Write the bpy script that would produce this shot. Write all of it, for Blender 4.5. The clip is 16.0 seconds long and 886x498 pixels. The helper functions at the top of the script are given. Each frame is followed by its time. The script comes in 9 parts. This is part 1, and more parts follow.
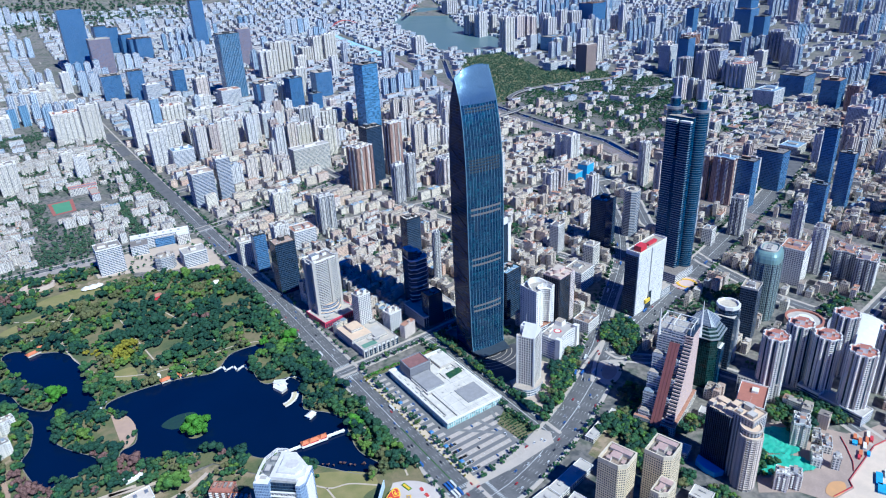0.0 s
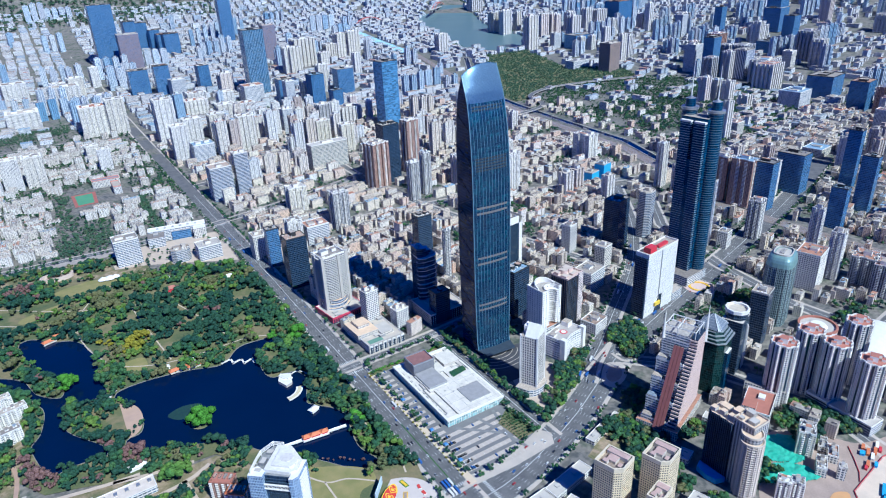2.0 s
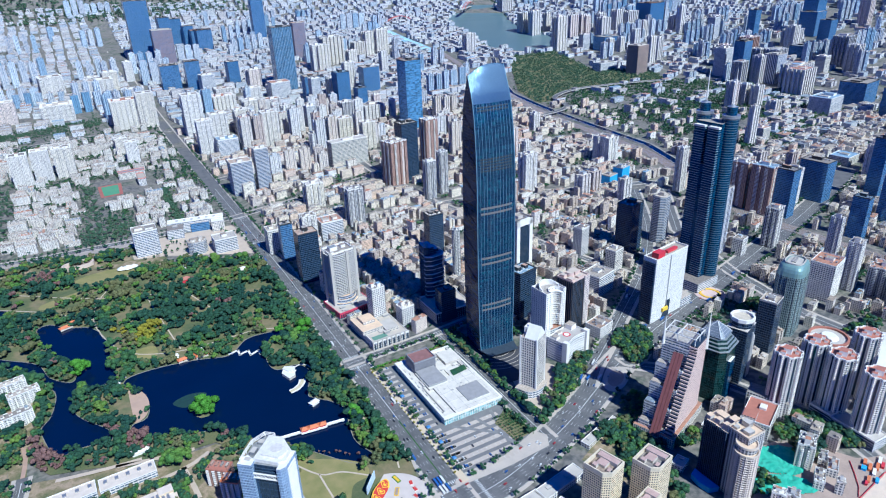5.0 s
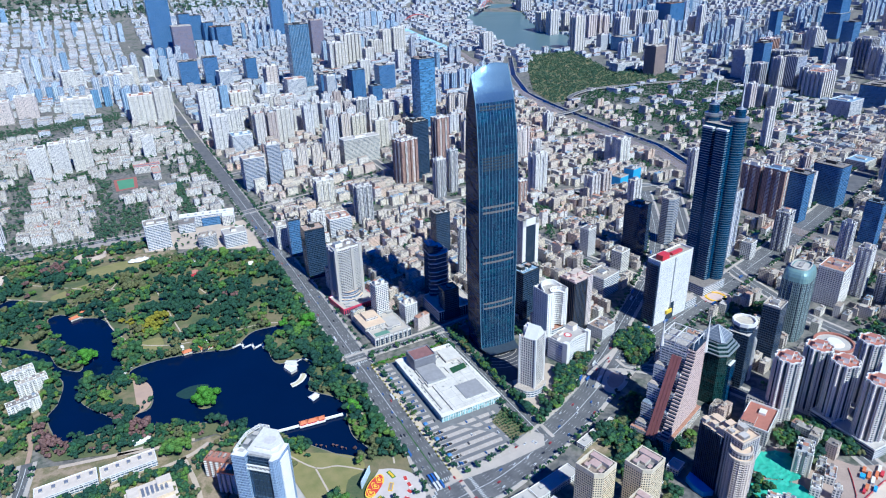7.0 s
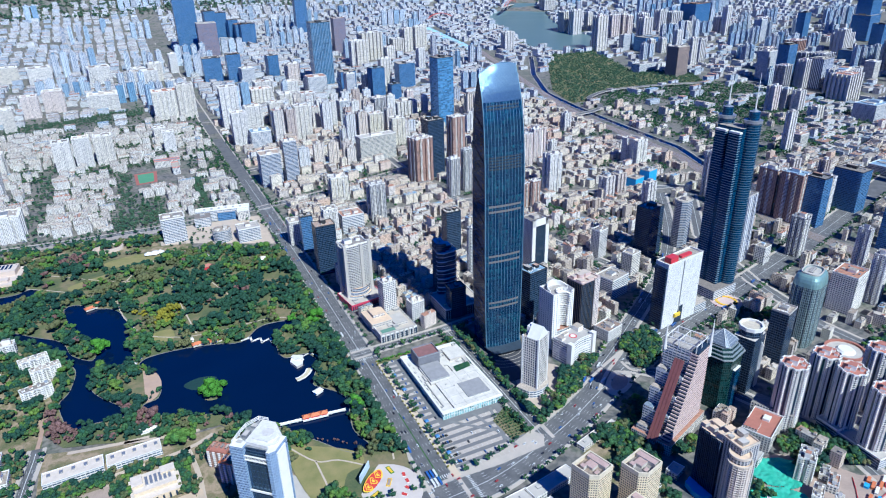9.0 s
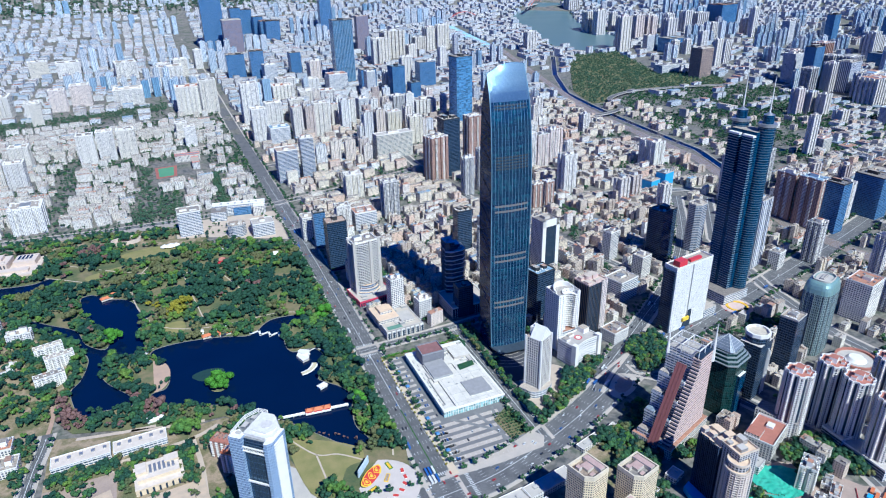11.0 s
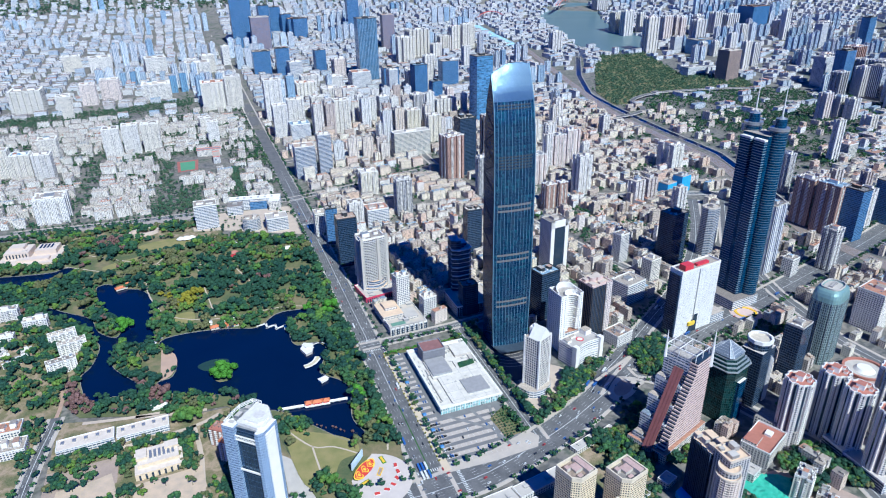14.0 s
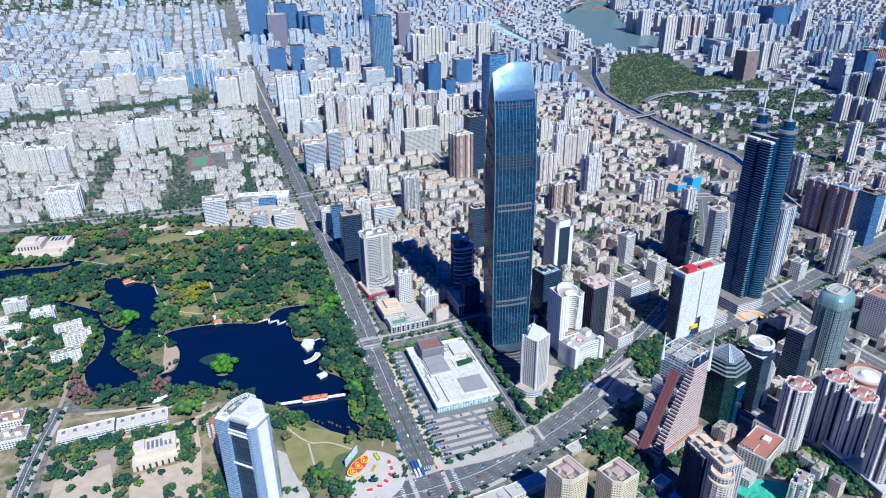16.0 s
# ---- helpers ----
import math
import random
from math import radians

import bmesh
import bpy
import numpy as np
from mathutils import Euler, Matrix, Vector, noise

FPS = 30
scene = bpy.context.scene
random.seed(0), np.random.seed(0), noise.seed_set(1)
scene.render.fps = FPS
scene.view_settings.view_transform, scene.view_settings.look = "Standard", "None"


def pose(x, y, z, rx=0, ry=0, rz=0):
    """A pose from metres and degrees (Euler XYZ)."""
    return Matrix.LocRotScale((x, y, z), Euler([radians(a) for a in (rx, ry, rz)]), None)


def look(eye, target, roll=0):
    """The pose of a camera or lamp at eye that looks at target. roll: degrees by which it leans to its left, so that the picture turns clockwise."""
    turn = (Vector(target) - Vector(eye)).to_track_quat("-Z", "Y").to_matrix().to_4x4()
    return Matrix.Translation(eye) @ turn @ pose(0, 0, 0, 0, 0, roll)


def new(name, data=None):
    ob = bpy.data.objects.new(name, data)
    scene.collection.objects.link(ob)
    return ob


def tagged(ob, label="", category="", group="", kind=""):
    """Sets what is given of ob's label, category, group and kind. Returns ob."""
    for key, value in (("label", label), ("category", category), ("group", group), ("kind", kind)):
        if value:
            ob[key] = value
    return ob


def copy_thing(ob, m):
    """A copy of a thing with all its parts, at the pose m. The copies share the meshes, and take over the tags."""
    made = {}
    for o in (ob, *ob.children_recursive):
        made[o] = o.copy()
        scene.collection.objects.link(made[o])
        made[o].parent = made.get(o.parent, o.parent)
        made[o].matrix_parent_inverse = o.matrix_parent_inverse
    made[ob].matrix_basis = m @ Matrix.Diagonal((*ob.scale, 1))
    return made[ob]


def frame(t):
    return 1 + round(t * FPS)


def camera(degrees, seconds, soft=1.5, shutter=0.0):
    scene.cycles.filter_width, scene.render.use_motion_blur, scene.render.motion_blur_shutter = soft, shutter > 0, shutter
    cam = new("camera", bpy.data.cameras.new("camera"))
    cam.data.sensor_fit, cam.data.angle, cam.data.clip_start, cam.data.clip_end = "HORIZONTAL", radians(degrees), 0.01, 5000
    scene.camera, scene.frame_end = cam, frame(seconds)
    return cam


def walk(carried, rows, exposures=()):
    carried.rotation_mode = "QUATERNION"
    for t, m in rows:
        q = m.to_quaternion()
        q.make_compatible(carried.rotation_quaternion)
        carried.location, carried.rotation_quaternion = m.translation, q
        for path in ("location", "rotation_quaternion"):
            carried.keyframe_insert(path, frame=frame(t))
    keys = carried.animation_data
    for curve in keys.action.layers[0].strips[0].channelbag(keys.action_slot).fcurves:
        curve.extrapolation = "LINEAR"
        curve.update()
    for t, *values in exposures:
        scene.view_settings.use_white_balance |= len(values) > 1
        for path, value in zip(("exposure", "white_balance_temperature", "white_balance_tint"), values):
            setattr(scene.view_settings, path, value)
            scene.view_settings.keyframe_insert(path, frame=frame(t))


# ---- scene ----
cam = camera(68.2, 16.0, 1.1)
PATH = [
    (0, (-317.581, -793.908, 561.456), (-316.572, -792.392, 560.629), -2.7),
    (0.5, (-311.798, -797.247, 561.452), (-310.806, -795.721, 560.623), -2.7),
    (1, (-306.261, -800.725, 561.45), (-305.286, -799.188, 560.62), -2.6),
    (1.5, (-301.02, -804.358, 561.449), (-300.06, -802.812, 560.619), -2.6),
    (2, (-296.028, -808.098, 561.448), (-295.082, -806.544, 560.617), -2.6),
    (2.5, (-291.221, -811.875, 561.45), (-290.289, -810.312, 560.62), -2.5),
    (3, (-286.567, -815.644, 561.455), (-285.647, -814.073, 560.625), -2.4),
    (3.5, (-282.025, -819.358, 561.468), (-281.117, -817.782, 560.638), -2.4),
    (4, (-277.575, -822.992, 561.491), (-276.679, -821.408, 560.661), -2.3),
    (6.5, (-255.606, -840.708, 561.769), (-254.77, -839.092, 560.939), -1.9),
    (7, (-251.149, -844.17, 561.801), (-250.325, -842.548, 560.97), -1.8),
    (7.5, (-246.588, -847.573, 561.844), (-245.778, -845.944, 561.013), -1.8),
    (8, (-241.953, -850.933, 561.896), (-241.158, -849.296, 561.065), -1.7),
    (8.5, (-237.256, -854.242, 561.964), (-236.476, -852.599, 561.133), -1.7),
    (9, (-232.497, -857.488, 562.054), (-231.733, -855.838, 561.222), -1.6),
    (11.5, (-208.402, -873.348, 563.151), (-207.714, -871.666, 562.317), -1.3),
    (12, (-203.558, -876.469, 563.228), (-202.883, -874.781, 562.394), -1.3),
    (12.5, (-198.705, -879.521, 563.273), (-198.042, -877.829, 562.439), -1.2),
    (13, (-193.829, -882.493, 563.304), (-193.177, -880.797, 562.47), -1.1),
    (13.5, (-188.888, -885.342, 563.322), (-188.249, -883.64, 562.487), -1.0),
    (14, (-183.833, -887.993, 563.328), (-183.206, -886.288, 562.493), -1.0),
    (14.5, (-178.623, -890.405, 563.321), (-178.007, -888.695, 562.486), -0.9),
    (15, (-173.224, -892.565, 563.301), (-172.619, -890.852, 562.464), -0.9),
    (15.5, (-167.616, -894.476, 563.263), (-167.025, -892.759, 562.425), -0.8),
    (16, (-161.846, -896.203, 563.232), (-161.267, -894.482, 562.393), -0.8),
]
walk(cam, [(t, look(eye, target, roll)) for t, eye, target, roll in PATH], [(0, 0.38, 4750, 12), (16, 0.42, 4900, 12)])


# ---- light ----
SUN_AZ, SUN_EL = 170.5, 47.0
world = bpy.data.worlds.new("sky")
scene.world = world
world.use_nodes = True
wn, wl = world.node_tree.nodes, world.node_tree.links
sky = wn.new("ShaderNodeTexSky")
sky.sky_type, sky.sun_disc = "NISHITA", False
sky.sun_elevation, sky.sun_rotation = radians(SUN_EL), radians(SUN_AZ)
sky.altitude = 3000
sky.air_density, sky.dust_density, sky.ozone_density = 1.0, 0.05, 4.0
wn["Background"].inputs["Strength"].default_value = 0.052
hue = wn.new("ShaderNodeHueSaturation")
hue.inputs["Saturation"].default_value = 1.45
wl.new(sky.outputs[0], hue.inputs["Color"])
tint = wn.new("ShaderNodeMix")
tint.data_type, tint.blend_type = "RGBA", "MULTIPLY"
tint.inputs[0].default_value = 1.0
tint.inputs[7].default_value = (0.15, 0.82, 1.62, 1)
wl.new(hue.outputs[0], tint.inputs[6])
wl.new(tint.outputs[2], wn["Background"].inputs["Color"])
sun = new("sun", bpy.data.lights.new("sun", "SUN"))
sun.data.energy, sun.data.angle, sun.data.color = 5.0, radians(0.53), (0.96, 0.90, 0.67)
to_sun = Vector((math.sin(radians(SUN_AZ)) * math.cos(radians(SUN_EL)), math.cos(radians(SUN_AZ)) * math.cos(radians(SUN_EL)), math.sin(radians(SUN_EL))))
sun.matrix_world = look(to_sun * 1500, (0, 0, 0))


# ---- materials ----
class Nodes:
    """A small hand for node trees."""

    def __init__(self, name):
        self.mat = bpy.data.materials.new(name)
        self.mat.use_nodes = True
        self.tree = self.mat.node_tree
        self.bsdf = self.tree.nodes["Principled BSDF"]

    def put(self, socket, value):
        if isinstance(value, bpy.types.NodeSocket):
            self.tree.links.new(value, socket)
        elif isinstance(value, (tuple, list)) and len(value) == 3 and socket.type == "RGBA":
            socket.default_value = (*value, 1)
        else:
            socket.default_value = value

    def node(self, kind, out=0, ins=(), **props):
        n = self.tree.nodes.new(kind)
        if "operation" in props:
            n.operation = props["operation"]
        if "data_type" in props:
            n.data_type = props["data_type"]
        if "uv_map" in props:
            n.uv_map = props["uv_map"]
        if "noise_dimensions" in props:
            n.noise_dimensions = props["noise_dimensions"]
        for i, v in dict(ins).items():
            self.put(n.inputs[i], v)
        return n.outputs[out]

    def math(self, op, a, b=0.0, c=0.0):
        return self.node("ShaderNodeMath", 0, {0: a, 1: b, 2: c}, operation=op)

    def mix(self, f, a, b):
        return self.node("ShaderNodeMix", 2, {0: f, 6: a, 7: b}, data_type="RGBA")

    def noise(self, scale, vector=None, detail=4.0, out=0):
        ins = {"Scale": scale, "Detail": detail}
        if vector is not None:
            ins["Vector"] = vector
        return self.node("ShaderNodeTexNoise", out, ins)

    def ramp(self, f, stops):
        n = self.tree.nodes.new("ShaderNodeValToRGB")
        while len(n.color_ramp.elements) < len(stops):
            n.color_ramp.elements.new(0.5)
        for e, (p, c) in zip(n.color_ramp.elements, stops):
            e.position, e.color = p, (*c, 1)
        self.put(n.inputs[0], f)
        return n.outputs[0]

    def place(self):
        return self.node("ShaderNodeNewGeometry")

    def finish(self, colour, rough=0.8, metal=0.0, bump=None, depth=0.1):
        self.put(self.bsdf.inputs["Base Color"], colour)
        self.put(self.bsdf.inputs["Roughness"], rough)
        self.put(self.bsdf.inputs["Metallic"], metal)
        if bump is not None:
            self.put(self.bsdf.inputs["Normal"], self.node("ShaderNodeBump", 0, {"Strength": 0.6, "Distance": depth, "Height": bump}))
        return self.mat


def plain(name, a, b=None, scale=0.2, rough=0.8, metal=0.0, fine=2.0):
    """A surface of one colour, mottled at two scales."""
    n = Nodes(name)
    b = b or tuple(c * 0.72 for c in a)
    p = n.place()
    f = n.math("ADD", n.math("MULTIPLY", n.noise(scale, p), 0.6), n.math("MULTIPLY", n.noise(fine, p), 0.4))
    f = n.node("ShaderNodeMapRange", 0, {0: f, 1: 0.35, 2: 0.65, 3: 0.0, 4: 1.0})
    return n.finish(n.mix(f, a, b), rough, metal, n.noise(fine * 2, p), 0.05)


def facade(name, walls, glass, storey=3.1, bay=3.4, open_u=0.6, open_v=0.55, island=False, gloss=0.15, metal=0.0, spec=0.3, lit=0.25):
    """A wall with rows of windows; the wall map is in metres. walls: two or more colours, one for each building by chance."""
    n = Nodes(name)
    uv = n.node("ShaderNodeUVMap", uv_map="wall")
    sep = n.tree.nodes.new("ShaderNodeSeparateXYZ")
    n.put(sep.inputs[0], uv)
    u, v = n.math("DIVIDE", sep.outputs[0], bay), n.math("DIVIDE", sep.outputs[1], storey)
    fu, fv = n.math("FRACT", u), n.math("FRACT", v)
    mu = n.math("LESS_THAN", n.math("ABSOLUTE", n.math("SUBTRACT", fu, 0.5)), open_u / 2)
    mv = n.math("LESS_THAN", n.math("ABSOLUTE", n.math("SUBTRACT", fv, 0.5)), open_v / 2)
    win = n.math("MULTIPLY", mu, mv)
    cell = n.node("ShaderNodeCombineXYZ", 0, {0: n.math("FLOOR", u), 1: n.math("FLOOR", v), 2: 0.5})
    rnd = n.node("ShaderNodeTexWhiteNoise", 0, {"Vector": cell}, noise_dimensions="3D")
    chance = n.node("ShaderNodeObjectInfo", 5)
    if island:
        chance = n.math("FRACT", n.math("ADD", chance, n.node("ShaderNodeNewGeometry", 8)))
    step = 1.0 / max(1, len(walls) - 1)
    wall = n.ramp(chance, [(i * step, c) for i, c in enumerate(walls)]) if len(walls) > 1 else walls[0]
    p = n.place()
    stain = n.node("ShaderNodeMapRange", 0, {0: n.noise(0.09, p), 1: 0.3, 2: 0.7, 3: 0.90, 4: 1.05})
    grain = n.node("ShaderNodeMapRange", 0, {0: n.noise(0.9, p), 1: 0.3, 2: 0.7, 3: 0.88, 4: 1.05})
    wall = n.node("ShaderNodeVectorMath", 0, {0: wall, 1: n.node("ShaderNodeCombineXYZ", 0, {0: n.math("MULTIPLY", stain, grain), 1: n.math("MULTIPLY", stain, grain), 2: n.math("MULTIPLY", stain, grain)})}, operation="MULTIPLY")
    bright = n.node("ShaderNodeMapRange", 0, {0: rnd, 1: 0.0, 2: 1.0, 3: 0.55, 4: 1.0 + lit * 3})
    pane = n.node("ShaderNodeVectorMath", 0, {0: glass, 1: n.node("ShaderNodeCombineXYZ", 0, {0: bright, 1: bright, 2: bright})}, operation="MULTIPLY")
    colour = n.mix(win, wall, pane)
    rough = n.node("ShaderNodeMapRange", 0, {0: win, 3: 0.75, 4: gloss})
    n.put(n.bsdf.inputs["Specular IOR Level"], spec)
    return n.finish(colour, rough, n.math("MULTIPLY", win, metal), n.math("MULTIPLY", win, -1.0), 0.25)


WHITE = [(0.74, 0.70, 0.63), (0.68, 0.63, 0.55), (0.76, 0.73, 0.69), (0.64, 0.61, 0.58)]
MIXED = [(0.81, 0.77, 0.70), (0.68, 0.56, 0.44), (0.81, 0.72, 0.58), (0.52, 0.43, 0.36), (0.81, 0.79, 0.75), (0.70, 0.48, 0.36), (0.76, 0.67, 0.54), (0.81, 0.75, 0.62)]
F = {
    "white": facade("white_tile_wall", WHITE, (0.045, 0.06, 0.09), 3.4, 3.6, 0.6, 0.58),
    "beige": facade("beige_tile_wall", [(0.66, 0.60, 0.52), (0.72, 0.66, 0.58)], (0.06, 0.08, 0.11), 3.4, 2.6, 0.55, 0.6),
    "resi_white": facade("white_flat_wall", WHITE, (0.05, 0.06, 0.085), 3.0, 3.2, 0.5, 0.5),
    "resi_slab": facade("pale_slab_wall", [(0.70, 0.66, 0.60), (0.76, 0.73, 0.69)], (0.04, 0.05, 0.07), 3.0, 3.2, 0.52, 0.55),
    "resi_beige": facade("cream_flat_wall", [(0.72, 0.66, 0.54), (0.76, 0.70, 0.58)], (0.06, 0.07, 0.09), 3.0, 3.6, 0.5, 0.55),
    "resi_cream": facade("cream_block_wall", [(0.78, 0.74, 0.64), (0.80, 0.77, 0.70)], (0.06, 0.07, 0.09), 3.0, 3.6, 0.5, 0.55),
    "resi_pink": facade("pink_flat_wall", [(0.72, 0.60, 0.55), (0.74, 0.65, 0.60)], (0.05, 0.06, 0.08), 3.0, 3.6, 0.5, 0.55),
    "resi_brown": facade("brown_flat_wall", [(0.42, 0.26, 0.20), (0.48, 0.32, 0.25)], (0.04, 0.045, 0.06), 3.0, 3.6, 0.5, 0.55),
    "resi_grey": facade("grey_flat_wall", [(0.46, 0.45, 0.45), (0.58, 0.56, 0.54)], (0.03, 0.04, 0.06), 3.0, 3.6, 0.6, 0.7),
    "office": facade("office_wall", [(0.72, 0.70, 0.68), (0.64, 0.63, 0.62)], (0.07, 0.10, 0.15), 3.6, 5.0, 0.86, 0.5),
    "office_grey": facade("grey_banded_wall", [(0.50, 0.52, 0.55), (0.44, 0.46, 0.50)], (0.05, 0.08, 0.14), 3.6, 6.0, 0.94, 0.55),
    "office_wide": facade("tan_office_wall", [(0.60, 0.56, 0.48), (0.60, 0.56, 0.48)], (0.06, 0.09, 0.13), 3.8, 4.0, 0.7, 0.5),
    "glass_dark": facade("dark_curtain_wall", [(0.05, 0.08, 0.13), (0.08, 0.11, 0.16)], (0.012, 0.028, 0.06), 3.8, 3.0, 0.88, 0.74, gloss=0.08, metal=0.2),
    "glass_blue": facade("blue_curtain_wall", [(0.10, 0.20, 0.36), (0.16, 0.26, 0.42)], (0.05, 0.14, 0.30), 3.8, 3.2, 0.88, 0.70, gloss=0.1, metal=0.4),
    "glass_tall": facade("ribbed_glass_wall", [(0.26, 0.36, 0.46), (0.26, 0.36, 0.46)], (0.07, 0.16, 0.28), 4.0, 7.0, 0.8, 0.9, gloss=0.1, metal=0.4),
    "brown_glass": facade("brown_stone_wall", [(0.40, 0.30, 0.25), (0.40, 0.30, 0.25)], (0.04, 0.05, 0.07), 3.4, 2.2, 0.6, 0.7),
    "stripe_white": facade("striped_wall", [(0.75, 0.76, 0.80), (0.75, 0.76, 0.80)], (0.04, 0.06, 0.12), 3.6, 7.0, 0.62, 1.1, gloss=0.1),
    "scaffold": facade("netted_frame_wall", [(0.26, 0.20, 0.22), (0.26, 0.20, 0.22)], (0.10, 0.14, 0.22), 4.0, 5.0, 0.6, 0.6),
    "low": facade("low_house_wall", MIXED, (0.022, 0.028, 0.042), 3.0, 2.9, 0.46, 0.46, island=True),
    # far towers: lighter, bluer walls put the distance haze into their colour
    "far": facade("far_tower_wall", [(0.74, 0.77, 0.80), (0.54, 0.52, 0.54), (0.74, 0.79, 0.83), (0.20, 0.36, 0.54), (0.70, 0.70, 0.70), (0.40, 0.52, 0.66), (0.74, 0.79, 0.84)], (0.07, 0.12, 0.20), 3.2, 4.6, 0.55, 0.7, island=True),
}
# distant houses and halls: haze is painted in as paler, blue-greyer walls
F["low_hazed"] = facade("far_house_wall", [(0.76, 0.75, 0.74), (0.58, 0.53, 0.50), (0.72, 0.72, 0.74), (0.42, 0.47, 0.54), (0.74, 0.72, 0.68)], (0.06, 0.09, 0.14), 3.0, 3.4, 0.5, 0.55, island=True)
F["mid"] = facade("mid_tower_wall", [(0.78, 0.75, 0.70), (0.72, 0.62, 0.52), (0.80, 0.78, 0.75), (0.52, 0.42, 0.37), (0.76, 0.72, 0.66), (0.66, 0.66, 0.68), (0.80, 0.77, 0.72)], (0.05, 0.065, 0.09), 3.1, 3.6, 0.5, 0.5, island=True)
F["slab"] = facade("white_slab_wall", [(0.76, 0.73, 0.68), (0.56, 0.50, 0.44), (0.78, 0.76, 0.72), (0.62, 0.56, 0.50), (0.76, 0.70, 0.62)], (0.04, 0.05, 0.06), 3.0, 3.0, 0.5, 0.45, island=True)
F["brick_flat"] = facade("brick_flat_wall", [(0.46, 0.30, 0.25), (0.42, 0.27, 0.22)], (0.05, 0.05, 0.06), 3.0, 3.0, 0.5, 0.5)
F["frame_white"] = F["white"]
F["white_tower"] = F["resi_white"]
F["white_mid"] = F["white"]
F["white_curve"] = F["white"]
F["grey_round"] = F["office_grey"]
F["grey_dark"] = F["glass_dark"]
F["round_white"] = F["office"]
F["frame_tower"] = F["scaffold"]
F["kk_hotel"] = F["glass_dark"]
F["glass_tower"] = facade("two_tone_glass_wall", [(0.16, 0.30, 0.46), (0.16, 0.30, 0.46)], (0.09, 0.22, 0.40), 4.0, 9.0, 0.97, 0.82, gloss=0.12, metal=0.3)
blue_net = plain("blue_building_net", (0.05, 0.30, 0.62), (0.08, 0.40, 0.70), 0.2, 0.7)
F["blue_net"] = blue_net


def roofing():
    n = Nodes("flat_roof")
    p = n.place()
    tone = n.ramp(n.math("FRACT", n.math("ADD", n.node("ShaderNodeObjectInfo", 5), n.node("ShaderNodeNewGeometry", 8))), [(0.0, (0.46, 0.39, 0.31)), (0.16, (0.20, 0.175, 0.16)), (0.36, (0.58, 0.50, 0.41)), (0.52, (0.30, 0.24, 0.19)), (0.62, (0.44, 0.21, 0.13)), (0.70, (0.48, 0.41, 0.33)), (0.82, (0.22, 0.20, 0.19)), (0.88, (0.26, 0.38, 0.50)), (0.92, (0.27, 0.245, 0.22)), (1.0, (0.62, 0.56, 0.49))])
    f = n.node("ShaderNodeMapRange", 0, {0: n.noise(0.35, p), 1: 0.35, 2: 0.65, 3: 0.7, 4: 1.1})
    return n.finish(n.node("ShaderNodeVectorMath", 0, {0: tone, 1: n.node("ShaderNodeCombineXYZ", 0, {0: f, 1: f, 2: f})}, operation="MULTIPLY"), 0.85, 0.0, n.noise(2.0, p), 0.05)


ROOF = roofing()
CONCRETE = plain("pale_concrete", (0.55, 0.50, 0.44), (0.42, 0.385, 0.34), 0.08)
PAVING = plain("plaza_paving", (0.52, 0.45, 0.38), (0.42, 0.37, 0.32), 0.06, fine=0.8)
ASPHALT = plain("asphalt", (0.168, 0.163, 0.160), (0.092, 0.091, 0.094), 0.06, 0.75, 0.0, 0.5)
PAINT_WHITE = plain("white_road_paint", (0.72, 0.72, 0.70), (0.55, 0.55, 0.53), 0.5)
WHITE_PAINT = plain("white_paint", (0.80, 0.77, 0.72), (0.70, 0.67, 0.62), 0.15, 0.6)
METAL = plain("grey_metal", (0.45, 0.46, 0.48), (0.35, 0.36, 0.38), 0.4, 0.4, 0.6)
DARK = plain("dark_metal", (0.05, 0.055, 0.06), None, 0.5, 0.5, 0.3)
RED = plain("red_paint", (0.62, 0.05, 0.07), None, 0.3, 0.5)
ORANGE_TILE = plain("orange_roof_tile", (0.62, 0.20, 0.08), (0.50, 0.15, 0.06), 0.3, 0.7)
BRICKRED = plain("red_brown_roof_tile", (0.42, 0.17, 0.12), (0.34, 0.14, 0.10), 0.2, 0.8)
PINKSTONE = plain("pink_stone", (0.62, 0.47, 0.42), (0.54, 0.40, 0.36), 0.2, 0.7)
GLASS = plain("clear_dark_glass", (0.03, 0.05, 0.08), (0.02, 0.035, 0.06), 0.2, 0.06)
TEALNET = plain("green_dust_net", (0.05, 0.36, 0.24), (0.10, 0.46, 0.33), 0.12, 0.9)
SOIL = plain("bare_soil", (0.42, 0.32, 0.26), (0.30, 0.23, 0.19), 0.05, fine=0.5)


def ground_stuff():
    n = Nodes("city_ground")
    p = n.place()
    a = n.ramp(n.noise(0.02, p, 8), [(0.38, (0.09, 0.09, 0.09)), (0.5, (0.22, 0.19, 0.155)), (0.6, (0.06, 0.085, 0.045))])
    b = n.ramp(n.noise(0.11, p, 6), [(0.4, (0.27, 0.245, 0.215)), (0.6, (0.07, 0.075, 0.075))])
    return n.finish(n.mix(0.5, a, b), 0.9, 0.0, n.noise(0.8, p), 0.05)


def lawn_stuff():
    n = Nodes("park_ground")
    p = n.place()
    a = n.ramp(n.noise(0.02, p, 6), [(0.36, (0.07, 0.11, 0.045)), (0.5, (0.15, 0.16, 0.065)), (0.58, (0.29, 0.22, 0.12)), (0.7, (0.10, 0.14, 0.055))])
    b = n.ramp(n.noise(0.5, p, 4), [(0.35, (0.05, 0.07, 0.03)), (0.65, (0.14, 0.13, 0.06))])
    return n.finish(n.mix(0.4, a, b), 0.95, 0.0, n.noise(1.5, p), 0.2)


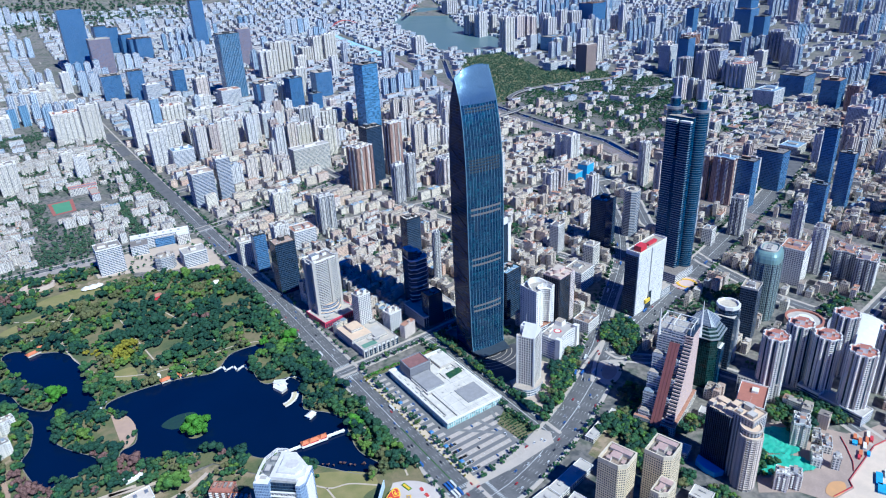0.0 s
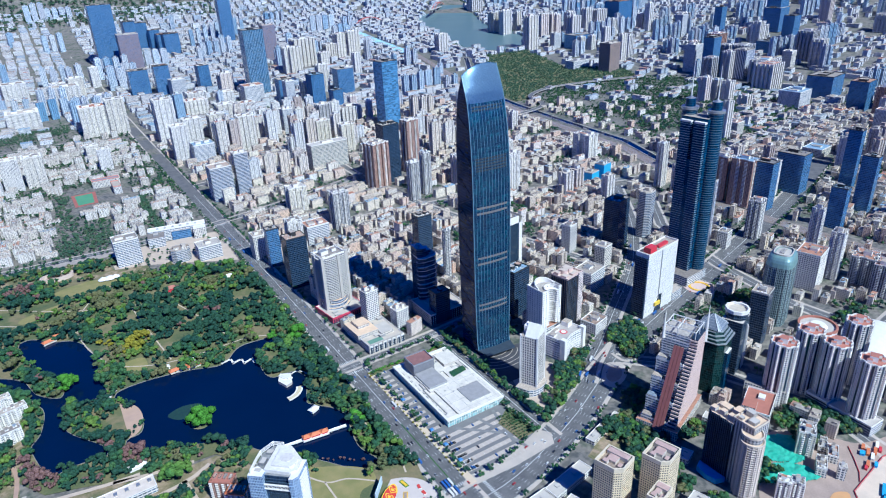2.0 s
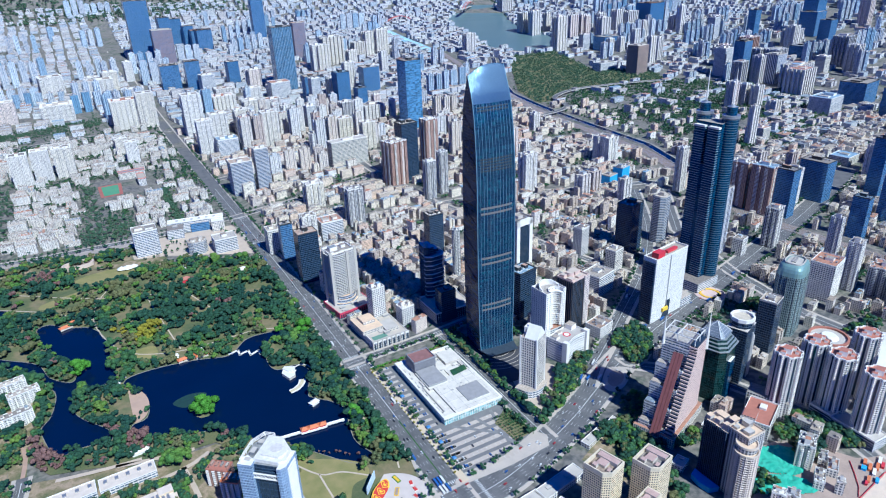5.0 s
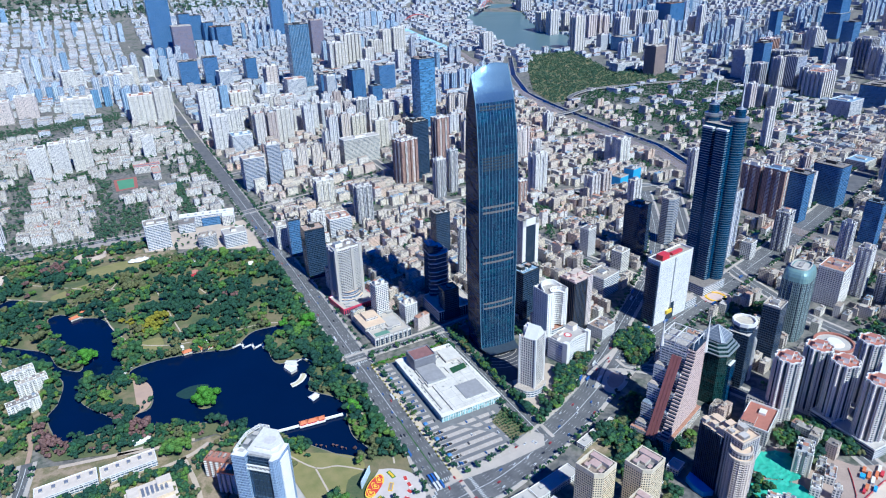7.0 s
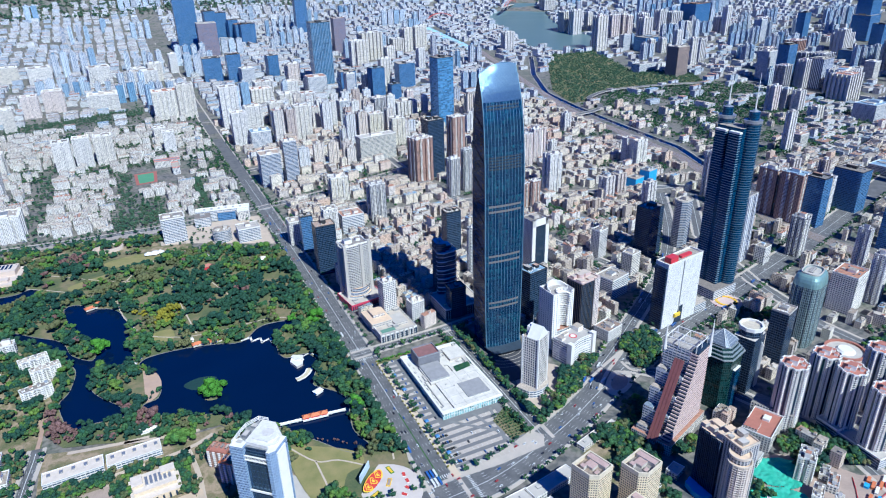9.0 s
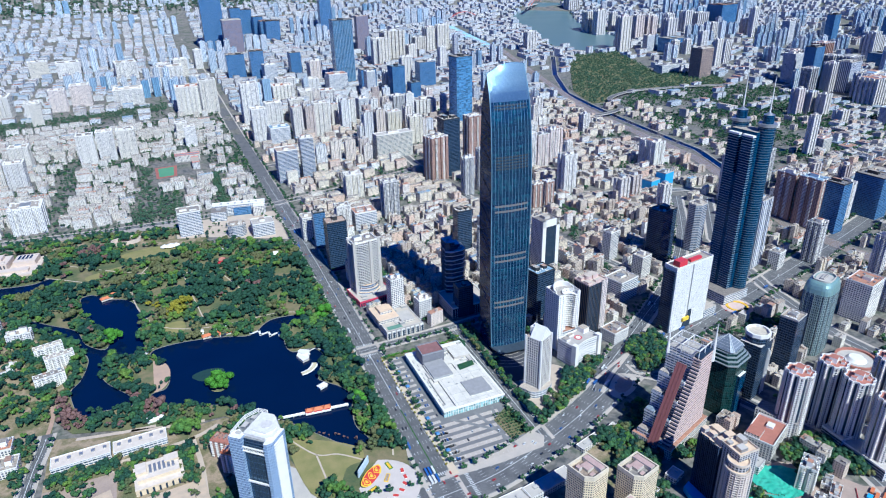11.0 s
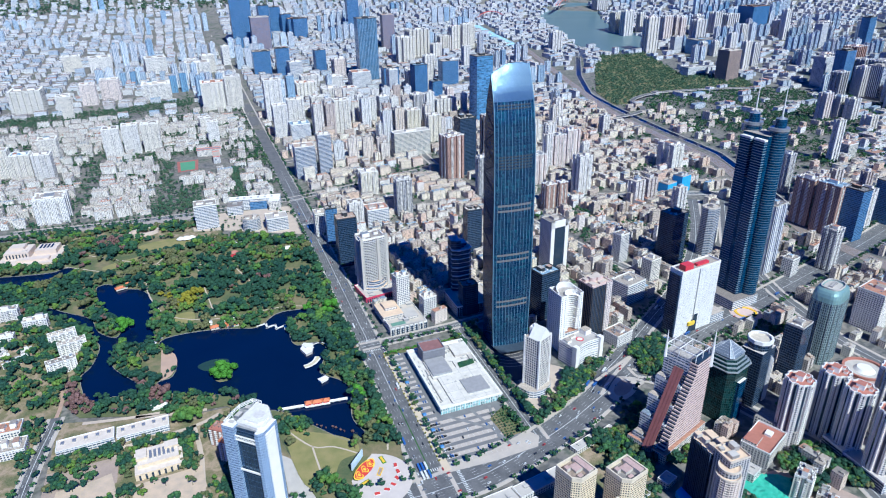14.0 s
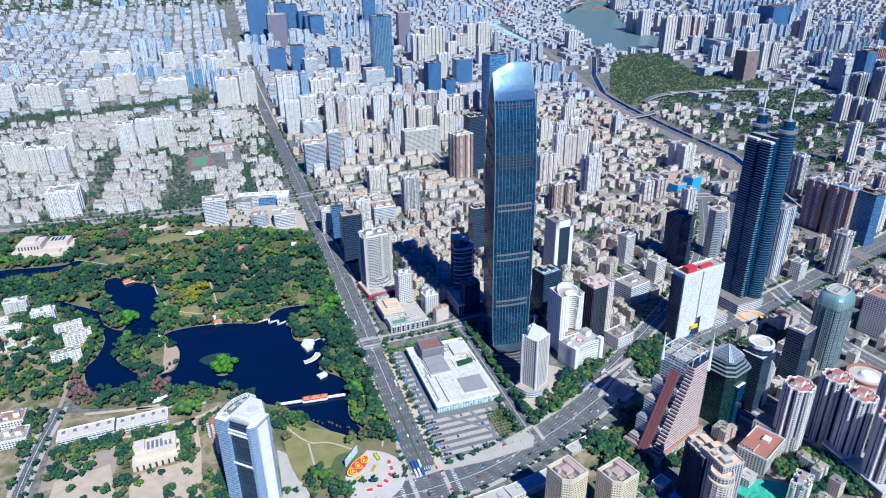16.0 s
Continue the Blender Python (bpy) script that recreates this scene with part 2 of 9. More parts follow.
def earth_stuff():
    n = Nodes("garden_earth")
    p = n.place()
    a = n.ramp(n.noise(0.035, p, 6), [(0.38, (0.09, 0.115, 0.035)), (0.48, (0.22, 0.18, 0.09)), (0.55, (0.42, 0.31, 0.21)), (0.64, (0.16, 0.15, 0.06))])
    b = n.ramp(n.noise(0.5, p, 4), [(0.35, (0.10, 0.09, 0.05)), (0.65, (0.30, 0.24, 0.16))])
    return n.finish(n.mix(0.35, a, b), 0.95, 0.0, n.noise(1.5, p), 0.2)


def leaf_stuff(name, tones, island):
    n = Nodes(name)
    chance = n.node("ShaderNodeNewGeometry", 8) if island else n.node("ShaderNodeObjectInfo", 5)
    p = n.place()
    k = n.math("FRACT", n.math("ADD", n.math("MULTIPLY", chance, 0.3), n.math("MULTIPLY", n.noise(0.018, p, 2), 2.2)))
    tone = n.ramp(k, [(i / (len(tones) - 1), c) for i, c in enumerate(tones)])
    g = n.node("ShaderNodeMapRange", 0, {0: n.noise(0.7, p, 3), 1: 0.35, 2: 0.65, 3: 0.6, 4: 1.3})
    n.put(n.bsdf.inputs["Specular IOR Level"], 0.2)
    return n.finish(n.node("ShaderNodeVectorMath", 0, {0: tone, 1: n.node("ShaderNodeCombineXYZ", 0, {0: g, 1: g, 2: g})}, operation="MULTIPLY"), 0.75)


def water_stuff():
    n = Nodes("lake_water")
    p = n.place()
    c = n.mix(n.noise(0.012, p, 3), (0.002, 0.008, 0.035), (0.003, 0.012, 0.048))
    n.put(n.bsdf.inputs["IOR"], 1.33)
    n.put(n.bsdf.inputs["Specular IOR Level"], 0.35)
    return n.finish(c, 0.12, 0.0, n.noise(0.25, p, 5), 0.03)


GROUND, LAWN, WATER, EARTH = ground_stuff(), lawn_stuff(), water_stuff(), earth_stuff()
LEAVES = leaf_stuff("tree_leaves", [(0.040, 0.104, 0.044), (0.061, 0.130, 0.042), (0.026, 0.082, 0.046), (0.085, 0.140, 0.036), (0.033, 0.092, 0.048)], True)
DARK_LEAVES = leaf_stuff("dark_leaves", [(0.021, 0.062, 0.043), (0.031, 0.078, 0.043), (0.015, 0.050, 0.040)], True)
FRESH_LEAVES = leaf_stuff("fresh_leaves", [(0.090, 0.185, 0.034), (0.125, 0.195, 0.034), (0.070, 0.165, 0.038)], True)
OLIVE_LEAVES = leaf_stuff("olive_leaves", [(0.104, 0.121, 0.052), (0.136, 0.136, 0.056), (0.082, 0.111, 0.048)], True)
BRIGHT_LEAVES = leaf_stuff("bright_leaves", [(0.085, 0.230, 0.020), (0.060, 0.180, 0.022)], True)
YELLOW_LEAVES = leaf_stuff("yellow_green_leaves", [(0.26, 0.22, 0.02), (0.19, 0.20, 0.02)], True)
BARE_TWIGS = leaf_stuff("bare_twigs", [(0.185, 0.105, 0.095), (0.14, 0.085, 0.075)], True)
# leaves of the far woods, lightened towards teal to paint in haze
HAZED_LEAVES = leaf_stuff("hill_leaves", [(0.050, 0.110, 0.062), (0.070, 0.120, 0.070), (0.040, 0.095, 0.060), (0.085, 0.120, 0.060)], True)
BARK = plain("tree_bark", (0.12, 0.09, 0.07), (0.08, 0.06, 0.045), 0.6)


# ---- mesh tools ----
class Mesh:
    """Collects faces with a material index and a wall map in metres."""

    def __init__(self):
        self.v, self.f, self.m, self.uv = [], [], [], []

    def face(self, pts, m=0, uv=None):
        k = len(self.v)
        self.v += [tuple(p) for p in pts]
        self.f.append(tuple(range(k, k + len(pts))))
        self.m.append(m)
        self.uv += uv or [(p[0], p[1]) for p in pts]

    def prism(self, poly, z0, z1, wall=0, top=1, poly2=None, under=False):
        """An upright solid over poly (counter-clockwise); poly2 is its outline at the top. One connected piece."""
        n, k, q = len(poly), len(self.v), poly2 or poly
        self.v += [(x, y, z0) for x, y in poly] + [(x, y, z1) for x, y in q]
        s = 0.0
        for i in range(n):
            j = (i + 1) % n
            e = math.hypot(poly[j][0] - poly[i][0], poly[j][1] - poly[i][1])
            self.f.append((k + i, k + j, k + n + j, k + n + i))
            self.m.append(wall)
            self.uv += [(s, z0), (s + e, z0), (s + e, z1), (s, z1)]
            s += e
        self.f.append(tuple(range(k + n, k + 2 * n)))
        self.m.append(top)
        self.uv += list(q)
        if under:
            self.f.append(tuple(range(k + n - 1, k - 1, -1)))
            self.m.append(top)
            self.uv += list(reversed(poly))

    def box(self, cx, cy, w, d, z0, z1, wall=0, top=None, rot=0.0, under=False):
        c, s = math.cos(radians(rot)), math.sin(radians(rot))
        poly = [(cx + x * c - y * s, cy + x * s + y * c) for x, y in ((-w / 2, -d / 2), (w / 2, -d / 2), (w / 2, d / 2), (-w / 2, d / 2))]
        self.prism(poly, z0, z1, wall, wall if top is None else top, None, under)

    def tube(self, cx, cy, r, z0, z1, wall=0, top=None, n=20, r2=None):
        a = [(cx + r * math.cos(2 * math.pi * i / n), cy + r * math.sin(2 * math.pi * i / n)) for i in range(n)]
        b = None if r2 is None else [(cx + r2 * math.cos(2 * math.pi * i / n), cy + r2 * math.sin(2 * math.pi * i / n)) for i in range(n)]
        self.prism(a, z0, z1, wall, wall if top is None else top, b)

    def beam(self, a, b, t, m=0):
        """A square bar from a to b."""
        a, b = Vector(a), Vector(b)
        d = (b - a).normalized()
        s = d.cross(Vector((0, 0, 1)) if abs(d.z) < 0.9 else Vector((1, 0, 0))).normalized() * t / 2
        q = d.cross(s).normalized() * t / 2
        r = [s + q, -s + q, -s - q, s - q]
        for i in range(4):
            j = (i + 1) % 4
            self.face([a + r[i], b + r[i], b + r[j], a + r[j]], m)
        self.face([b + x for x in r], m)
        self.face([a + x for x in reversed(r)], m)

    def data(self, name, mats):
        me = bpy.data.meshes.new(name)
        me.from_pydata(self.v, [], self.f)
        for m in mats:
            me.materials.append(m)
        me.polygons.foreach_set("material_index", self.m)
        layer = me.uv_layers.new(name="wall")
        layer.data.foreach_set("uv", np.array(self.uv, dtype=np.float32).ravel())
        me.update()
        return me


def part(name, mesh, mats, parent=None, label=""):
    ob = new(name, mesh.data(name, mats if isinstance(mats, (list, tuple)) else [mats]))
    if parent is not None:
        ob.parent = parent
    return tagged(ob, label)


def relief(name, mesh, mats, parent, label=""):
    """Many small alike pieces of a wall, too fine to tell apart, as one part."""
    return tagged(part(name, mesh, mats, parent, label), kind="stuff")


def pieces(name, mats, parent, boxes, label=""):
    """Boxes (x, y, w, d, z0, z1), each a part of its own."""
    for x, y, w, d, z0, z1 in boxes:
        m = Mesh()
        m.box(x, y, w, d, z0, z1, 0, 1 if isinstance(mats, list) else None)
        part(name, m, mats, parent, label)


def base(name, x, y, z, rot, label, category, group="", kind=""):
    """The Empty at the foot of a thing."""
    e = new(name)
    e.matrix_basis = pose(x, y, z, 0, 0, rot)
    return tagged(e, label, category, group, kind)


def terrain(x, y):
    d = math.hypot(x + 240, y + 850)
    return 1.9e-5 * max(0.0, min(d, 6300.0) - 2200.0) ** 2 + 2.2e-4 * max(0.0, min(d, 6300.0) - 4750.0) ** 2


def inside(x, y, poly):
    hit, j = False, len(poly) - 1
    for i in range(len(poly)):
        (a, b), (c, d) = poly[i], poly[j]
        if (b > y) != (d > y) and x < (c - a) * (y - b) / (d - b) + a:
            hit = not hit
        j = i
    return hit


def near_line(x, y, pts, r):
    for (a, b), (c, d) in zip(pts, pts[1:]):
        l2 = (c - a) ** 2 + (d - b) ** 2
        t = max(0.0, min(1.0, ((x - a) * (c - a) + (y - b) * (d - b)) / l2))
        if (x - a - t * (c - a)) ** 2 + (y - b - t * (d - b)) ** 2 < r * r:
            return True
    return False


def smooth(pts, closed=True, n=4):
    """A Catmull-Rom line through pts."""
    out, k = [], len(pts)
    for i in range(k if closed else k - 1):
        p = [Vector(pts[(i + o) % k]) if closed else Vector(pts[max(0, min(k - 1, i + o))]) for o in (-1, 0, 1, 2)]
        for s in range(n):
            t = s / n
            q = 0.5 * (2 * p[1] + (p[2] - p[0]) * t + (2 * p[0] - 5 * p[1] + 4 * p[2] - p[3]) * t * t + (3 * p[1] - p[0] - 3 * p[2] + p[3]) * t ** 3)
            out.append((q.x, q.y))
    if not closed:
        out.append(tuple(pts[-1]))
    return out


def ribbon(pts, width, z, mesh=None, m=0, side=0.0, lift=None):
    """A strip along pts; side shifts it to the left of its way."""
    mesh = mesh or Mesh()
    rows = []
    for i, (x, y) in enumerate(pts):
        a, b = pts[max(0, i - 1)], pts[min(len(pts) - 1, i + 1)]
        dx, dy = b[0] - a[0], b[1] - a[1]
        l = math.hypot(dx, dy) or 1.0
        nx, ny = -dy / l, dx / l
        zz = z if lift is None else lift(i / (len(pts) - 1)) + z
        zz += terrain(x, y)
        rows.append(((x + nx * (side + width / 2), y + ny * (side + width / 2), zz), (x + nx * (side - width / 2), y + ny * (side - width / 2), zz)))
    for (a, b), (c, d) in zip(rows, rows[1:]):
        mesh.face([b, d, c, a], m)
    return mesh


def fill(loops, z, mats, name):
    """A flat sheet inside the first loop and outside the others."""
    bm = bmesh.new()
    edges = []
    for loop in loops:
        vs = [bm.verts.new((x, y, z)) for x, y in loop]
        edges += [bm.edges.new((vs[i], vs[(i + 1) % len(vs)])) for i in range(len(vs))]
    bmesh.ops.triangle_fill(bm, use_beauty=True, use_dissolve=False, edges=edges)
    for f in bm.faces:
        if f.normal.z < 0:
            f.normal_flip()
    me = bpy.data.meshes.new(name)
    bm.to_mesh(me)
    bm.free()
    me.materials.append(mats)
    return new(name, me)


# ---- ground, water and roads ----
LAKE = smooth([(-153, 89), (-122, 119), (-98, 125), (-58, 118), (-54, 107), (-63, 88), (-81, 89), (-100, 78), (-107, 34), (-100, 10), (-72, 8), (-62, -6), (-61, -26), (-80, -71), (-75, -85), (-56, -108), (-48, -133), (-56, -167), (-60, -200), (-50, -238), (-75, -236), (-105, -199), (-143, -149), (-164, -134), (-184, -105), (-213, -81), (-259, -62),
               (-302, -35), (-303, -12), (-284, -5), (-278, 30), (-293, 80), (-304, 92), (-294, 110), (-251, 113), (-197, 103)])
LAKE_WEST = smooth([(-311, 114), (-317, 162), (-314, 202), (-318, 258), (-338, 304), (-371, 324), (-398, 353), (-416, 341), (-405, 278), (-386, 228), (-364, 179), (-369, 143), (-398, 172), (-415, 224), (-458, 265), (-505, 309),
                    (-507, 296), (-464, 246), (-421, 191), (-399, 145), (-391, 115), (-398, 68), (-410, 41), (-399, -14), (-392, -33), (-369, -25), (-335, -30), (-328, -24), (-333, -2), (-360, 38), (-370, 66), (-366, 106), (-337, 110)])
POND = smooth([(-616, 465), (-555, 456), (-505, 450), (-477, 462), (-456, 432), (-498, 408), (-555, 404), (-603, 410)])
PARK = [(-760, 655), (-588, 630), (-438, 590), (-321, 556), (-262, 533), (-146, 470), (-52, 448), (-20, 425), (-17, 326), (-14, 180), (-14, 4), (-15, -110), (-15, -192), (-15, -262), (-30, -330), (-76, -343), (-128, -330),
        (-147, -240), (-160, -180), (-214, -106), (-288, -100), (-361, -72), (-400, -60), (-425, -20), (-420, 40), (-405, 110), (-430, 170), (-480, 230), (-560, 280), (-760, 320)]
HONGLING = [(3, -560), (3, -340), (6, 0), (8, 320), (4, 720), (0, 1155), (-9, 2101), (-20, 3000), (-30, 4400)]
SHENNAN = smooth([(-420, -282), (-250, -320), (-130, -340), (-40, -354), (16, -354), (68, -349), (136, -330), (205, -305), (272, -274), (338, -245), (450, -206), (716, -136), (903, -84), (1150, -10), (1500, 110)], False, 3)
BAOAN = smooth([(262, -262), (300, -232), (345, -205), (435, -146), (556, -66), (640, 0), (760, 120), (900, 300)], False, 3)
STREET_NORTH = [(-8, -33), (70, -30), (148, -26), (330, -10)]
STREET_EAST = [(152, -26), (152, -140), (150, -250), (150, -325)]
PARKWEST = smooth([(-452, -330), (-447, -200), (-440, -120), (-434, -80), (-430, -46)], False, 3)
CROSS_N = [(-620, 705), (-400, 680), (-211, 672), (4, 690), (230, 740), (420, 800)]
CROSS_FAR = [(-900, 1680), (-300, 1780), (0, 1700), (420, 1650), (900, 1500)]
RAIL = [(1577, 3222), (1560, 2450), (1440, 1950), (1359, 1623), (1262, 1254), (1225, 1062), (1195, 792), (1165, 512), (1070, 250), (985, 40), (1000, -300)]
CANAL = [(1700, 2150), (1485, 1787), (1330, 1449), (1290, 1198), (1268, 1012), (1250, 850), (1225, 578), (1120, 300), (1045, 123), (1010, -24)]
FARLAKE = smooth([(2097, 3319), (2422, 3549), (2577, 3576), (2505, 3267), (2335, 2826), (2317, 2502), (2180, 2253), (2026, 2134), (1861, 2254), (1871, 2509), (1988, 2920)])
WOODS = [(1809, 2116), (2051, 2071), (1918, 1627), (2080, 1384), (2000, 1230), (1672, 1340), (1501, 1330), (1400, 1240), (1310, 1240), (1370, 1459), (1644, 1902)]
GREENBELT = [(-936, 1890), (-758, 1934), (-460, 1968), (-201, 2056), (-204, 1925), (-451, 1850), (-728, 1770), (-898, 1734)]
SMALLPARK = [(-330, 700), (-215, 690), (-205, 790), (-225, 850), (-330, 800)]
SITE = [(264, -529), (300, -556), (330, -620), (460, -690), (640, -690), (640, -590), (455, -548), (435, -538), (412, -492), (380, -470), (348, -467), (330, -480)]


def ground_sheet():
    m = Mesh()
    radii = [0, 600, 1200, 1700] + [2000 + 220 * i for i in range(20)]
    n = 72
    for a, b in zip(radii, radii[1:]):
        for i in range(n):
            t0, t1 = 2 * math.pi * i / n, 2 * math.pi * (i + 1) / n
            pts = [(-240 + r * math.cos(t), -850 + r * math.sin(t)) for r, t in ((a, t0), (b, t0), (b, t1), (a, t1))]
            pts = pts if a else pts[1:]
            m.face([(x, y, terrain(x, y)) for x, y in pts])
    ob = part("ground", m, GROUND)
    bm = bmesh.new()
    bm.from_mesh(ob.data)
    bmesh.ops.remove_doubles(bm, verts=bm.verts, dist=0.05)
    bm.to_mesh(ob.data)
    bm.free()
    tagged(ob, "pale grey paved city ground between the blocks", "ground", kind="structure")


ground_sheet()
tagged(fill([PARK, LAKE, LAKE_WEST, POND], 1.2, LAWN, "park_lawn"), "green and straw-coloured park lawn round a lake", "lawn", kind="structure")
for nm, loop, lab in (("lake_water", LAKE, "dark navy water of the park lake"), ("lake_water_west", LAKE_WEST, "dark navy water of the narrow western lake"), ("pond_water", POND, "dark blue pond water among park trees")):
    ob = fill([[(x, y) for x, y in loop]], 0.35, WATER, nm)
    tagged(ob, lab, "lake", kind="structure")
    bank = Mesh()
    ring = loop + [loop[0]]
    for (a, b), (c, d) in zip(ring, ring[1:]):
        bank.face([(a, b, 0.2), (c, d, 0.2), (c, d, 1.35), (a, b, 1.35)])
    ribbon(ring, 0.7, 1.35, bank)
    tagged(part("bank", bank, plain("bank_stone", (0.30, 0.28, 0.25), (0.22, 0.21, 0.19), 0.2)), "pale stone edging along the water", "lake bank", kind="structure")
m = Mesh()
far = [(x, y) for x, y in FARLAKE]
ob = fill([far], 0.0, plain("grey_green_water", (0.13, 0.19, 0.20), (0.11, 0.17, 0.18), 0.004, 0.35), "far_lake_water")
for v in ob.data.vertices:
    v.co.z = terrain(v.co.x, v.co.y) + 2.0
tagged(ob, "grey-green water of a distant lake", "lake", kind="structure")


ob = fill([WOODS], 0.0, LAWN, "wooded_hill_floor")
for v in ob.data.vertices:
    v.co.z = terrain(v.co.x, v.co.y) + 1.0
tagged(ob, "dark green floor of a wooded hill", "woodland", kind="structure")
for q, nm in (([(-425, -60), (-262, -108), (-262, -320), (-425, -320)], "garden_ground"), ([(-640, -330), (-462, -330), (-450, -120), (-446, -20), (-476, 50), (-526, 110), (-560, 280), (-640, 320)], "garden_ground_west"), ([(160, -372), (300, -312), (262, -360), (246, -430), (170, -430)], "verge_ground"), ([(395, -470), (470, -470), (480, -530), (420, -505)], "court_ground")):
    tagged(fill([q], 0.19, EARTH, nm), "brown and green planted ground between buildings", "lawn", kind="structure")
for q, nm in (([(-262, -108), (-214, -108), (-160, -182), (-147, -242), (-130, -330), (-262, -320)], "garden_ground_south"), ([(-588, 634), (-438, 594), (-321, 560), (-262, 537), (-180, 500), (-180, 545), (-240, 560), (-255, 636), (-529, 668)], "garden_ground_north"), ([(-426, -60), (-425, -20), (-420, 40), (-405, 110), (-430, 170), (-480, 230), (-560, 280), (-526, 110), (-476, 50), (-446, -20), (-446, -60)], "garden_ground_flats")):
    tagged(fill([q], 0.21, EARTH, nm), "brown and green planted ground between flats", "lawn", kind="structure")
tagged(part("garden_track", ribbon(smooth([(-430, -46), (-428, 0), (-442, 60), (-470, 110), (-500, 150), (-560, 190)], False, 4), 5.0, 0.30), plain("red_earth_track", (0.46, 0.30, 0.22), (0.36, 0.25, 0.19), 0.1)), "reddish earth track through the gardens", "path", kind="structure")
TAN = plain("tan_paving", (0.56, 0.45, 0.35), (0.46, 0.37, 0.29), 0.08)
k = Mesh()
for q in ([(-425, -146), (-350, -142), (-262, -134), (-225, -118)], [(-352, -142), (-350, -220), (-352, -300)], [(-258, -130), (-250, -200), (-252, -300)], [(-425, -226), (-352, -222), (-250, -218)], [(-330, -86), (-290, -96), (-240, -104)], [(-395, -74), (-340, -84), (-300, -88)]):
    ribbon(smooth(q, False, 3), 6.0, 0.34 if q[0][1] < -100 else 1.3, k)
tagged(part("garden_walk", k, TAN), "tan paved walks between the gardens and halls", "path", kind="structure")
tagged(fill([smooth([(170, -300), (182, -195), (240, -180), (262, -232), (232, -276)], True, 3)], 0.22, TAN, "tower_forecourt"), "tan paved forecourt below a white tower", "paving", kind="structure")
tagged(fill([[(-180, 545), (-15, 452), (-14, 560), (-14, 640), (-200, 655), (-240, 640), (-240, 562)]], 0.17, TAN, "civic_forecourt"), "tan paved forecourt of the civic buildings", "paving", kind="structure")
DRY = plain("dry_grass", (0.30, 0.25, 0.10), (0.19, 0.19, 0.06), 0.06)
for q in ([(-146, -196), (-100, -212), (-68, -240), (-70, -262), (-92, -268), (-112, -300), (-140, -290)], [(-350, 520), (-290, 535), (-245, 512), (-262, 486), (-330, 488)], [(-410, 440), (-350, 462), (-345, 446), (-402, 418)], [(-282, 180), (-252, 184), (-250, 150), (-276, 152)]):
    tagged(fill([smooth(q, True, 4)], 1.24, DRY, "dry_lawn"), "straw-coloured dry lawn in the park", "lawn", kind="structure")


def road(name, pts, width, z, label, lanes=0, kerb=True, mat=None):
    dense = []
    for (a, b), (c, d) in zip(pts, pts[1:]):
        k = max(1, int(math.hypot(c - a, d - b) / 40))
        dense += [(a + (c - a) * i / k, b + (d - b) * i / k) for i in range(k)]
    dense.append(pts[-1])
    ob = tagged(part(name, ribbon(dense, width, z), mat or ASPHALT), label, "road", kind="structure")
    if kerb:
        k = Mesh()
        for s in (-1, 1):
            ribbon(dense, 5.0, z + 0.15, k, 0, s * (width / 2 + 2.4))
        tagged(part("pavement", k, PAVING), "pale slab pavement with a raised kerb along the road", "pavement", kind="structure")
    if lanes:
        k = Mesh()
        length = 0.0
        fine = []
        for (a, b), (c, d) in zip(dense, dense[1:]):
            n = max(1, int(math.hypot(c - a, d - b) / 5))
            fine += [(a + (c - a) * i / n, b + (d - b) * i / n) for i in range(n)]
        fine = [p for p in fine if math.hypot(p[0] + 240, p[1] + 850) < 1800]
        for l in range(1, lanes):
            side = -width / 2 + width * l / lanes
            if abs(side) < 0.6:
                ribbon(fine, 0.7, z + 0.03, k, 0, side)
            else:
                for i in range(0, len(fine) - 1, 3):
                    ribbon(fine[i:i + 2], 0.28, z + 0.03, k, 0, side)
        for s in (-1, 1):
            ribbon(fine, 0.28, z + 0.03, k, 0, s * (width / 2 - 0.6))
        tagged(part("lane_marking", k, PAINT_WHITE), "worn white lane lines on the asphalt", "road marking", kind="structure")
    return ob


road("road_hongling", HONGLING, 34, 0.20, "wide grey asphalt avenue running north past the park", 8)
road("road_shennan", SHENNAN, 44, 0.24, "broad grey asphalt boulevard with many lanes", 10)
road("road_diagonal", BAOAN, 24, 0.28, "grey asphalt street branching off the boulevard", 6)
road("road_theatre_north", STREET_NORTH, 14, 0.32, "narrow grey street behind the theatre", 4)
road("road_theatre_east", STREET_EAST, 16, 0.34, "tree-lined grey street beside the tower", 4)
road("road_park_west", PARKWEST, 13, 0.22, "grey street along the western park edge", 4)
road("road_north", CROSS_N, 18, 0.26, "grey cross street north of the park", 4)
road("road_far", CROSS_FAR, 26, 0.26, "distant grey cross street", 0)
for nm, pts, w in (("road_block", [(22, 470), (240, 520), (520, 480), (800, 380), (1020, 300)], 16), ("road_block_east", [(560, -60), (500, 200), (440, 520), (420, 800), (440, 1300)], 16),
                   ("road_south", [(420, -700), (470, -480), (420, -330), (338, -245)], 18), ("road_south_east", [(470, -480), (640, -430), (900, -400)], 14),
                   ("road_east", [(700, -420), (690, -300), (720, -136), (790, 60), (960, 260)], 22), ("road_mid", [(20, 1010), (300, 1060), (640, 960), (1000, 800), (1190, 760)], 18)):
    road(nm, pts, w, 0.29, "narrow grey street between blocks", 2)
tagged(part("railway", ribbon(RAIL, 34, 0.5), plain("rail_ballast", (0.32, 0.24, 0.19), (0.22, 0.17, 0.14), 0.05)), "brown ballast of a railway line with several tracks", "railway", kind="structure")
k = Mesh()
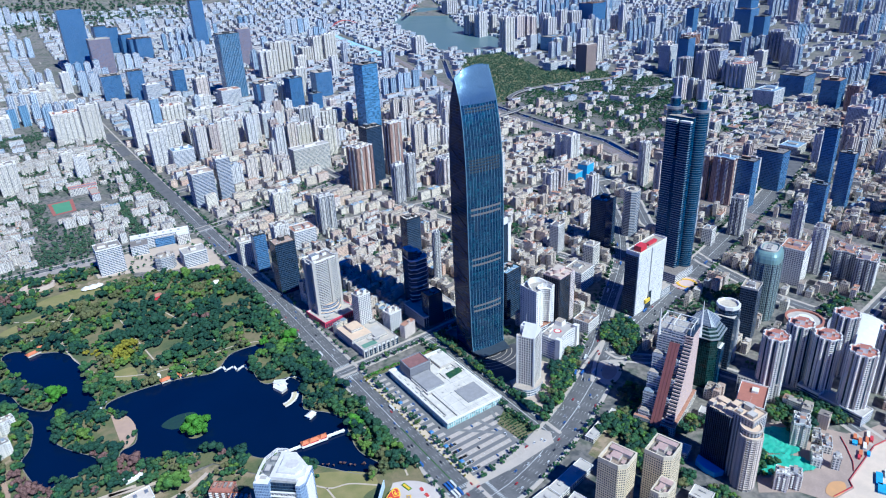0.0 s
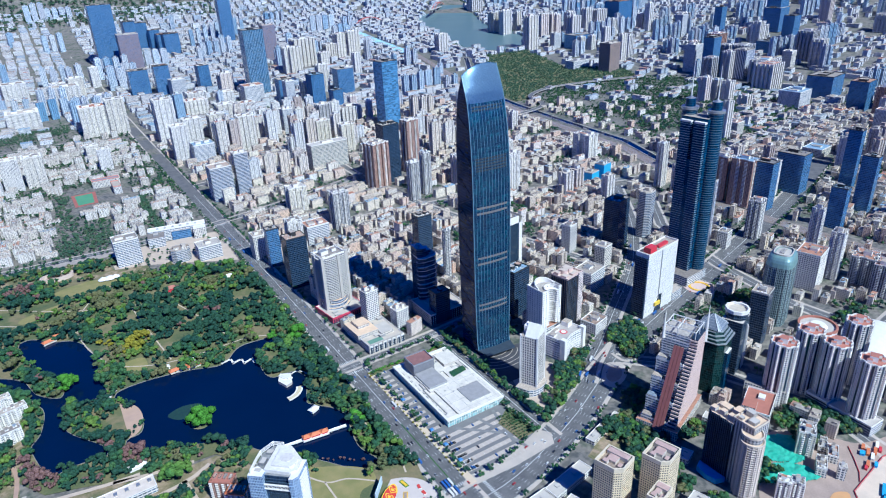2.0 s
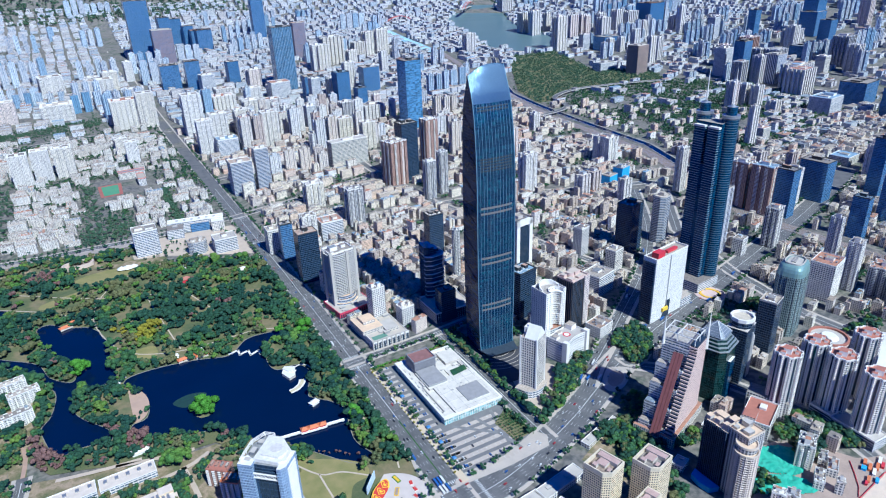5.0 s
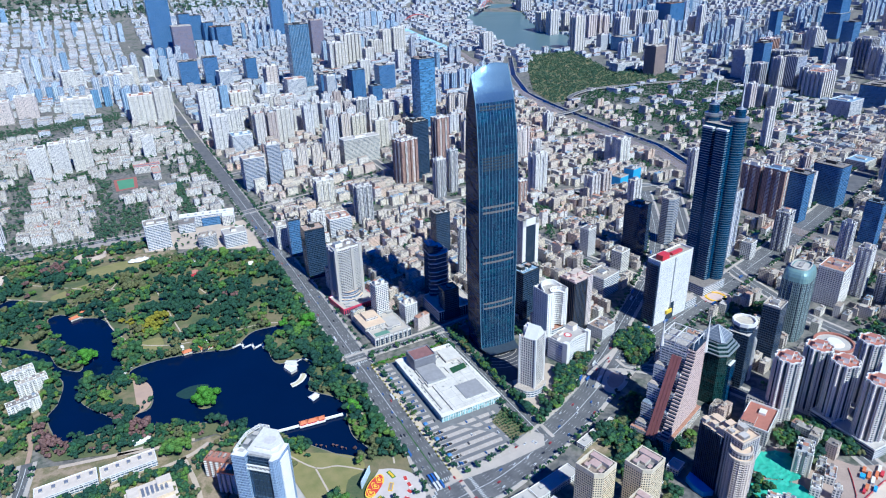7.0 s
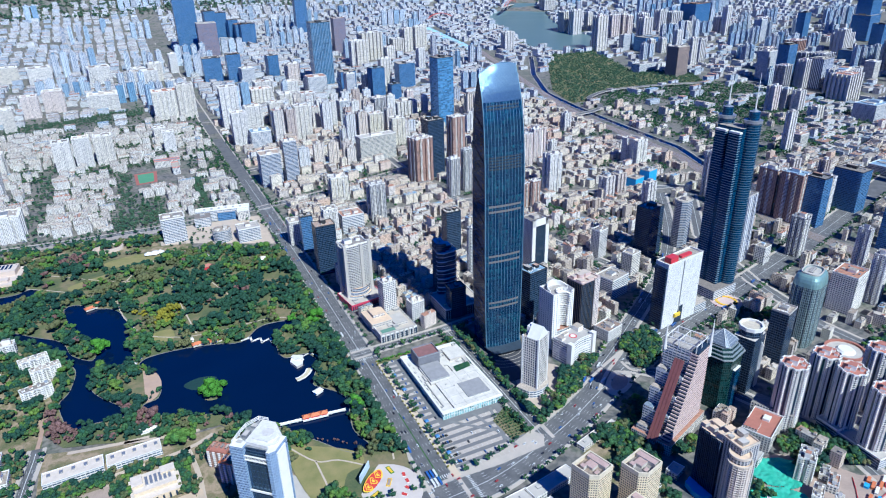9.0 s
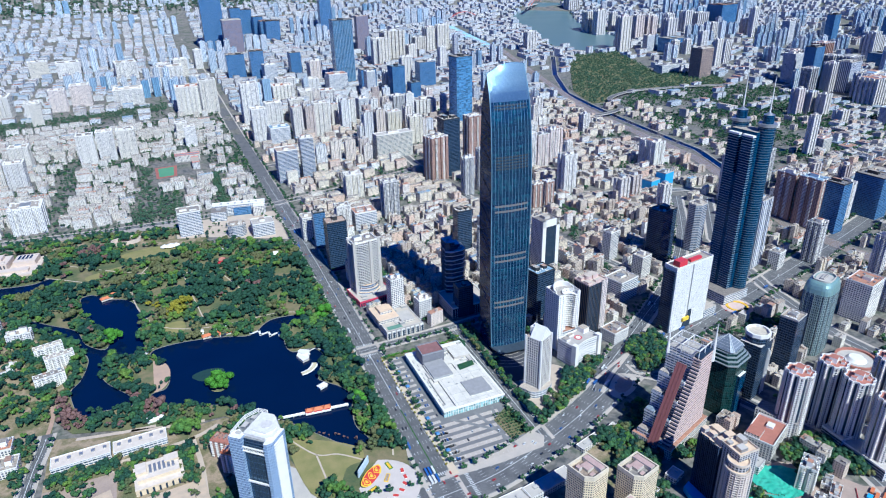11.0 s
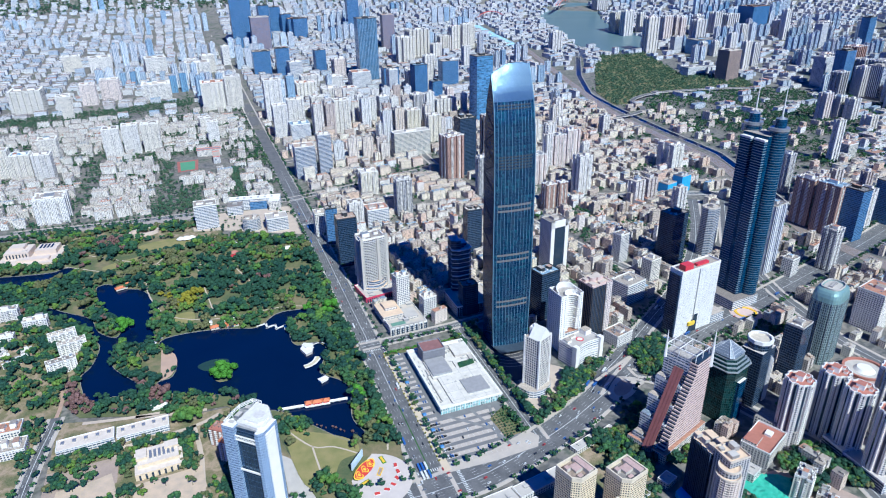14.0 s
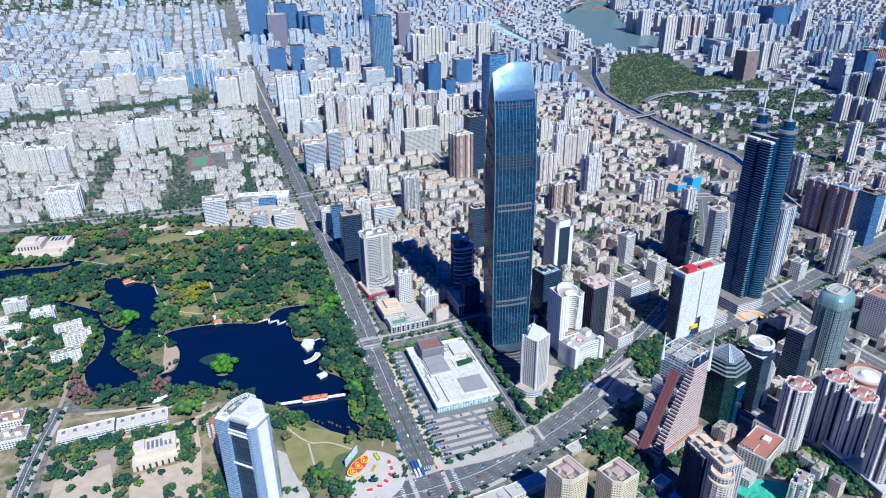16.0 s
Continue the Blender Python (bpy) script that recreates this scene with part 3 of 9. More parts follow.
for s in (-14, -10, -6, -2, 2, 6, 10, 14):
    ribbon(RAIL, 1.2, 0.62, k, 0, s)
tagged(part("railway_track", k, METAL), "grey steel rails on the ballast", "railway track", kind="structure")
k = ribbon(CANAL, 22, 0.45)
tagged(part("canal_water", k, WATER), "dark water of a walled canal", "canal", kind="structure")
k = Mesh()
for s in (-12, 12):
    for i in range(len(CANAL) - 1):
        ribbon(CANAL[i:i + 2], 2.0, 2.2, k, 0, s)
        ribbon(CANAL[i:i + 2], 0.1, 1.2, k, 0, s * 0.92)
tagged(part("canal_wall", k, CONCRETE), "pale concrete walls along the canal", "canal wall", kind="structure")
tagged(part("railway_park", ribbon([(-760, 705), (-529, 680), (-312, 655), (-211, 650)], 20, 0.42), plain("rail_bed_park", (0.42, 0.36, 0.31), (0.30, 0.26, 0.23), 0.05)), "brown rail bed north of the park", "railway", kind="structure")

# ---- the city's blocks ----
TAKEN = []
STYLE_WORDS = {
    "white": "white-tiled office block with rows of small windows", "beige": "beige-tiled tower with dark window rows above a podium", "resi_white": "white-tiled residential tower with stacked bay windows",
    "resi_slab": "long pale residential slab with stacked balconies", "resi_beige": "cream residential tower with a flat crown", "resi_cream": "cream apartment block with stepped sides",
    "resi_pink": "pale pink residential tower with stacked balconies", "resi_brown": "red-brown residential tower with pale ribs", "resi_grey": "grey residential tower with white balconies",
    "office": "pale office block with ribbon windows", "office_grey": "grey office slab with fine horizontal bands", "office_wide": "tan office block with a broad flat roof",
    "glass_dark": "dark glass office tower with a flat roof", "glass_blue": "blue glass office tower with a flat roof", "glass_tall": "tall ribbed blue-green glass tower",
    "brown_glass": "brown stone and dark glass tower", "stripe_white": "tower striped in white ribs and dark glass", "scaffold": "unfinished concrete tower wrapped in netting",
    "frame_tower": "unfinished dark tower with open floors", "blue_net": "building under construction wrapped in blue netting", "frame_white": "white tower framing a dark glass centre",
    "white_tower": "slim white residential tower with open balconies", "white_mid": "white mid-rise block with a flat roof", "white_curve": "white tower with a curved crown",
    "grey_round": "grey banded tower with cut corners", "grey_dark": "dark grey stepped tower", "round_white": "round white pavilion building", "glass_tower": "slim two-tone blue glass tower with a dark belt", "kk_hotel": "dark glass slab with thin white floor lines",
}


def notched(w, d, n, cut):
    """A plan with n bays along the long sides, each bay proud of a recess."""
    out = []
    for side in range(4):
        length, depth = (w, d) if side % 2 == 0 else (d, w)
        k = n if side % 2 == 0 else max(2, n - 1)
        bay = length / (2 * k - 1)
        pts = []
        for i in range(k):
            a = -length / 2 + 2 * i * bay
            pts += [(a, -depth / 2), (a + bay, -depth / 2)]
            if i < k - 1:
                pts += [(a + bay, -depth / 2 + cut), (a + 2 * bay, -depth / 2 + cut)]
        c, s = [(1, 0), (0, 1), (-1, 0), (0, -1)][side]
        out += [(x * c - y * s, x * s + y * c) for x, y in pts]
    clean = []
    for p in out:
        if not clean or math.hypot(p[0] - clean[-1][0], p[1] - clean[-1][1]) > 0.01:
            clean.append(p)
    if math.hypot(clean[0][0] - clean[-1][0], clean[0][1] - clean[-1][1]) < 0.01:
        clean.pop()
    return clean


def rim(mesh, poly, z0, z1, t, m=0):
    """A parapet of thickness t along poly."""
    cx, cy = sum(p[0] for p in poly) / len(poly), sum(p[1] for p in poly) / len(poly)
    r = max(math.hypot(p[0] - cx, p[1] - cy) for p in poly)
    k = 1 - t / r
    inner = [(cx + (x - cx) * k, cy + (y - cy) * k) for x, y in poly]
    outer = [(cx + (x - cx) * 1.004, cy + (y - cy) * 1.004) for x, y in poly]
    n = len(poly)
    for i in range(n):
        j = (i + 1) % n
        a, b, c, d = outer[i], outer[j], inner[j], inner[i]
        mesh.face([(*a, z0), (*b, z0), (*b, z1), (*a, z1)], m)
        mesh.face([(*a, z1), (*b, z1), (*c, z1), (*d, z1)], m)
        mesh.face([(*c, z0), (*d, z0), (*d, z1), (*c, z1)], m)


def block(x, y, w, d, h, rot, style, name=""):
    """A tower or block: body, parapet, plant rooms, and by its style bays, slabs or ribs."""
    rnd = random.Random(int(x * 7 + y * 13))
    z = terrain(x, y)
    TAKEN.append((x, y, 0.5 * math.hypot(w, d) + 3))
    words = STYLE_WORDS[style]
    kind_name = "residential_tower" if style.startswith("resi") or style == "white_tower" else "office_tower" if h > 45 else "office_block"
    e = base(kind_name, x, y, z, rot, words, "building", "towers and blocks of the city")
    wall = F[style]
    resi = style.startswith("resi") or style == "white_tower"
    if resi:
        poly = notched(w, d, 3 if w < 45 else 4 if w < 75 else 6, min(w, d) * 0.10)
    elif style in ("grey_round", "round_white"):
        c = min(w, d) * 0.28
        poly = [(-w / 2 + c, -d / 2), (w / 2 - c, -d / 2), (w / 2, -d / 2 + c), (w / 2, d / 2 - c), (w / 2 - c, d / 2), (-w / 2 + c, d / 2), (-w / 2, d / 2 - c), (-w / 2, -d / 2 + c)]
    else:
        poly = [(-w / 2, -d / 2), (w / 2, -d / 2), (w / 2, d / 2), (-w / 2, d / 2)]
    m = Mesh()
    m.prism(poly, -1.0, h)
    part("body", m, [wall, ROOF], e)
    m = Mesh()
    rim(m, poly, h - 0.4, h + rnd.uniform(1.2, 2.4), 0.8)
    pale = WHITE_PAINT if resi or style.startswith("white") or style.startswith("office") else CONCRETE if not style.startswith("glass") else DARK
    part("parapet", m, pale, e)
    k = rnd.choice((1, 2))
    for i in range(k):
        px = (i - (k - 1) / 2) * w * 0.42
        pieces("plant_room", [pale, ROOF], e, [(px, rnd.uniform(-0.1, 0.1) * d, w * rnd.uniform(0.18, 0.32), d * rnd.uniform(0.3, 0.45), h - 0.5, h + rnd.uniform(3, 8))])
        pieces("roof_unit", [METAL, CONCRETE], e, [(px + w * 0.05 + rnd.uniform(-0.1, 0.1) * w, d * 0.30, w * 0.1, d * 0.12, h - 0.5, h + rnd.uniform(1.5, 3))])
    if math.hypot(x + 240, y + 850) < 1900:
        m = Mesh()
        for i in range(12):
            qx, qy = rnd.uniform(-0.42, 0.42) * w, rnd.uniform(-0.42, 0.42) * d
            m.box(qx, qy, rnd.uniform(1.2, 3.4), rnd.uniform(1.2, 3.4), h - 0.3, h + rnd.uniform(0.8, 2.6), 0)
        relief("roof_clutter", m, rnd.choice((METAL, CONCRETE, WHITE_PAINT)), e)
        m = Mesh()
        if resi:
            for sx in (-1, 1):
                for zz in np.arange(3.0, h - 3, 3.0):
                    m.box(sx * w * 0.22, -d / 2 - 0.2, w * 0.13, 1.6, zz, zz + 1.0, 0)
                    m.box(-w / 2 - 0.2, sx * d * 0.18, 1.6, d * 0.16, zz, zz + 1.0, 0)
            relief("balcony", m, pale, e)
        elif style in ("office", "office_grey", "white_mid", "grey_round", "round_white", "kk_hotel"):
            for zz in np.arange(4.0, h - 1, 3.6 if style != "kk_hotel" else 8.0):
                q = [(px * 1.012, py * 1.012) for px, py in poly]
                m.prism(q, zz, zz + 0.5, 0, 0, None, True)
            relief("floor_band", m, pale if style != "kk_hotel" else WHITE_PAINT, e)
        elif style in ("stripe_white", "glass_tall", "brown_glass", "beige"):
            n = max(3, int(w / 5))
            for i in range(n + 1):
                m.box(-w / 2 + w * i / n, -d / 2 - 0.3, 1.0, 0.8, 0, h + 2, 0)
            n = max(3, int(d / 5))
            for i in range(n + 1):
                m.box(-w / 2 - 0.3, -d / 2 + d * i / n, 0.8, 1.0, 0, h + 2, 0)
            relief("rib", m, PINKSTONE if style in ("beige", "brown_glass") else WHITE_PAINT, e)
        elif style == "frame_white":
            for sx in (-1, 1):
                m.box(sx * (w / 2 - 4), -d / 2 - 1.2, 8, 2.6, 0, h + 3, 0)
            m.box(0, -d / 2 - 1.2, w, 2.6, h - 10, h + 3, 0)
            part("white_frame", m, WHITE_PAINT, e)
            m = Mesh()
            m.box(0, -d / 2 - 0.3, w - 16, 0.8, 6, h - 10, 0)
            part("glass_front", m, GLASS, e)
    return e


block(88, 62, 24, 19, 64, 8, "white")
block(124, 28, 24, 19, 34, 8, "white")
block(44, 274, 38, 30, 99, 0, "glass_dark")
block(36, 384, 24, 19, 79, 0, "glass_blue")
block(28, 440, 38, 30, 52, 0, "white")
block(103, 450, 32, 26, 60, 0, "resi_white")
block(185, 653, 44, 35, 60, 0, "resi_beige")
block(150, 449, 49, 39, 41, 0, "office")
block(225, 486, 37, 30, 86, 0, "resi_grey")
block(62, 860, 54, 44, 86, 0, "office_grey")
block(116, 850, 35, 28, 114, 0, "office_grey")
block(114, 1263, 63, 50, 52, 0, "office")
block(424, 686, 52, 42, 118, 12, "resi_brown")
block(451, 1235, 42, 34, 71, 0, "resi_white")
block(478, 1187, 47, 38, 78, 0, "resi_beige")
block(507, 1061, 42, 33, 84, 0, "resi_beige")
block(472, 709, 48, 38, 155, 5, "glass_dark")
block(875, 1885, 74, 59, 104, 0, "glass_blue")
block(666, 1388, 77, 62, 62, 0, "resi_white")
block(1676, 2351, 59, 47, 104, 0, "resi_white")
block(570, 2120, 87, 69, 272, 0, "glass_tall")
block(131, 2445, 81, 65, 109, 0, "glass_blue")
block(224, 2398, 63, 50, 124, 0, "glass_blue")
block(198, 3013, 99, 79, 184, 0, "frame_tower")
block(115, 3181, 112, 90, 313, 0, "glass_blue")
block(350, 3549, 64, 51, 152, 0, "glass_blue")
block(830, 3482, 74, 59, 264, 0, "glass_blue")
block(874, 2831, 67, 53, 183, 0, "scaffold")
block(461, 3413, 112, 90, 101, 0, "glass_blue")
block(72, 1568, 61, 49, 145, 0, "resi_white")
block(61, 1309, 47, 37, 107, 0, "resi_white")
block(138, 1493, 58, 46, 84, 0, "resi_white")
block(223, 1505, 54, 43, 85, 0, "resi_white")
block(259, 1279, 52, 42, 112, 0, "resi_white")
block(246, 1915, 84, 67, 59, 0, "resi_white")
block(301, 1669, 67, 54, 79, 0, "resi_white")
block(358, 1592, 56, 45, 89, 0, "resi_white")
block(298, 2124, 79, 63, 45, 0, "resi_white")
block(485, 1933, 80, 64, 81, 0, "office")
block(377, 1964, 64, 51, 64, 0, "resi_white")
block(836, 2438, 58, 46, 128, 0, "resi_white")
block(962, 2574, 112, 90, 138, 0, "resi_white")
block(1146, 2638, 77, 61, 81, 0, "resi_white")
block(1256, 2606, 50, 40, 137, 0, "resi_white")
block(702, 1840, 71, 57, 91, 0, "resi_white")
block(811, 1963, 48, 39, 118, 0, "resi_white")
block(588, 1819, 64, 51, 109, 0, "glass_blue")
block(-121, 1847, 93, 74, 103, 0, "resi_white")
block(-49, 1821, 61, 49, 124, 0, "resi_white")
block(-447, 1285, 47, 38, 88, 0, "resi_white")
block(-395, 1303, 46, 37, 89, 0, "resi_white")
block(-338, 1311, 51, 41, 86, 0, "resi_white")
block(-725, 1184, 51, 41, 78, 0, "resi_white")
block(-659, 1120, 49, 39, 76, 0, "resi_white")
block(-608, 1114, 47, 37, 73, 0, "resi_white")
block(-623, 1309, 52, 41, 69, 0, "resi_white")
block(-539, 759, 67, 54, 61, 0, "resi_white")
block(-154, 1350, 35, 28, 65, 0, "resi_white")
block(-800, 2055, 112, 90, 84, 0, "resi_slab")
block(-670, 2003, 50, 40, 64, 0, "resi_white")
block(-590, 2098, 58, 46, 83, 0, "resi_pink")
block(-515, 2161, 71, 57, 84, 0, "resi_pink")
block(-339, 2128, 112, 90, 60, 0, "resi_slab")
block(-162, 2496, 112, 90, 71, 0, "resi_slab")
block(-42, 2245, 70, 56, 66, 0, "resi_white")
block(-925, 2020, 56, 45, 99, 0, "resi_white")
block(-208, 585, 48, 38, 54, 0, "office")
block(-116, 529, 38, 31, 27, 0, "round_white")
block(-63, 512, 46, 37, 29, 0, "office")
block(608, 562, 47, 38, 78, 5, "resi_pink")
block(729, 660, 38, 31, 93, 5, "resi_pink")
block(787, 699, 53, 42, 93, 5, "resi_pink")
block(547, 377, 28, 23, 64, 5, "resi_brown")
block(573, 365, 22, 18, 69, 5, "resi_brown")
block(809, 950, 56, 45, 42, 5, "resi_white")
block(957, 1032, 44, 35, 32, 5, "resi_white")
block(674, 442, 38, 30, 99, 5, "resi_white")
block(998, 517, 40, 57, 74, 8, "resi_cream")
block(873, 363, 35, 28, 28, 15, "blue_net")
block(917, 366, 35, 28, 41, 15, "blue_net")
block(403, 102, 40, 32, 101, 8, "frame_white")
block(302, -49, 38, 30, 84, 12, "glass_dark")
block(541, 81, 25, 20, 57, 15, "white")
block(465, -54, 46, 37, 36, 15, "office")
block(549, -5, 27, 22, 41, 15, "white")
block(624, 38, 42, 33, 105, 15, "glass_dark")
block(717, 45, 35, 28, 98, 15, "grey_round")
block(370, -165, 35, 28, 19, 15, "white_mid")
block(762, -57, 38, 30, 135, 15, "stripe_white")
block(1137, 264, 24, 35, 98, 8, "resi_grey")
block(1016, 89, 30, 43, 105, 8, "resi_brown")
block(1020, 32, 34, 49, 110, 8, "resi_brown")
block(881, -95, 31, 25, 81, 15, "resi_grey")
block(795, -90, 25, 20, 35, 15, "white")
block(540, -333, 29, 24, 88, 18, "grey_dark")
block(2800, 2303, 82, 65, 99, 0, "resi_white")
block(2901, 2038, 56, 45, 87, 0, "resi_white")
block(2900, 1766, 40, 32, 106, 0, "glass_blue")
block(2091, 2092, 65, 52, 175, 0, "resi_white")
block(2340, 2288, 58, 46, 134, 0, "resi_pink")
block(2444, 2318, 54, 43, 121, 0, "resi_pink")
block(2346, 2033, 64, 51, 148, 0, "resi_white")
block(2205, 2020, 47, 38, 79, 0, "office")
block(2292, 1938, 112, 90, 70, 0, "glass_blue")
block(2309, 1870, 31, 25, 51, 0, "resi_white")
block(2185, 1515, 36, 29, 131, 0, "resi_white")
block(2717, 2143, 45, 36, 55, 0, "resi_white")
block(2395, 1833, 40, 32, 104, 0, "resi_white")
block(2254, 2632, 76, 61, 119, 0, "resi_white")
block(2250, 2530, 62, 49, 139, 0, "resi_white")
block(2542, 3271, 89, 71, 94, 0, "resi_white")
block(2139, 977, 54, 43, 97, 10, "resi_grey")
block(831, -285, 26, 21, 90, 15, "white_tower")
block(913, -201, 14, 21, 87, 8, "white_tower")
block(857, -323, 44, 35, 52, 15, "resi_grey")
block(838, -366, 39, 31, 57, 15, "resi_grey")
block(1054, -165, 22, 31, 88, 8, "glass_blue")
block(1311, -50, 21, 30, 141, 8, "glass_blue")
block(1191, -148, 22, 32, 124, 8, "glass_blue")
block(1770, 97, 39, 55, 93, 8, "white")
block(1040, -5, 31, 44, 108, 8, "glass_blue")
block(1193, 21, 43, 62, 94, 8, "glass_blue")
block(2209, 526, 112, 90, 78, 10, "glass_blue")
block(2106, 342, 73, 58, 97, 10, "glass_blue")
block(2064, 251, 47, 37, 96, 10, "resi_brown")
block(2193, 217, 95, 76, 118, 10, "glass_blue")
block(2674, 828, 62, 50, 114, 10, "resi_white")
block(2762, 935, 86, 69, 129, 10, "resi_grey")
block(2336, 1048, 61, 49, 115, 10, "resi_grey")
block(2345, 970, 80, 64, 122, 10, "resi_grey")
block(2468, 1199, 76, 60, 132, 10, "resi_brown")
block(2275, 817, 105, 84, 89, 10, "resi_white")
block(2541, 880, 51, 41, 79, 10, "white")
block(2905, 1284, 59, 47, 118, 10, "resi_white")
block(3291, 1440, 112, 90, 123, 10, "glass_blue")
block(3675, 1379, 67, 54, 178, 10, "resi_pink")
block(3559, 995, 99, 79, 89, 10, "resi_white")
block(2395, 1270, 59, 47, 97, 10, "resi_grey")
block(2993, 1819, 66, 53, 102, 10, "resi_grey")
block(-545, 275, 36, 16, 21, 0, "resi_white")
block(-494, 225, 36, 16, 19, 0, "resi_white")
block(-530, 190, 22, 14, 14, 0, "white")
block(-480, -61, 30, 24, 11, 0, "white")
block(-469, -102, 32, 26, 12, 0, "white")
block(189, 7, 27, 22, 54, 0, "glass_dark")
block(588, -510, 40, 32, 45, 18, "white")
block(2003, 1418, 76, 60, 127, 8, "brown_glass")
block(2255, 1156, 65, 52, 116, 8, "office")
block(741, 1217, 63, 51, 231, 8, "glass_tower")
block(772, -275, 49, 39, 67, 15, "white_mid")
block(558, 744, 40, 32, 146, 8, "resi_brown")
block(447, 537, 27, 21, 97, 8, "resi_grey")
block(493, 555, 23, 18, 109, 8, "resi_grey")
block(294, 237, 31, 25, 91, 0, "glass_dark")
block(280, 125, 12, 10, 98, 0, "resi_grey")
block(982, 232, 24, 19, 111, 8, "resi_white")
block(1100, 21, 40, 32, 90, 8, "resi_white")
block(2226, 954, 50, 40, 111, 8, "resi_white")
block(2285, 927, 73, 59, 115, 8, "stripe_white")
block(2223, 1040, 59, 47, 161, 8, "glass_blue")
block(2176, 736, 95, 76, 98, 8, "resi_white")
block(3307, 1450, 95, 76, 214, 8, "glass_blue")
block(3111, 1236, 72, 57, 125, 8, "glass_blue")
block(2954, 2290, 136, 109, 130, 8, "glass_blue")
block(2885, 1980, 42, 33, 153, 8, "resi_white")
block(2880, 1739, 52, 42, 116, 8, "office")
block(3056, 1536, 48, 38, 52, 8, "resi_white")
block(3079, 1640, 54, 44, 138, 8, "glass_blue")
block(3004, 1348, 87, 70, 82, 8, "resi_white")
block(1823, 757, 38, 31, 92, 8, "resi_pink")
block(1887, 755, 39, 31, 76, 8, "resi_white")
block(1897, 709, 39, 31, 75, 8, "resi_white")
block(1869, 615, 42, 34, 41, 8, "resi_white")
block(2813, 1168, 82, 66, 53, 8, "glass_blue")
block(391, 939, 114, 34, 73, 4, "office_wide")
block(1536, 416, 43, 34, 39, 8, "office_wide")
block(2008, 516, 93, 74, 54, 8, "office")
block(1513, 142, 64, 51, 22, 8, "office_wide")
block(2640, 2027, 45, 36, 98, 8, "resi_white")
block(2600, 2096, 40, 32, 81, 8, "resi_white")
block(2663, 2268, 59, 47, 127, 8, "resi_white")
block(2589, 2330, 58, 47, 109, 8, "resi_white")
block(2374, 2323, 39, 31, 114, 8, "resi_pink")
block(2456, 2297, 40, 32, 115, 8, "resi_pink")
block(2391, 2477, 40, 32, 109, 8, "resi_white")
block(2379, 2574, 41, 33, 108, 8, "resi_white")
block(2306, 1846, 36, 29, 73, 8, "resi_white")
block(2215, 1829, 35, 28, 79, 8, "resi_white")
block(1948, 1569, 107, 53, 36, 4, "office")
block(2306, 1589, 45, 36, 102, 8, "resi_white")
block(696, 1760, 58, 46, 121, 8, "glass_blue")
block(702, 1572, 43, 35, 88, 8, "glass_blue")
block(540, 1317, 45, 36, 100, 8, "resi_grey")
block(711, 1449, 28, 22, 82, 8, "resi_pink")
block(732, 1352, 20, 16, 76, 8, "office")
block(895, 1884, 45, 36, 110, 8, "office")
block(857, 2424, 62, 50, 127, 8, "resi_white")
block(1021, 2446, 49, 39, 80, 8, "resi_white")
block(1201, 2631, 62, 49, 129, 8, "resi_white")
block(1300, 2650, 42, 33, 135, 8, "resi_white")
block(1085, 2190, 36, 29, 104, 8, "resi_white")
block(564, 1707, 38, 30, 120, 8, "office")
block(437, 1402, 37, 29, 85, 8, "office")
block(502, 2009, 84, 67, 52, 8, "office")
block(469, 2279, 60, 48, 79, 8, "resi_pink")
block(268, 2325, 61, 49, 71, 8, "office")
block(399, 2382, 52, 42, 106, 8, "glass_blue")
block(466, 3360, 86, 69, 109, 8, "glass_blue")
block(405, 3485, 58, 46, 117, 8, "glass_blue")
block(257, 3325, 62, 50, 198, 8, "glass_blue")
block(727, 521, 19, 15, 104, 8, "resi_white")
block(1060, 929, 28, 22, 57, 8, "resi_white")
block(697, 653, 22, 18, 96, 8, "resi_pink")
block(772, 672, 26, 21, 98, 8, "resi_pink")
block(-184, 2536, 58, 47, 77, 8, "resi_slab")
block(-111, 2594, 64, 51, 81, 8, "resi_white")
block(-350, 2657, 96, 77, 76, 8, "resi_slab")
block(-602, 2773, 98, 78, 71, 8, "resi_white")
block(-732, 2829, 83, 67, 72, 8, "resi_white")
block(-15, 2739, 38, 31, 92, 8, "resi_white")
block(-174, 1516, 38, 30, 43, 8, "resi_white")
block(-644, 1874, 38, 31, 84, 8, "resi_white")
for x, y, w, d, h, r in ((-527, 140, 18, 8, 5, 20), (-500, 124, 20, 10, 6, 25), (-516, 116, 15, 8, 5, 20), (-532, 158, 14, 8, 5, 60), (-545, 138, 14, 8, 6, 20), (-497, 150, 16, 8, 5, 20), (-540, 195, 26, 11, 13, 20), (-560, 225, 26, 11, 13, 20), (-560, 170, 20, 10, 9, 20)):
    block(x, y, w, d, h, r, "resi_white")
block(376, -510, 25, 18, 33, 30, "resi_beige")
block(360, -540, 24, 11, 12, 30, "white")
block(391, -536, 22, 11, 10, 30, "white")
block(367, -559, 9, 8, 17, 30, "white")
block(398, -520, 20, 10, 8, 30, "resi_beige")
block(289, -538, 13, 14, 24, 30, "resi_pink")
block(302, -546, 12, 13, 22, 30, "resi_pink")


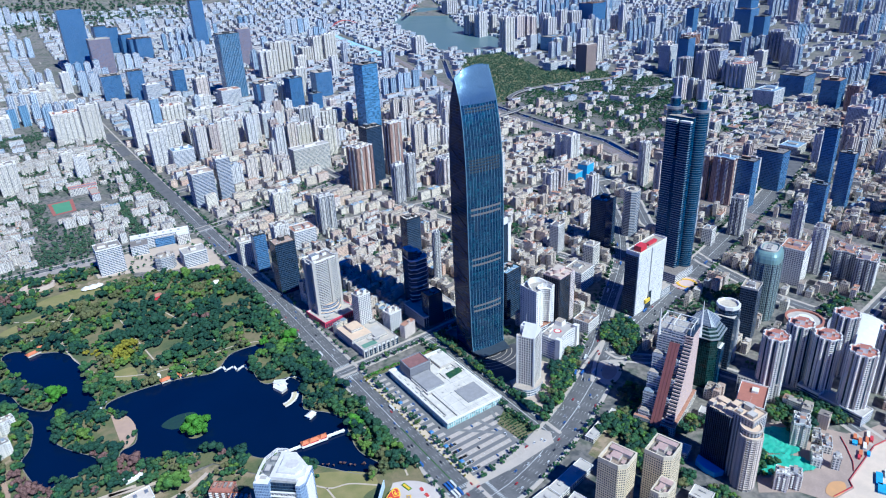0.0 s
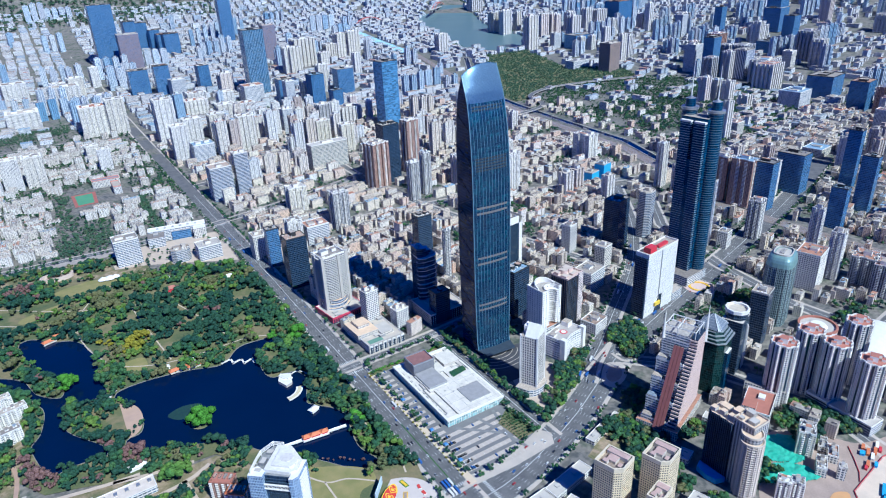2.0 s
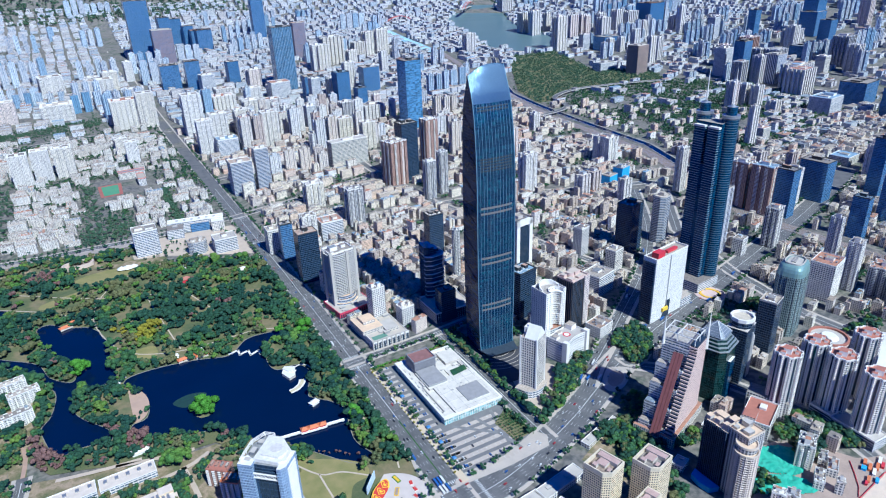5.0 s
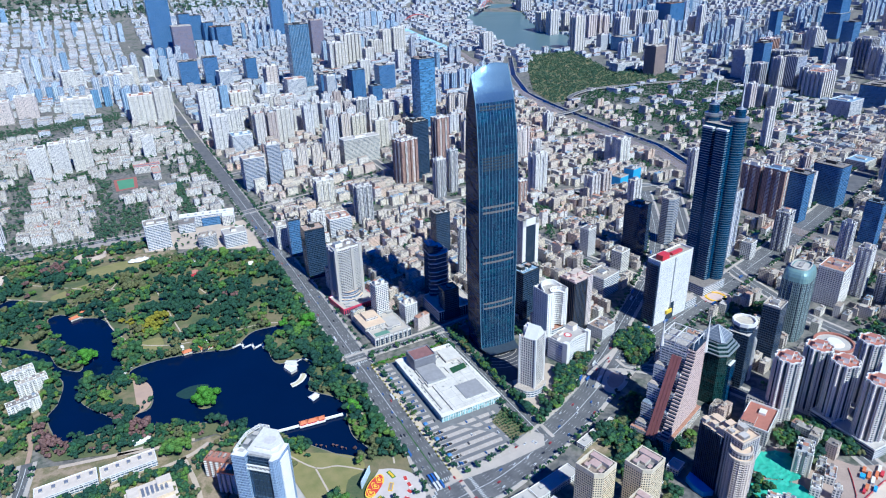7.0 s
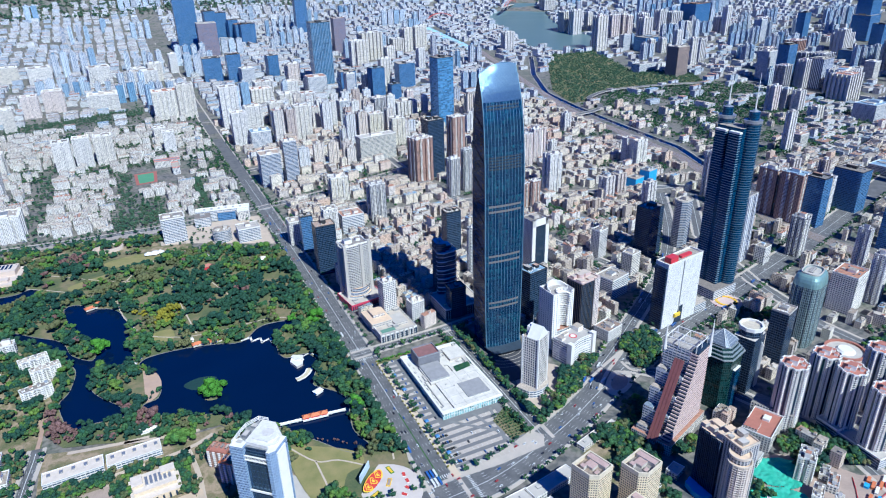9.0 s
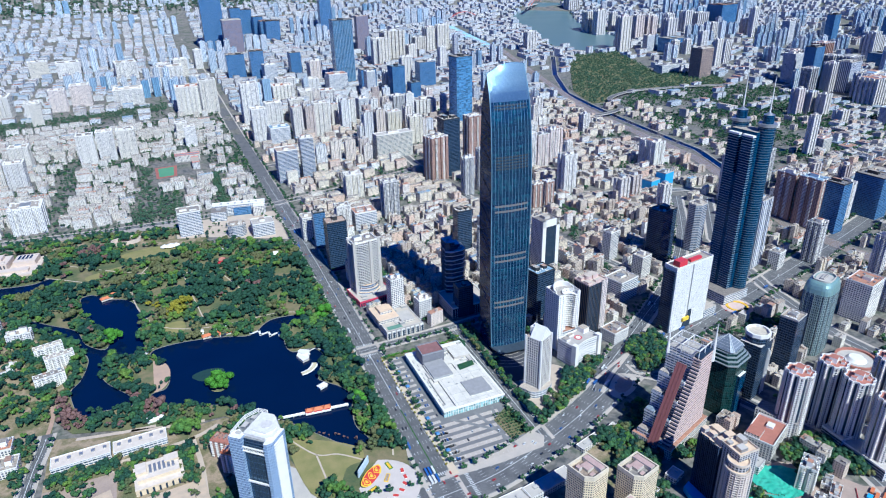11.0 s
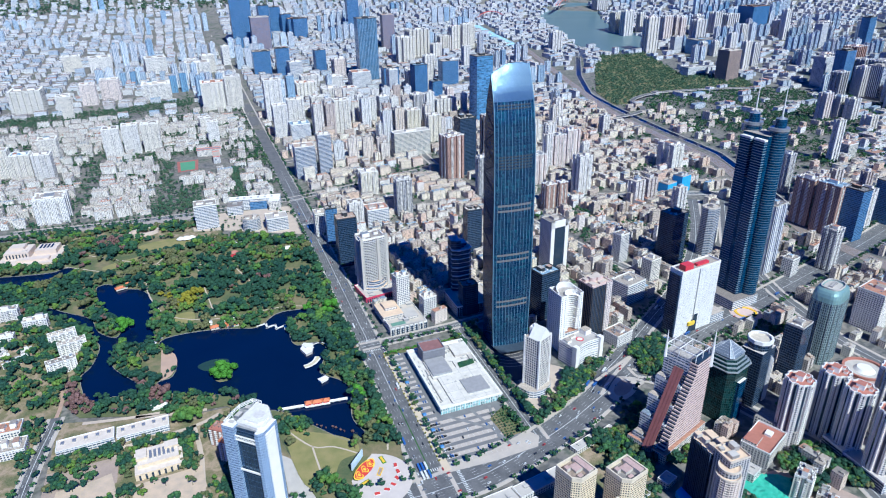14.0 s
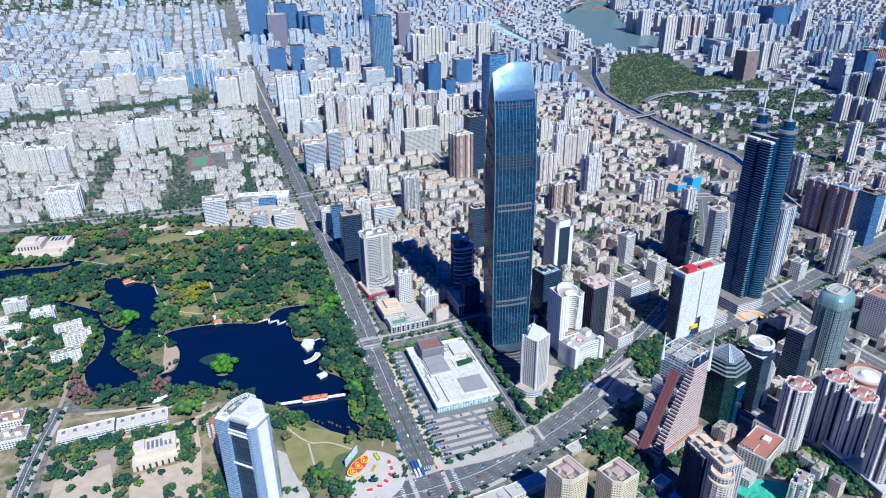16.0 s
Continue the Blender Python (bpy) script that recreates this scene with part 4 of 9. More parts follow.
# ---- landmark buildings ----
def tower_glass():
    """Dark blue curtain wall: bright mullions, floor lines, and floors and bays painted teal as lit panes."""
    n = Nodes("tower_curtain_wall")
    sep = n.tree.nodes.new("ShaderNodeSeparateXYZ")
    n.put(sep.inputs[0], n.node("ShaderNodeUVMap", uv_map="wall"))
    u, v = n.math("DIVIDE", sep.outputs[0], 1.7), n.math("DIVIDE", sep.outputs[1], 4.2)
    fu, fv = n.math("FRACT", u), n.math("FRACT", v)
    mullion = n.math("LESS_THAN", fu, 0.16)
    rail = n.math("LESS_THAN", fv, 0.14)
    floor_no = n.math("FLOOR", v)
    by_floor = n.node("ShaderNodeTexWhiteNoise", 0, {"Vector": n.node("ShaderNodeCombineXYZ", 0, {0: 3.0, 1: floor_no, 2: 0.5})}, noise_dimensions="3D")
    by_cell = n.node("ShaderNodeTexWhiteNoise", 0, {"Vector": n.node("ShaderNodeCombineXYZ", 0, {0: n.math("FLOOR", u), 1: floor_no, 2: 0.5})}, noise_dimensions="3D")
    by_run = n.noise(1.0, n.node("ShaderNodeCombineXYZ", 0, {0: n.math("MULTIPLY", n.math("FLOOR", u), 0.35), 1: n.math("MULTIPLY", floor_no, 1.7), 2: 4.0}), 2)
    pale = n.math("ADD", n.math("MULTIPLY", by_run, 0.9), n.math("MULTIPLY", n.math("ADD", by_floor, by_cell), 0.17))
    pale = n.node("ShaderNodeMapRange", 0, {0: pale, 1: 0.62, 2: 0.95, 3: 0.0, 4: 0.8})
    upper = n.math("GREATER_THAN", fv, 0.45)
    pale = n.math("MULTIPLY", pale, n.math("MULTIPLY_ADD", upper, 0.6, 0.4))
    # the glow of lit panes is only a teal base colour
    pane = n.mix(pale, (0.002, 0.016, 0.055), (0.04, 0.20, 0.26))
    c = n.mix(n.math("MULTIPLY", rail, 0.85), pane, (0.030, 0.085, 0.15))
    c = n.mix(n.math("MULTIPLY", mullion, 0.75), c, (0.06, 0.13, 0.20))
    rough = n.node("ShaderNodeMapRange", 0, {0: mullion, 3: 0.07, 4: 0.4})
    n.put(n.bsdf.inputs["Specular IOR Level"], 0.45)
    return n.finish(c, rough, 0.15, n.math("MULTIPLY", n.math("ADD", mullion, rail), 1.0), 0.2)


KKGLASS = tower_glass()
# narrow sides: the shade of the sunless face is put into darker glass
KKSIDE_SHADED = facade("kk_side_wall", [(0.012, 0.035, 0.11), (0.012, 0.035, 0.11)], (0.002, 0.012, 0.05), 4.2, 8.0, 0.96, 0.8, gloss=0.12, metal=0.0, lit=0.3, spec=0.12)
KKCROWN = plain("kk_crown_glass", (0.10, 0.20, 0.35), (0.06, 0.14, 0.28), 0.05, 0.14, 0.4)
TEALGLASS = facade("teal_curtain_wall", [(0.012, 0.06, 0.13), (0.012, 0.06, 0.13)], (0.005, 0.045, 0.11), 3.8, 2.0, 0.9, 0.85, gloss=0.07, metal=0.35)
GREENDARK = facade("green_black_curtain_wall", [(0.02, 0.06, 0.06), (0.02, 0.06, 0.06)], (0.008, 0.035, 0.035), 3.8, 2.0, 0.92, 0.9, gloss=0.07, metal=0.2)
PALEGREEN = facade("pale_green_tower_wall", [(0.22, 0.28, 0.28), (0.22, 0.28, 0.28)], (0.025, 0.045, 0.06), 3.6, 2.4, 0.55, 0.7, gloss=0.12)
WHITEGRID = facade("white_grid_wall", [(0.70, 0.65, 0.58), (0.70, 0.65, 0.58)], (0.025, 0.035, 0.06), 3.8, 3.4, 0.55, 0.62)
FINEWHITE = facade("fine_white_screen", [(0.80, 0.79, 0.78), (0.80, 0.79, 0.78)], (0.56, 0.55, 0.53), 1.8, 2.6, 0.8, 0.4, gloss=0.6, lit=0.06)
CREAMGRID = facade("cream_grid_wall", [(0.74, 0.62, 0.42), (0.74, 0.62, 0.42)], (0.05, 0.05, 0.055), 3.2, 2.4, 0.55, 0.5)
SLATEBLUE = facade("slate_blue_wall", [(0.36, 0.45, 0.60), (0.36, 0.45, 0.60)], (0.12, 0.18, 0.30), 3.4, 1.6, 0.6, 0.7, gloss=0.15, metal=0.3)


def spline(z, knots):
    """A smooth curve of z through knots (z, value)."""
    n = len(knots)
    i = max(0, min(n - 2, sum(1 for k in knots if k[0] <= z) - 1))
    slope = [(knots[min(n - 1, j + 1)][1] - knots[max(0, j - 1)][1]) / (knots[min(n - 1, j + 1)][0] - knots[max(0, j - 1)][0]) for j in (i, i + 1)]
    (a, p), (b, q) = knots[i], knots[i + 1]
    d = b - a
    t = min(1.0, (z - a) / d)
    return (2 * t ** 3 - 3 * t * t + 1) * p + (t ** 3 - 2 * t * t + t) * d * slope[0] + (3 * t * t - 2 * t ** 3) * q + (t ** 3 - t * t) * d * slope[1]


def landmark_tower():
    """The tall tower with bowed broad sides that close to an arched crown."""
    e = base("glass_skyscraper", 208.5, -95.5, 0, -4, "very tall dark blue glass skyscraper with a curved silvery crown", "skyscraper")
    TAKEN.append((206, -94, 48))
    front = [(0, -22), (200, -22), (285, -21.2), (345, -16), (385, -8), (414, 2.0), (425, 6.4)]
    back = [(0, 22), (300, 21.2), (361, 18.6), (400, 12.5), (417, 8.6), (425, 7.2)]
    width = [(0, 55), (120, 59), (290, 59), (380, 56.5), (425, 53)]

    def outline(z, grow=0.0):
        w, y0, y1 = spline(z, width) + grow, spline(z, front) - grow / 2, spline(z, back) + grow / 2
        flare = 5.0 * max(0.0, 1 - z / 24.0) ** 2
        n, bow = 12, 2.6 * min(1.0, (y1 - y0) / 20.0)
        pts = [(-w / 2 + w * i / n, y0 - flare - bow * (1 - (2 * i / n - 1) ** 2)) for i in range(n + 1)]
        pts += [(w / 2 - w * i / n, y1 + bow * (1 - (2 * i / n - 1) ** 2)) for i in range(n + 1)]
        return pts

    def strip(z):
        """A shallow strip along the bowed front."""
        p = outline(z, 0.5)[1:12]
        return p + [(x, y + 1.2) for x, y in reversed(p)]

    def arch(p, z):
        u = p[0] / 28.0 - 0.35
        return z - (7.5 if u < 0 else 8.0) * abs(u) ** 2.0 * max(0.0, (z - 378) / 47.0)

    BROAD = set(range(26)) - {12, 25}

    def skin(z0, z1, step, mats, name, label="", sides=()):
        m = Mesh()
        zs = list(np.arange(z0, z1, step)) + [z1]
        for a, b in zip(zs, zs[1:]):
            p, q = outline(a), outline(b)
            s = 0.0
            for i in range(len(p)):
                j = (i + 1) % len(p)
                if i not in (sides or BROAD):
                    continue
                l = math.hypot(p[j][0] - p[i][0], p[j][1] - p[i][1])
                m.face([(*p[i], arch(p[i], a)), (*p[j], arch(p[j], a)), (*q[j], arch(q[j], b)), (*q[i], arch(q[i], b))], 0, [(s, a), (s + l, a), (s + l, b), (s, b)])
                s += l
        return part(name, m, mats, e, label)

    skin(0, 378, 7, KKGLASS, "body")
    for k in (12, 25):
        skin(0, 425, 4, KKSIDE_SHADED, "narrow_side", "glass of the narrow side, its shade painted in as darker colour", (k,))
    skin(378, 425, 3, KKCROWN, "crown", "silvery ribbed glass crown")
    m = Mesh()
    for z0, z1 in ((74, 77), (82, 85), (149, 152), (158, 161), (226, 229), (234, 237)):
        m.prism(strip(z0), z0, z1, 0, 0, strip(z1), True)
    relief("refuge_band", m, plain("bronze_louvre", (0.22, 0.20, 0.19), None, 0.4, 0.5, 0.2), e, "pale bronze louvred refuge floors")
    m = Mesh()
    for z0 in (288, 292, 296, 300, 304, 368, 372):
        m.prism(strip(z0), z0, z0 + 2, 0, 0, strip(z0 + 2), True)
    relief("louvre_band", m, DARK, e)
    m = Mesh()
    for i in range(0, 13):
        for z0, z1 in [(z, z + 12) for z in range(6, 378, 12)] + [(z, z + 4) for z in range(378, 424, 4)]:
            p, q = outline(z0, 0.3)[i], outline(z1, 0.3)[i]
            m.beam((*p, arch(p, z0)), (*q, arch(q, z1)), 1.1 if i in (0, 12) else 0.34)
    relief("fin", m, plain("blue_steel_fin", (0.16, 0.28, 0.38), None, 0.3, 0.45, 0.2), e, "slim blue-grey steel fins")
    m = Mesh()
    for i in range(0, 49):
        u = i / 48

        def at(z):
            w, y0, y1 = spline(z, width), spline(z, front), spline(z, back)
            return (-w / 2 + w * u, y0 - 0.3 - 2.6 * min(1.0, (y1 - y0) / 20.0) * (1 - (2 * u - 1) ** 2), arch((-w / 2 + w * u, 0), z))

        for z0 in range(378, 425, 6):
            m.beam(at(z0), at(min(z0 + 6, 424.5)), 0.42)
    relief("crown_rib", m, plain("steel_crown_rib", (0.20, 0.30, 0.42), None, 0.3, 0.35, 0.6), e)
    m = Mesh()
    for side in (-1, 1):
        for i, z0 in enumerate(range(10, 360, 22)):
            w0, w1 = spline(z0, width) / 2 + 0.25, spline(z0 + 22, width) / 2 + 0.25
            q0, q1 = spline(z0, (back, front)[i % 2]), spline(z0 + 22, (front, back)[i % 2])
            m.beam((side * w0, q0, z0), (side * w1, q1, z0 + 22), 0.7)
    relief("brace", m, plain("dark_brace", (0.008, 0.02, 0.06), None, 0.4, 0.6, 0.0), e, "dark diagonal bracing on the narrow sides")
    m = Mesh()
    m.prism([(-24, -46), (24, -46), (30, -20), (-30, -20)], 7.0, 8.2, 0, 0, None, True)
    part("canopy", m, plain("dark_canopy_steel", (0.10, 0.13, 0.17), None, 0.3, 0.35, 0.5), e, "swept steel entrance canopy")


landmark_tower()


def twin_mast_tower():
    e = base("twin_mast_skyscraper", 640, -116, 0, 7, "dark teal glass skyscraper with two round towers and two masts", "skyscraper")
    TAKEN.append((640, -116, 50))
    m = Mesh()
    m.box(0, 0, 30, 46, 0, 292, 0, 1)
    part("slab", m, [TEALGLASS, ROOF], e)
    for s in (-1, 1):
        m = Mesh()
        m.box(-17.5, s * 12.8, 9, 19, 0, 284, 0, 1)
        part("front_slab", m, [TEALGLASS, WHITE_PAINT], e)
        m = Mesh()
        for z in np.arange(8, 284, 4.2):
            m.box(-17.6, s * 12.8, 9.5, 19.3, z, z + 0.6, 0, None, 0, True)
        relief("floor_line", m, plain("pale_spandrel", (0.42, 0.50, 0.54), None, 0.3, 0.5), e, "thin pale floor lines")
        m = Mesh()
        m.box(-17.5, s * 12.8, 9.8, 19.6, 284, 287, 0)
        part("front_parapet", m, WHITE_PAINT, e)
        m = Mesh()
        m.tube(6, s * 24, 13.0, 0, 304, 0, 1, 28)
        cyl = part("round_tower", m, [TEALGLASS, ROOF], e)
        m = Mesh()
        for z in np.arange(8, 300, 4.2):
            m.tube(6, s * 24, 13.25, z, z + 0.6, 0, None, 28)
        relief("ring_line", m, plain("dark_spandrel", (0.14, 0.20, 0.24), None, 0.3, 0.5), cyl)
        m = Mesh()
        m.tube(6, s * 24, 14.2, 300, 304.5, 0, None, 28)
        part("collar", m, METAL, cyl)
        m = Mesh()
        m.tube(6, s * 24, 8.5, 304, 318, 0, 1, 24)
        m.tube(6, s * 24, 6.0, 318, 322, 1, 1, 20, 1.2)
        part("drum", m, [TEALGLASS, METAL], cyl)
        m = Mesh()
        m.tube(6, s * 24, 1.3, 320, 345, 0, None, 8, 0.9)
        m.tube(6, s * 24, 0.9, 345, 378, 0, None, 8, 0.3)
        part("mast", m, WHITE_PAINT, cyl, "slim white mast")
    m = Mesh()
    m.box(-17.3, 0, 8.6, 6.8, 0, 222, 0, 1)
    part("recess_glass", m, [TEALGLASS, ROOF], e)
    m = Mesh()
    m.box(-16, 6, 60, 90, 0, 18, 0, 1)
    part("podium", m, [F["office"], ROOF], e)


twin_mast_tower()


def screen_slab():
    """White slab with a fine screen, a red box on the roof and a cut at its foot."""
    e = base("white_screen_tower", 496, -172, 0, 9, "white slab tower with a fine louvred screen and red roof box", "office tower")
    TAKEN.append((496, -172, 44))
    w, d, h = 84, 24, 112
    m = Mesh()
    m.box(0, 0, w, d, 0, h, 0, 1)
    part("body", m, [FINEWHITE, ROOF], e)
    m = Mesh()
    m.box(-w / 2 - 1, 0, 3, d - 2, 0, h - 4, 0)
    part("glass_end", m, F["glass_dark"], e, "dark glass end wall")
    m = Mesh()
    rim(m, [(-w / 2, -d / 2), (w / 2, -d / 2), (w / 2, d / 2), (-w / 2, d / 2)], h, h + 3, 1.2)
    part("parapet", m, WHITE_PAINT, e)
    m = Mesh()
    m.box(-w * 0.28, -2, 18, 12, h, h + 9, 0)
    m.box(w * 0.12, -2, 26, 6, h, h + 4, 0)
    part("roof_box", m, RED, e, "bright red roof box")
    m = Mesh()
    m.box(-4, -d / 2 - 0.5, 1.2, 1.4, 22, h, 0)
    part("seam", m, METAL, e)
    m = Mesh()
    m.prism([(-14, -d / 2 - 1), (6, -d / 2 - 1), (6, -d / 2), (-14, -d / 2)], 0, 30, 0, 0, [(-2, -d / 2 - 1), (6, -d / 2 - 1), (6, -d / 2), (-2, -d / 2)])
    part("portal", m, GLASS, e, "dark slanted opening")
    m = Mesh()
    m.box(-8, -d / 2 - 2, 14, 3, 14, 20, 0)
    part("sign_box", m, plain("yellow_sign", (0.85, 0.60, 0.05), None, 0.3, 0.5), e, "yellow sign box")
    m = Mesh()
    m.box(56, 4, 30, 34, 0, 16, 0, 1)
    part("annex", m, [F["office"], ROOF], e)


screen_slab()


def sloped_tower():
    """Tower whose west side rises in steps, with a brown strip down the slope."""
    rot = 20
    e = base("sloped_terrace_tower", 297, -376, 0, rot, "pink banded tower with stepped terraces and a brown sloping strip", "office tower")
    TAKEN.append((297, -376, 52))
    L, D, H = 82, 44, 116
    x1 = L / 2

    def edge(z):
        return -L / 2 + 50 * min(1.0, max(0.0, (z - 12) / 92.0))

    m, glass = Mesh(), Mesh()
    z = 0.0
    while z < H - 1:
        m.box((edge(z) + x1) / 2, -D / 2 + 5, x1 - edge(z), 10, z, z + 1.9, 0, None, 0, True)
        glass.box((edge(z) + x1) / 2 + 0.6, -D / 2 + 5.4, x1 - edge(z) - 1.6, 9.6, z + 1.9, z + 3.9, 0, None, 0, True)
        z += 3.9
    relief("banded_front", m, PINKSTONE, e, "pale pink stone bands")
    relief("window_band", glass, GLASS, e)
    m, t = Mesh(), Mesh()
    steps = [(0, 18), (18, 40), (40, 62), (62, 84), (84, 108)]
    for z0, z1 in steps:
        a = edge(z1 - 4)
        m.box((a + x1) / 2, 5, x1 - a, D - 10, z0, z1, 0, 1)
        m.box(a + 4, D / 2 - 7, 8, 12, z1, z1 + 4, 0, 1)
        rim(t, [(a, -D / 2 + 10), (a + 9, -D / 2 + 10), (a + 9, D / 2), (a, D / 2)], z1 - 0.3, z1 + 1.4, 0.7)
    part("terrace_body", m, [F["office"], ROOF], e)
    relief("terrace_parapet", t, WHITE_PAINT, e)
    m = Mesh()
    a, b = Vector((edge(12) - 3, -2, 10)), Vector((edge(100) - 2, -2, 104))
    for i in range(3):
        o = Vector((0, (i - 1) * 4.2, 0))
        n = Vector((-0.88, 0, 0.47))
        p = [a + o + Vector((0, -1.9, 0)), a + o + Vector((0, 1.9, 0)), b + o + Vector((0, 1.9, 0)), b + o + Vector((0, -1.9, 0))]
        q = [v + n * 2.0 for v in p]
        m.face(list(reversed(q)))
        for k in range(4):
            m.face([p[k], p[(k + 1) % 4], q[(k + 1) % 4], q[k]])
    part("sloping_strip", m, plain("red_brown_cladding", (0.24, 0.09, 0.08), (0.19, 0.07, 0.065), 0.2, 0.5), e, "red-brown sloping strip")
    m = Mesh()
    m.box(25, 4, 30, 34, 108, 117, 0, 1)
    part("top_storey", m, [F["office"], ROOF], e)
    m = Mesh()
    for px in (10, 25, 40):
        for py in (-18, 4, 20):
            m.beam((px, py, 116), (px, py, 126), 0.9)
    for py in (-18, 4, 20):
        m.beam((9, py, 126), (41, py, 126), 0.9)
    for px in (10, 25, 40):
        m.beam((px, -19, 126), (px, 21, 126), 0.9)
    relief("roof_frame", m, WHITE_PAINT, e, "open white roof frame")
    m = Mesh()
    m.tube(x1, -D / 2, 2.6, 100, 152, 0, None, 6, 0.3)
    part("spike", m, WHITE_PAINT, e, "white tapering spike")
    m = Mesh()
    m.tube(8, D / 2 - 2, 2.2, 108, 146, 0, None, 6, 0.3)
    part("spike", m, WHITE_PAINT, e, "white tapering spike")
    m = Mesh()
    m.box(2, 0, L + 10, D + 8, 0, 14, 0, 1)
    part("podium", m, [F["beige"], ROOF], e)


sloped_tower()


def crown_tower():
    e = base("white_crown_tower", 194, -226, 0, 27, "slim white tower with a grid of windows and a peaked crown", "office tower")
    TAKEN.append((194, -226, 28))
    m = Mesh()
    m.box(0, 0, 26, 24, 0, 88, 0, 1)
    part("body", m, [WHITEGRID, ROOF], e)
    m = Mesh()
    for x0, x1, z0, z1 in ((-13, 0, 88, 104), (0, 13, 104, 88)):
        m.face([(x0, -12, z0), (x1, -12, z1), (x1, 6, z1), (x0, 6, z0)])
    m.face([(-13, -12, 88), (13, -12, 88), (0, -12, 104)])
    m.face([(13, 6, 88), (-13, 6, 88), (0, 6, 104)])
    m.box(2, 9, 12, 5, 88, 99, 0)
    part("peaked_crown", m, WHITE_PAINT, e)
    m = Mesh()
    m.tube(1, 5, 0.8, 96, 116, 0, None, 6, 0.2)
    part("spire", m, METAL, e)
    m = Mesh()
    pts = [(18 * math.cos(radians(a)) * 1.35, 17 * math.sin(radians(a)) - 2) for a in range(-180, 1, 15)] + [(24, 14), (-24, 14)]
    m.prism(pts, 0, 11, 0, 1)
    part("podium", m, [F["office"], ROOF], e)
    m = Mesh()
    for sx in (-1, 1):
        m.box(sx * 13, -12, 2, 2, 0, 90, 0)
        m.box(sx * 13, 12, 2, 2, 0, 90, 0)
    part("corner_pier", m, WHITE_PAINT, e)


crown_tower()


def curved_white_tower():
    """White tower whose front is a tall hollow curve with stepped balconies."""
    e = base("white_curved_tower", 287, -139, 0, 4, "white tower with stepped curved balconies and a crescent crown", "office tower")
    TAKEN.append((287, -139, 28))
    arc = [(3 + 12 * math.cos(radians(a)), -17 + 15 * math.sin(radians(a))) for a in range(180, -1, -15)]
    poly = [(-19, -17), *arc, (20, -17), (20, 17), (-19, 17)]
    m = Mesh()
    m.prism(poly, 0, 92, 0, 1)
    part("body", m, [facade("white_sparse_wall", [(0.82, 0.79, 0.74), (0.82, 0.79, 0.74)], (0.10, 0.12, 0.16), 3.3, 5.2, 0.22, 0.5), ROOF], e)
    m = Mesh()
    m.prism([(x * 0.98 + 0.06, y + 0.3) for x, y in arc] , 0, 30, 0, 1)
    part("hollow_base", m, [F["office"], ROOF], e)
    m = Mesh()
    for i, z in enumerate(np.arange(33, 90, 3.4)):
        k = 1.0 if i < 6 else 0.82 if i < 11 else 0.6
        band = [(3 + (x - 3), -17 + (y + 17) * 1.0) for x, y in arc]
        inner = [(3 + (x - 3) * (1 - 0.45 * k), -17 + (y + 17) * (1 - 0.45 * k)) for x, y in reversed(arc)]
        m.prism([*reversed(band), *reversed(inner)], z, z + 1.1, 0, 0, None, True)
    relief("balcony_band", m, WHITE_PAINT, e, "white stepped balcony bands")
    m = Mesh()
    rim(m, [(-19, -17), (-9, -17), (-9, -10), (-4, -3), (3, -1), (10, -3), (15, -10), (15, -17), (20, -17), (20, 17), (-19, 17)], 91.8, 95, 1.2)
    part("parapet", m, WHITE_PAINT, e)
    m = Mesh()
    for a in range(0, 180, 12):
        p, q = [(1 + 17 * math.cos(radians(t)), -4 + 19 * math.sin(radians(t))) for t in (a, a + 12)]
        h0 = 95 + 6 * math.sin(radians(a + 6))
        m.prism([p, q, (1 + (q[0] - 1) * 0.9, -4 + (q[1] + 4) * 0.9), (1 + (p[0] - 1) * 0.9, -4 + (p[1] + 4) * 0.9)], 92, h0, 0, 0)
    part("crescent_crown", m, WHITE_PAINT, e, "white crescent wall on the roof")


curved_white_tower()


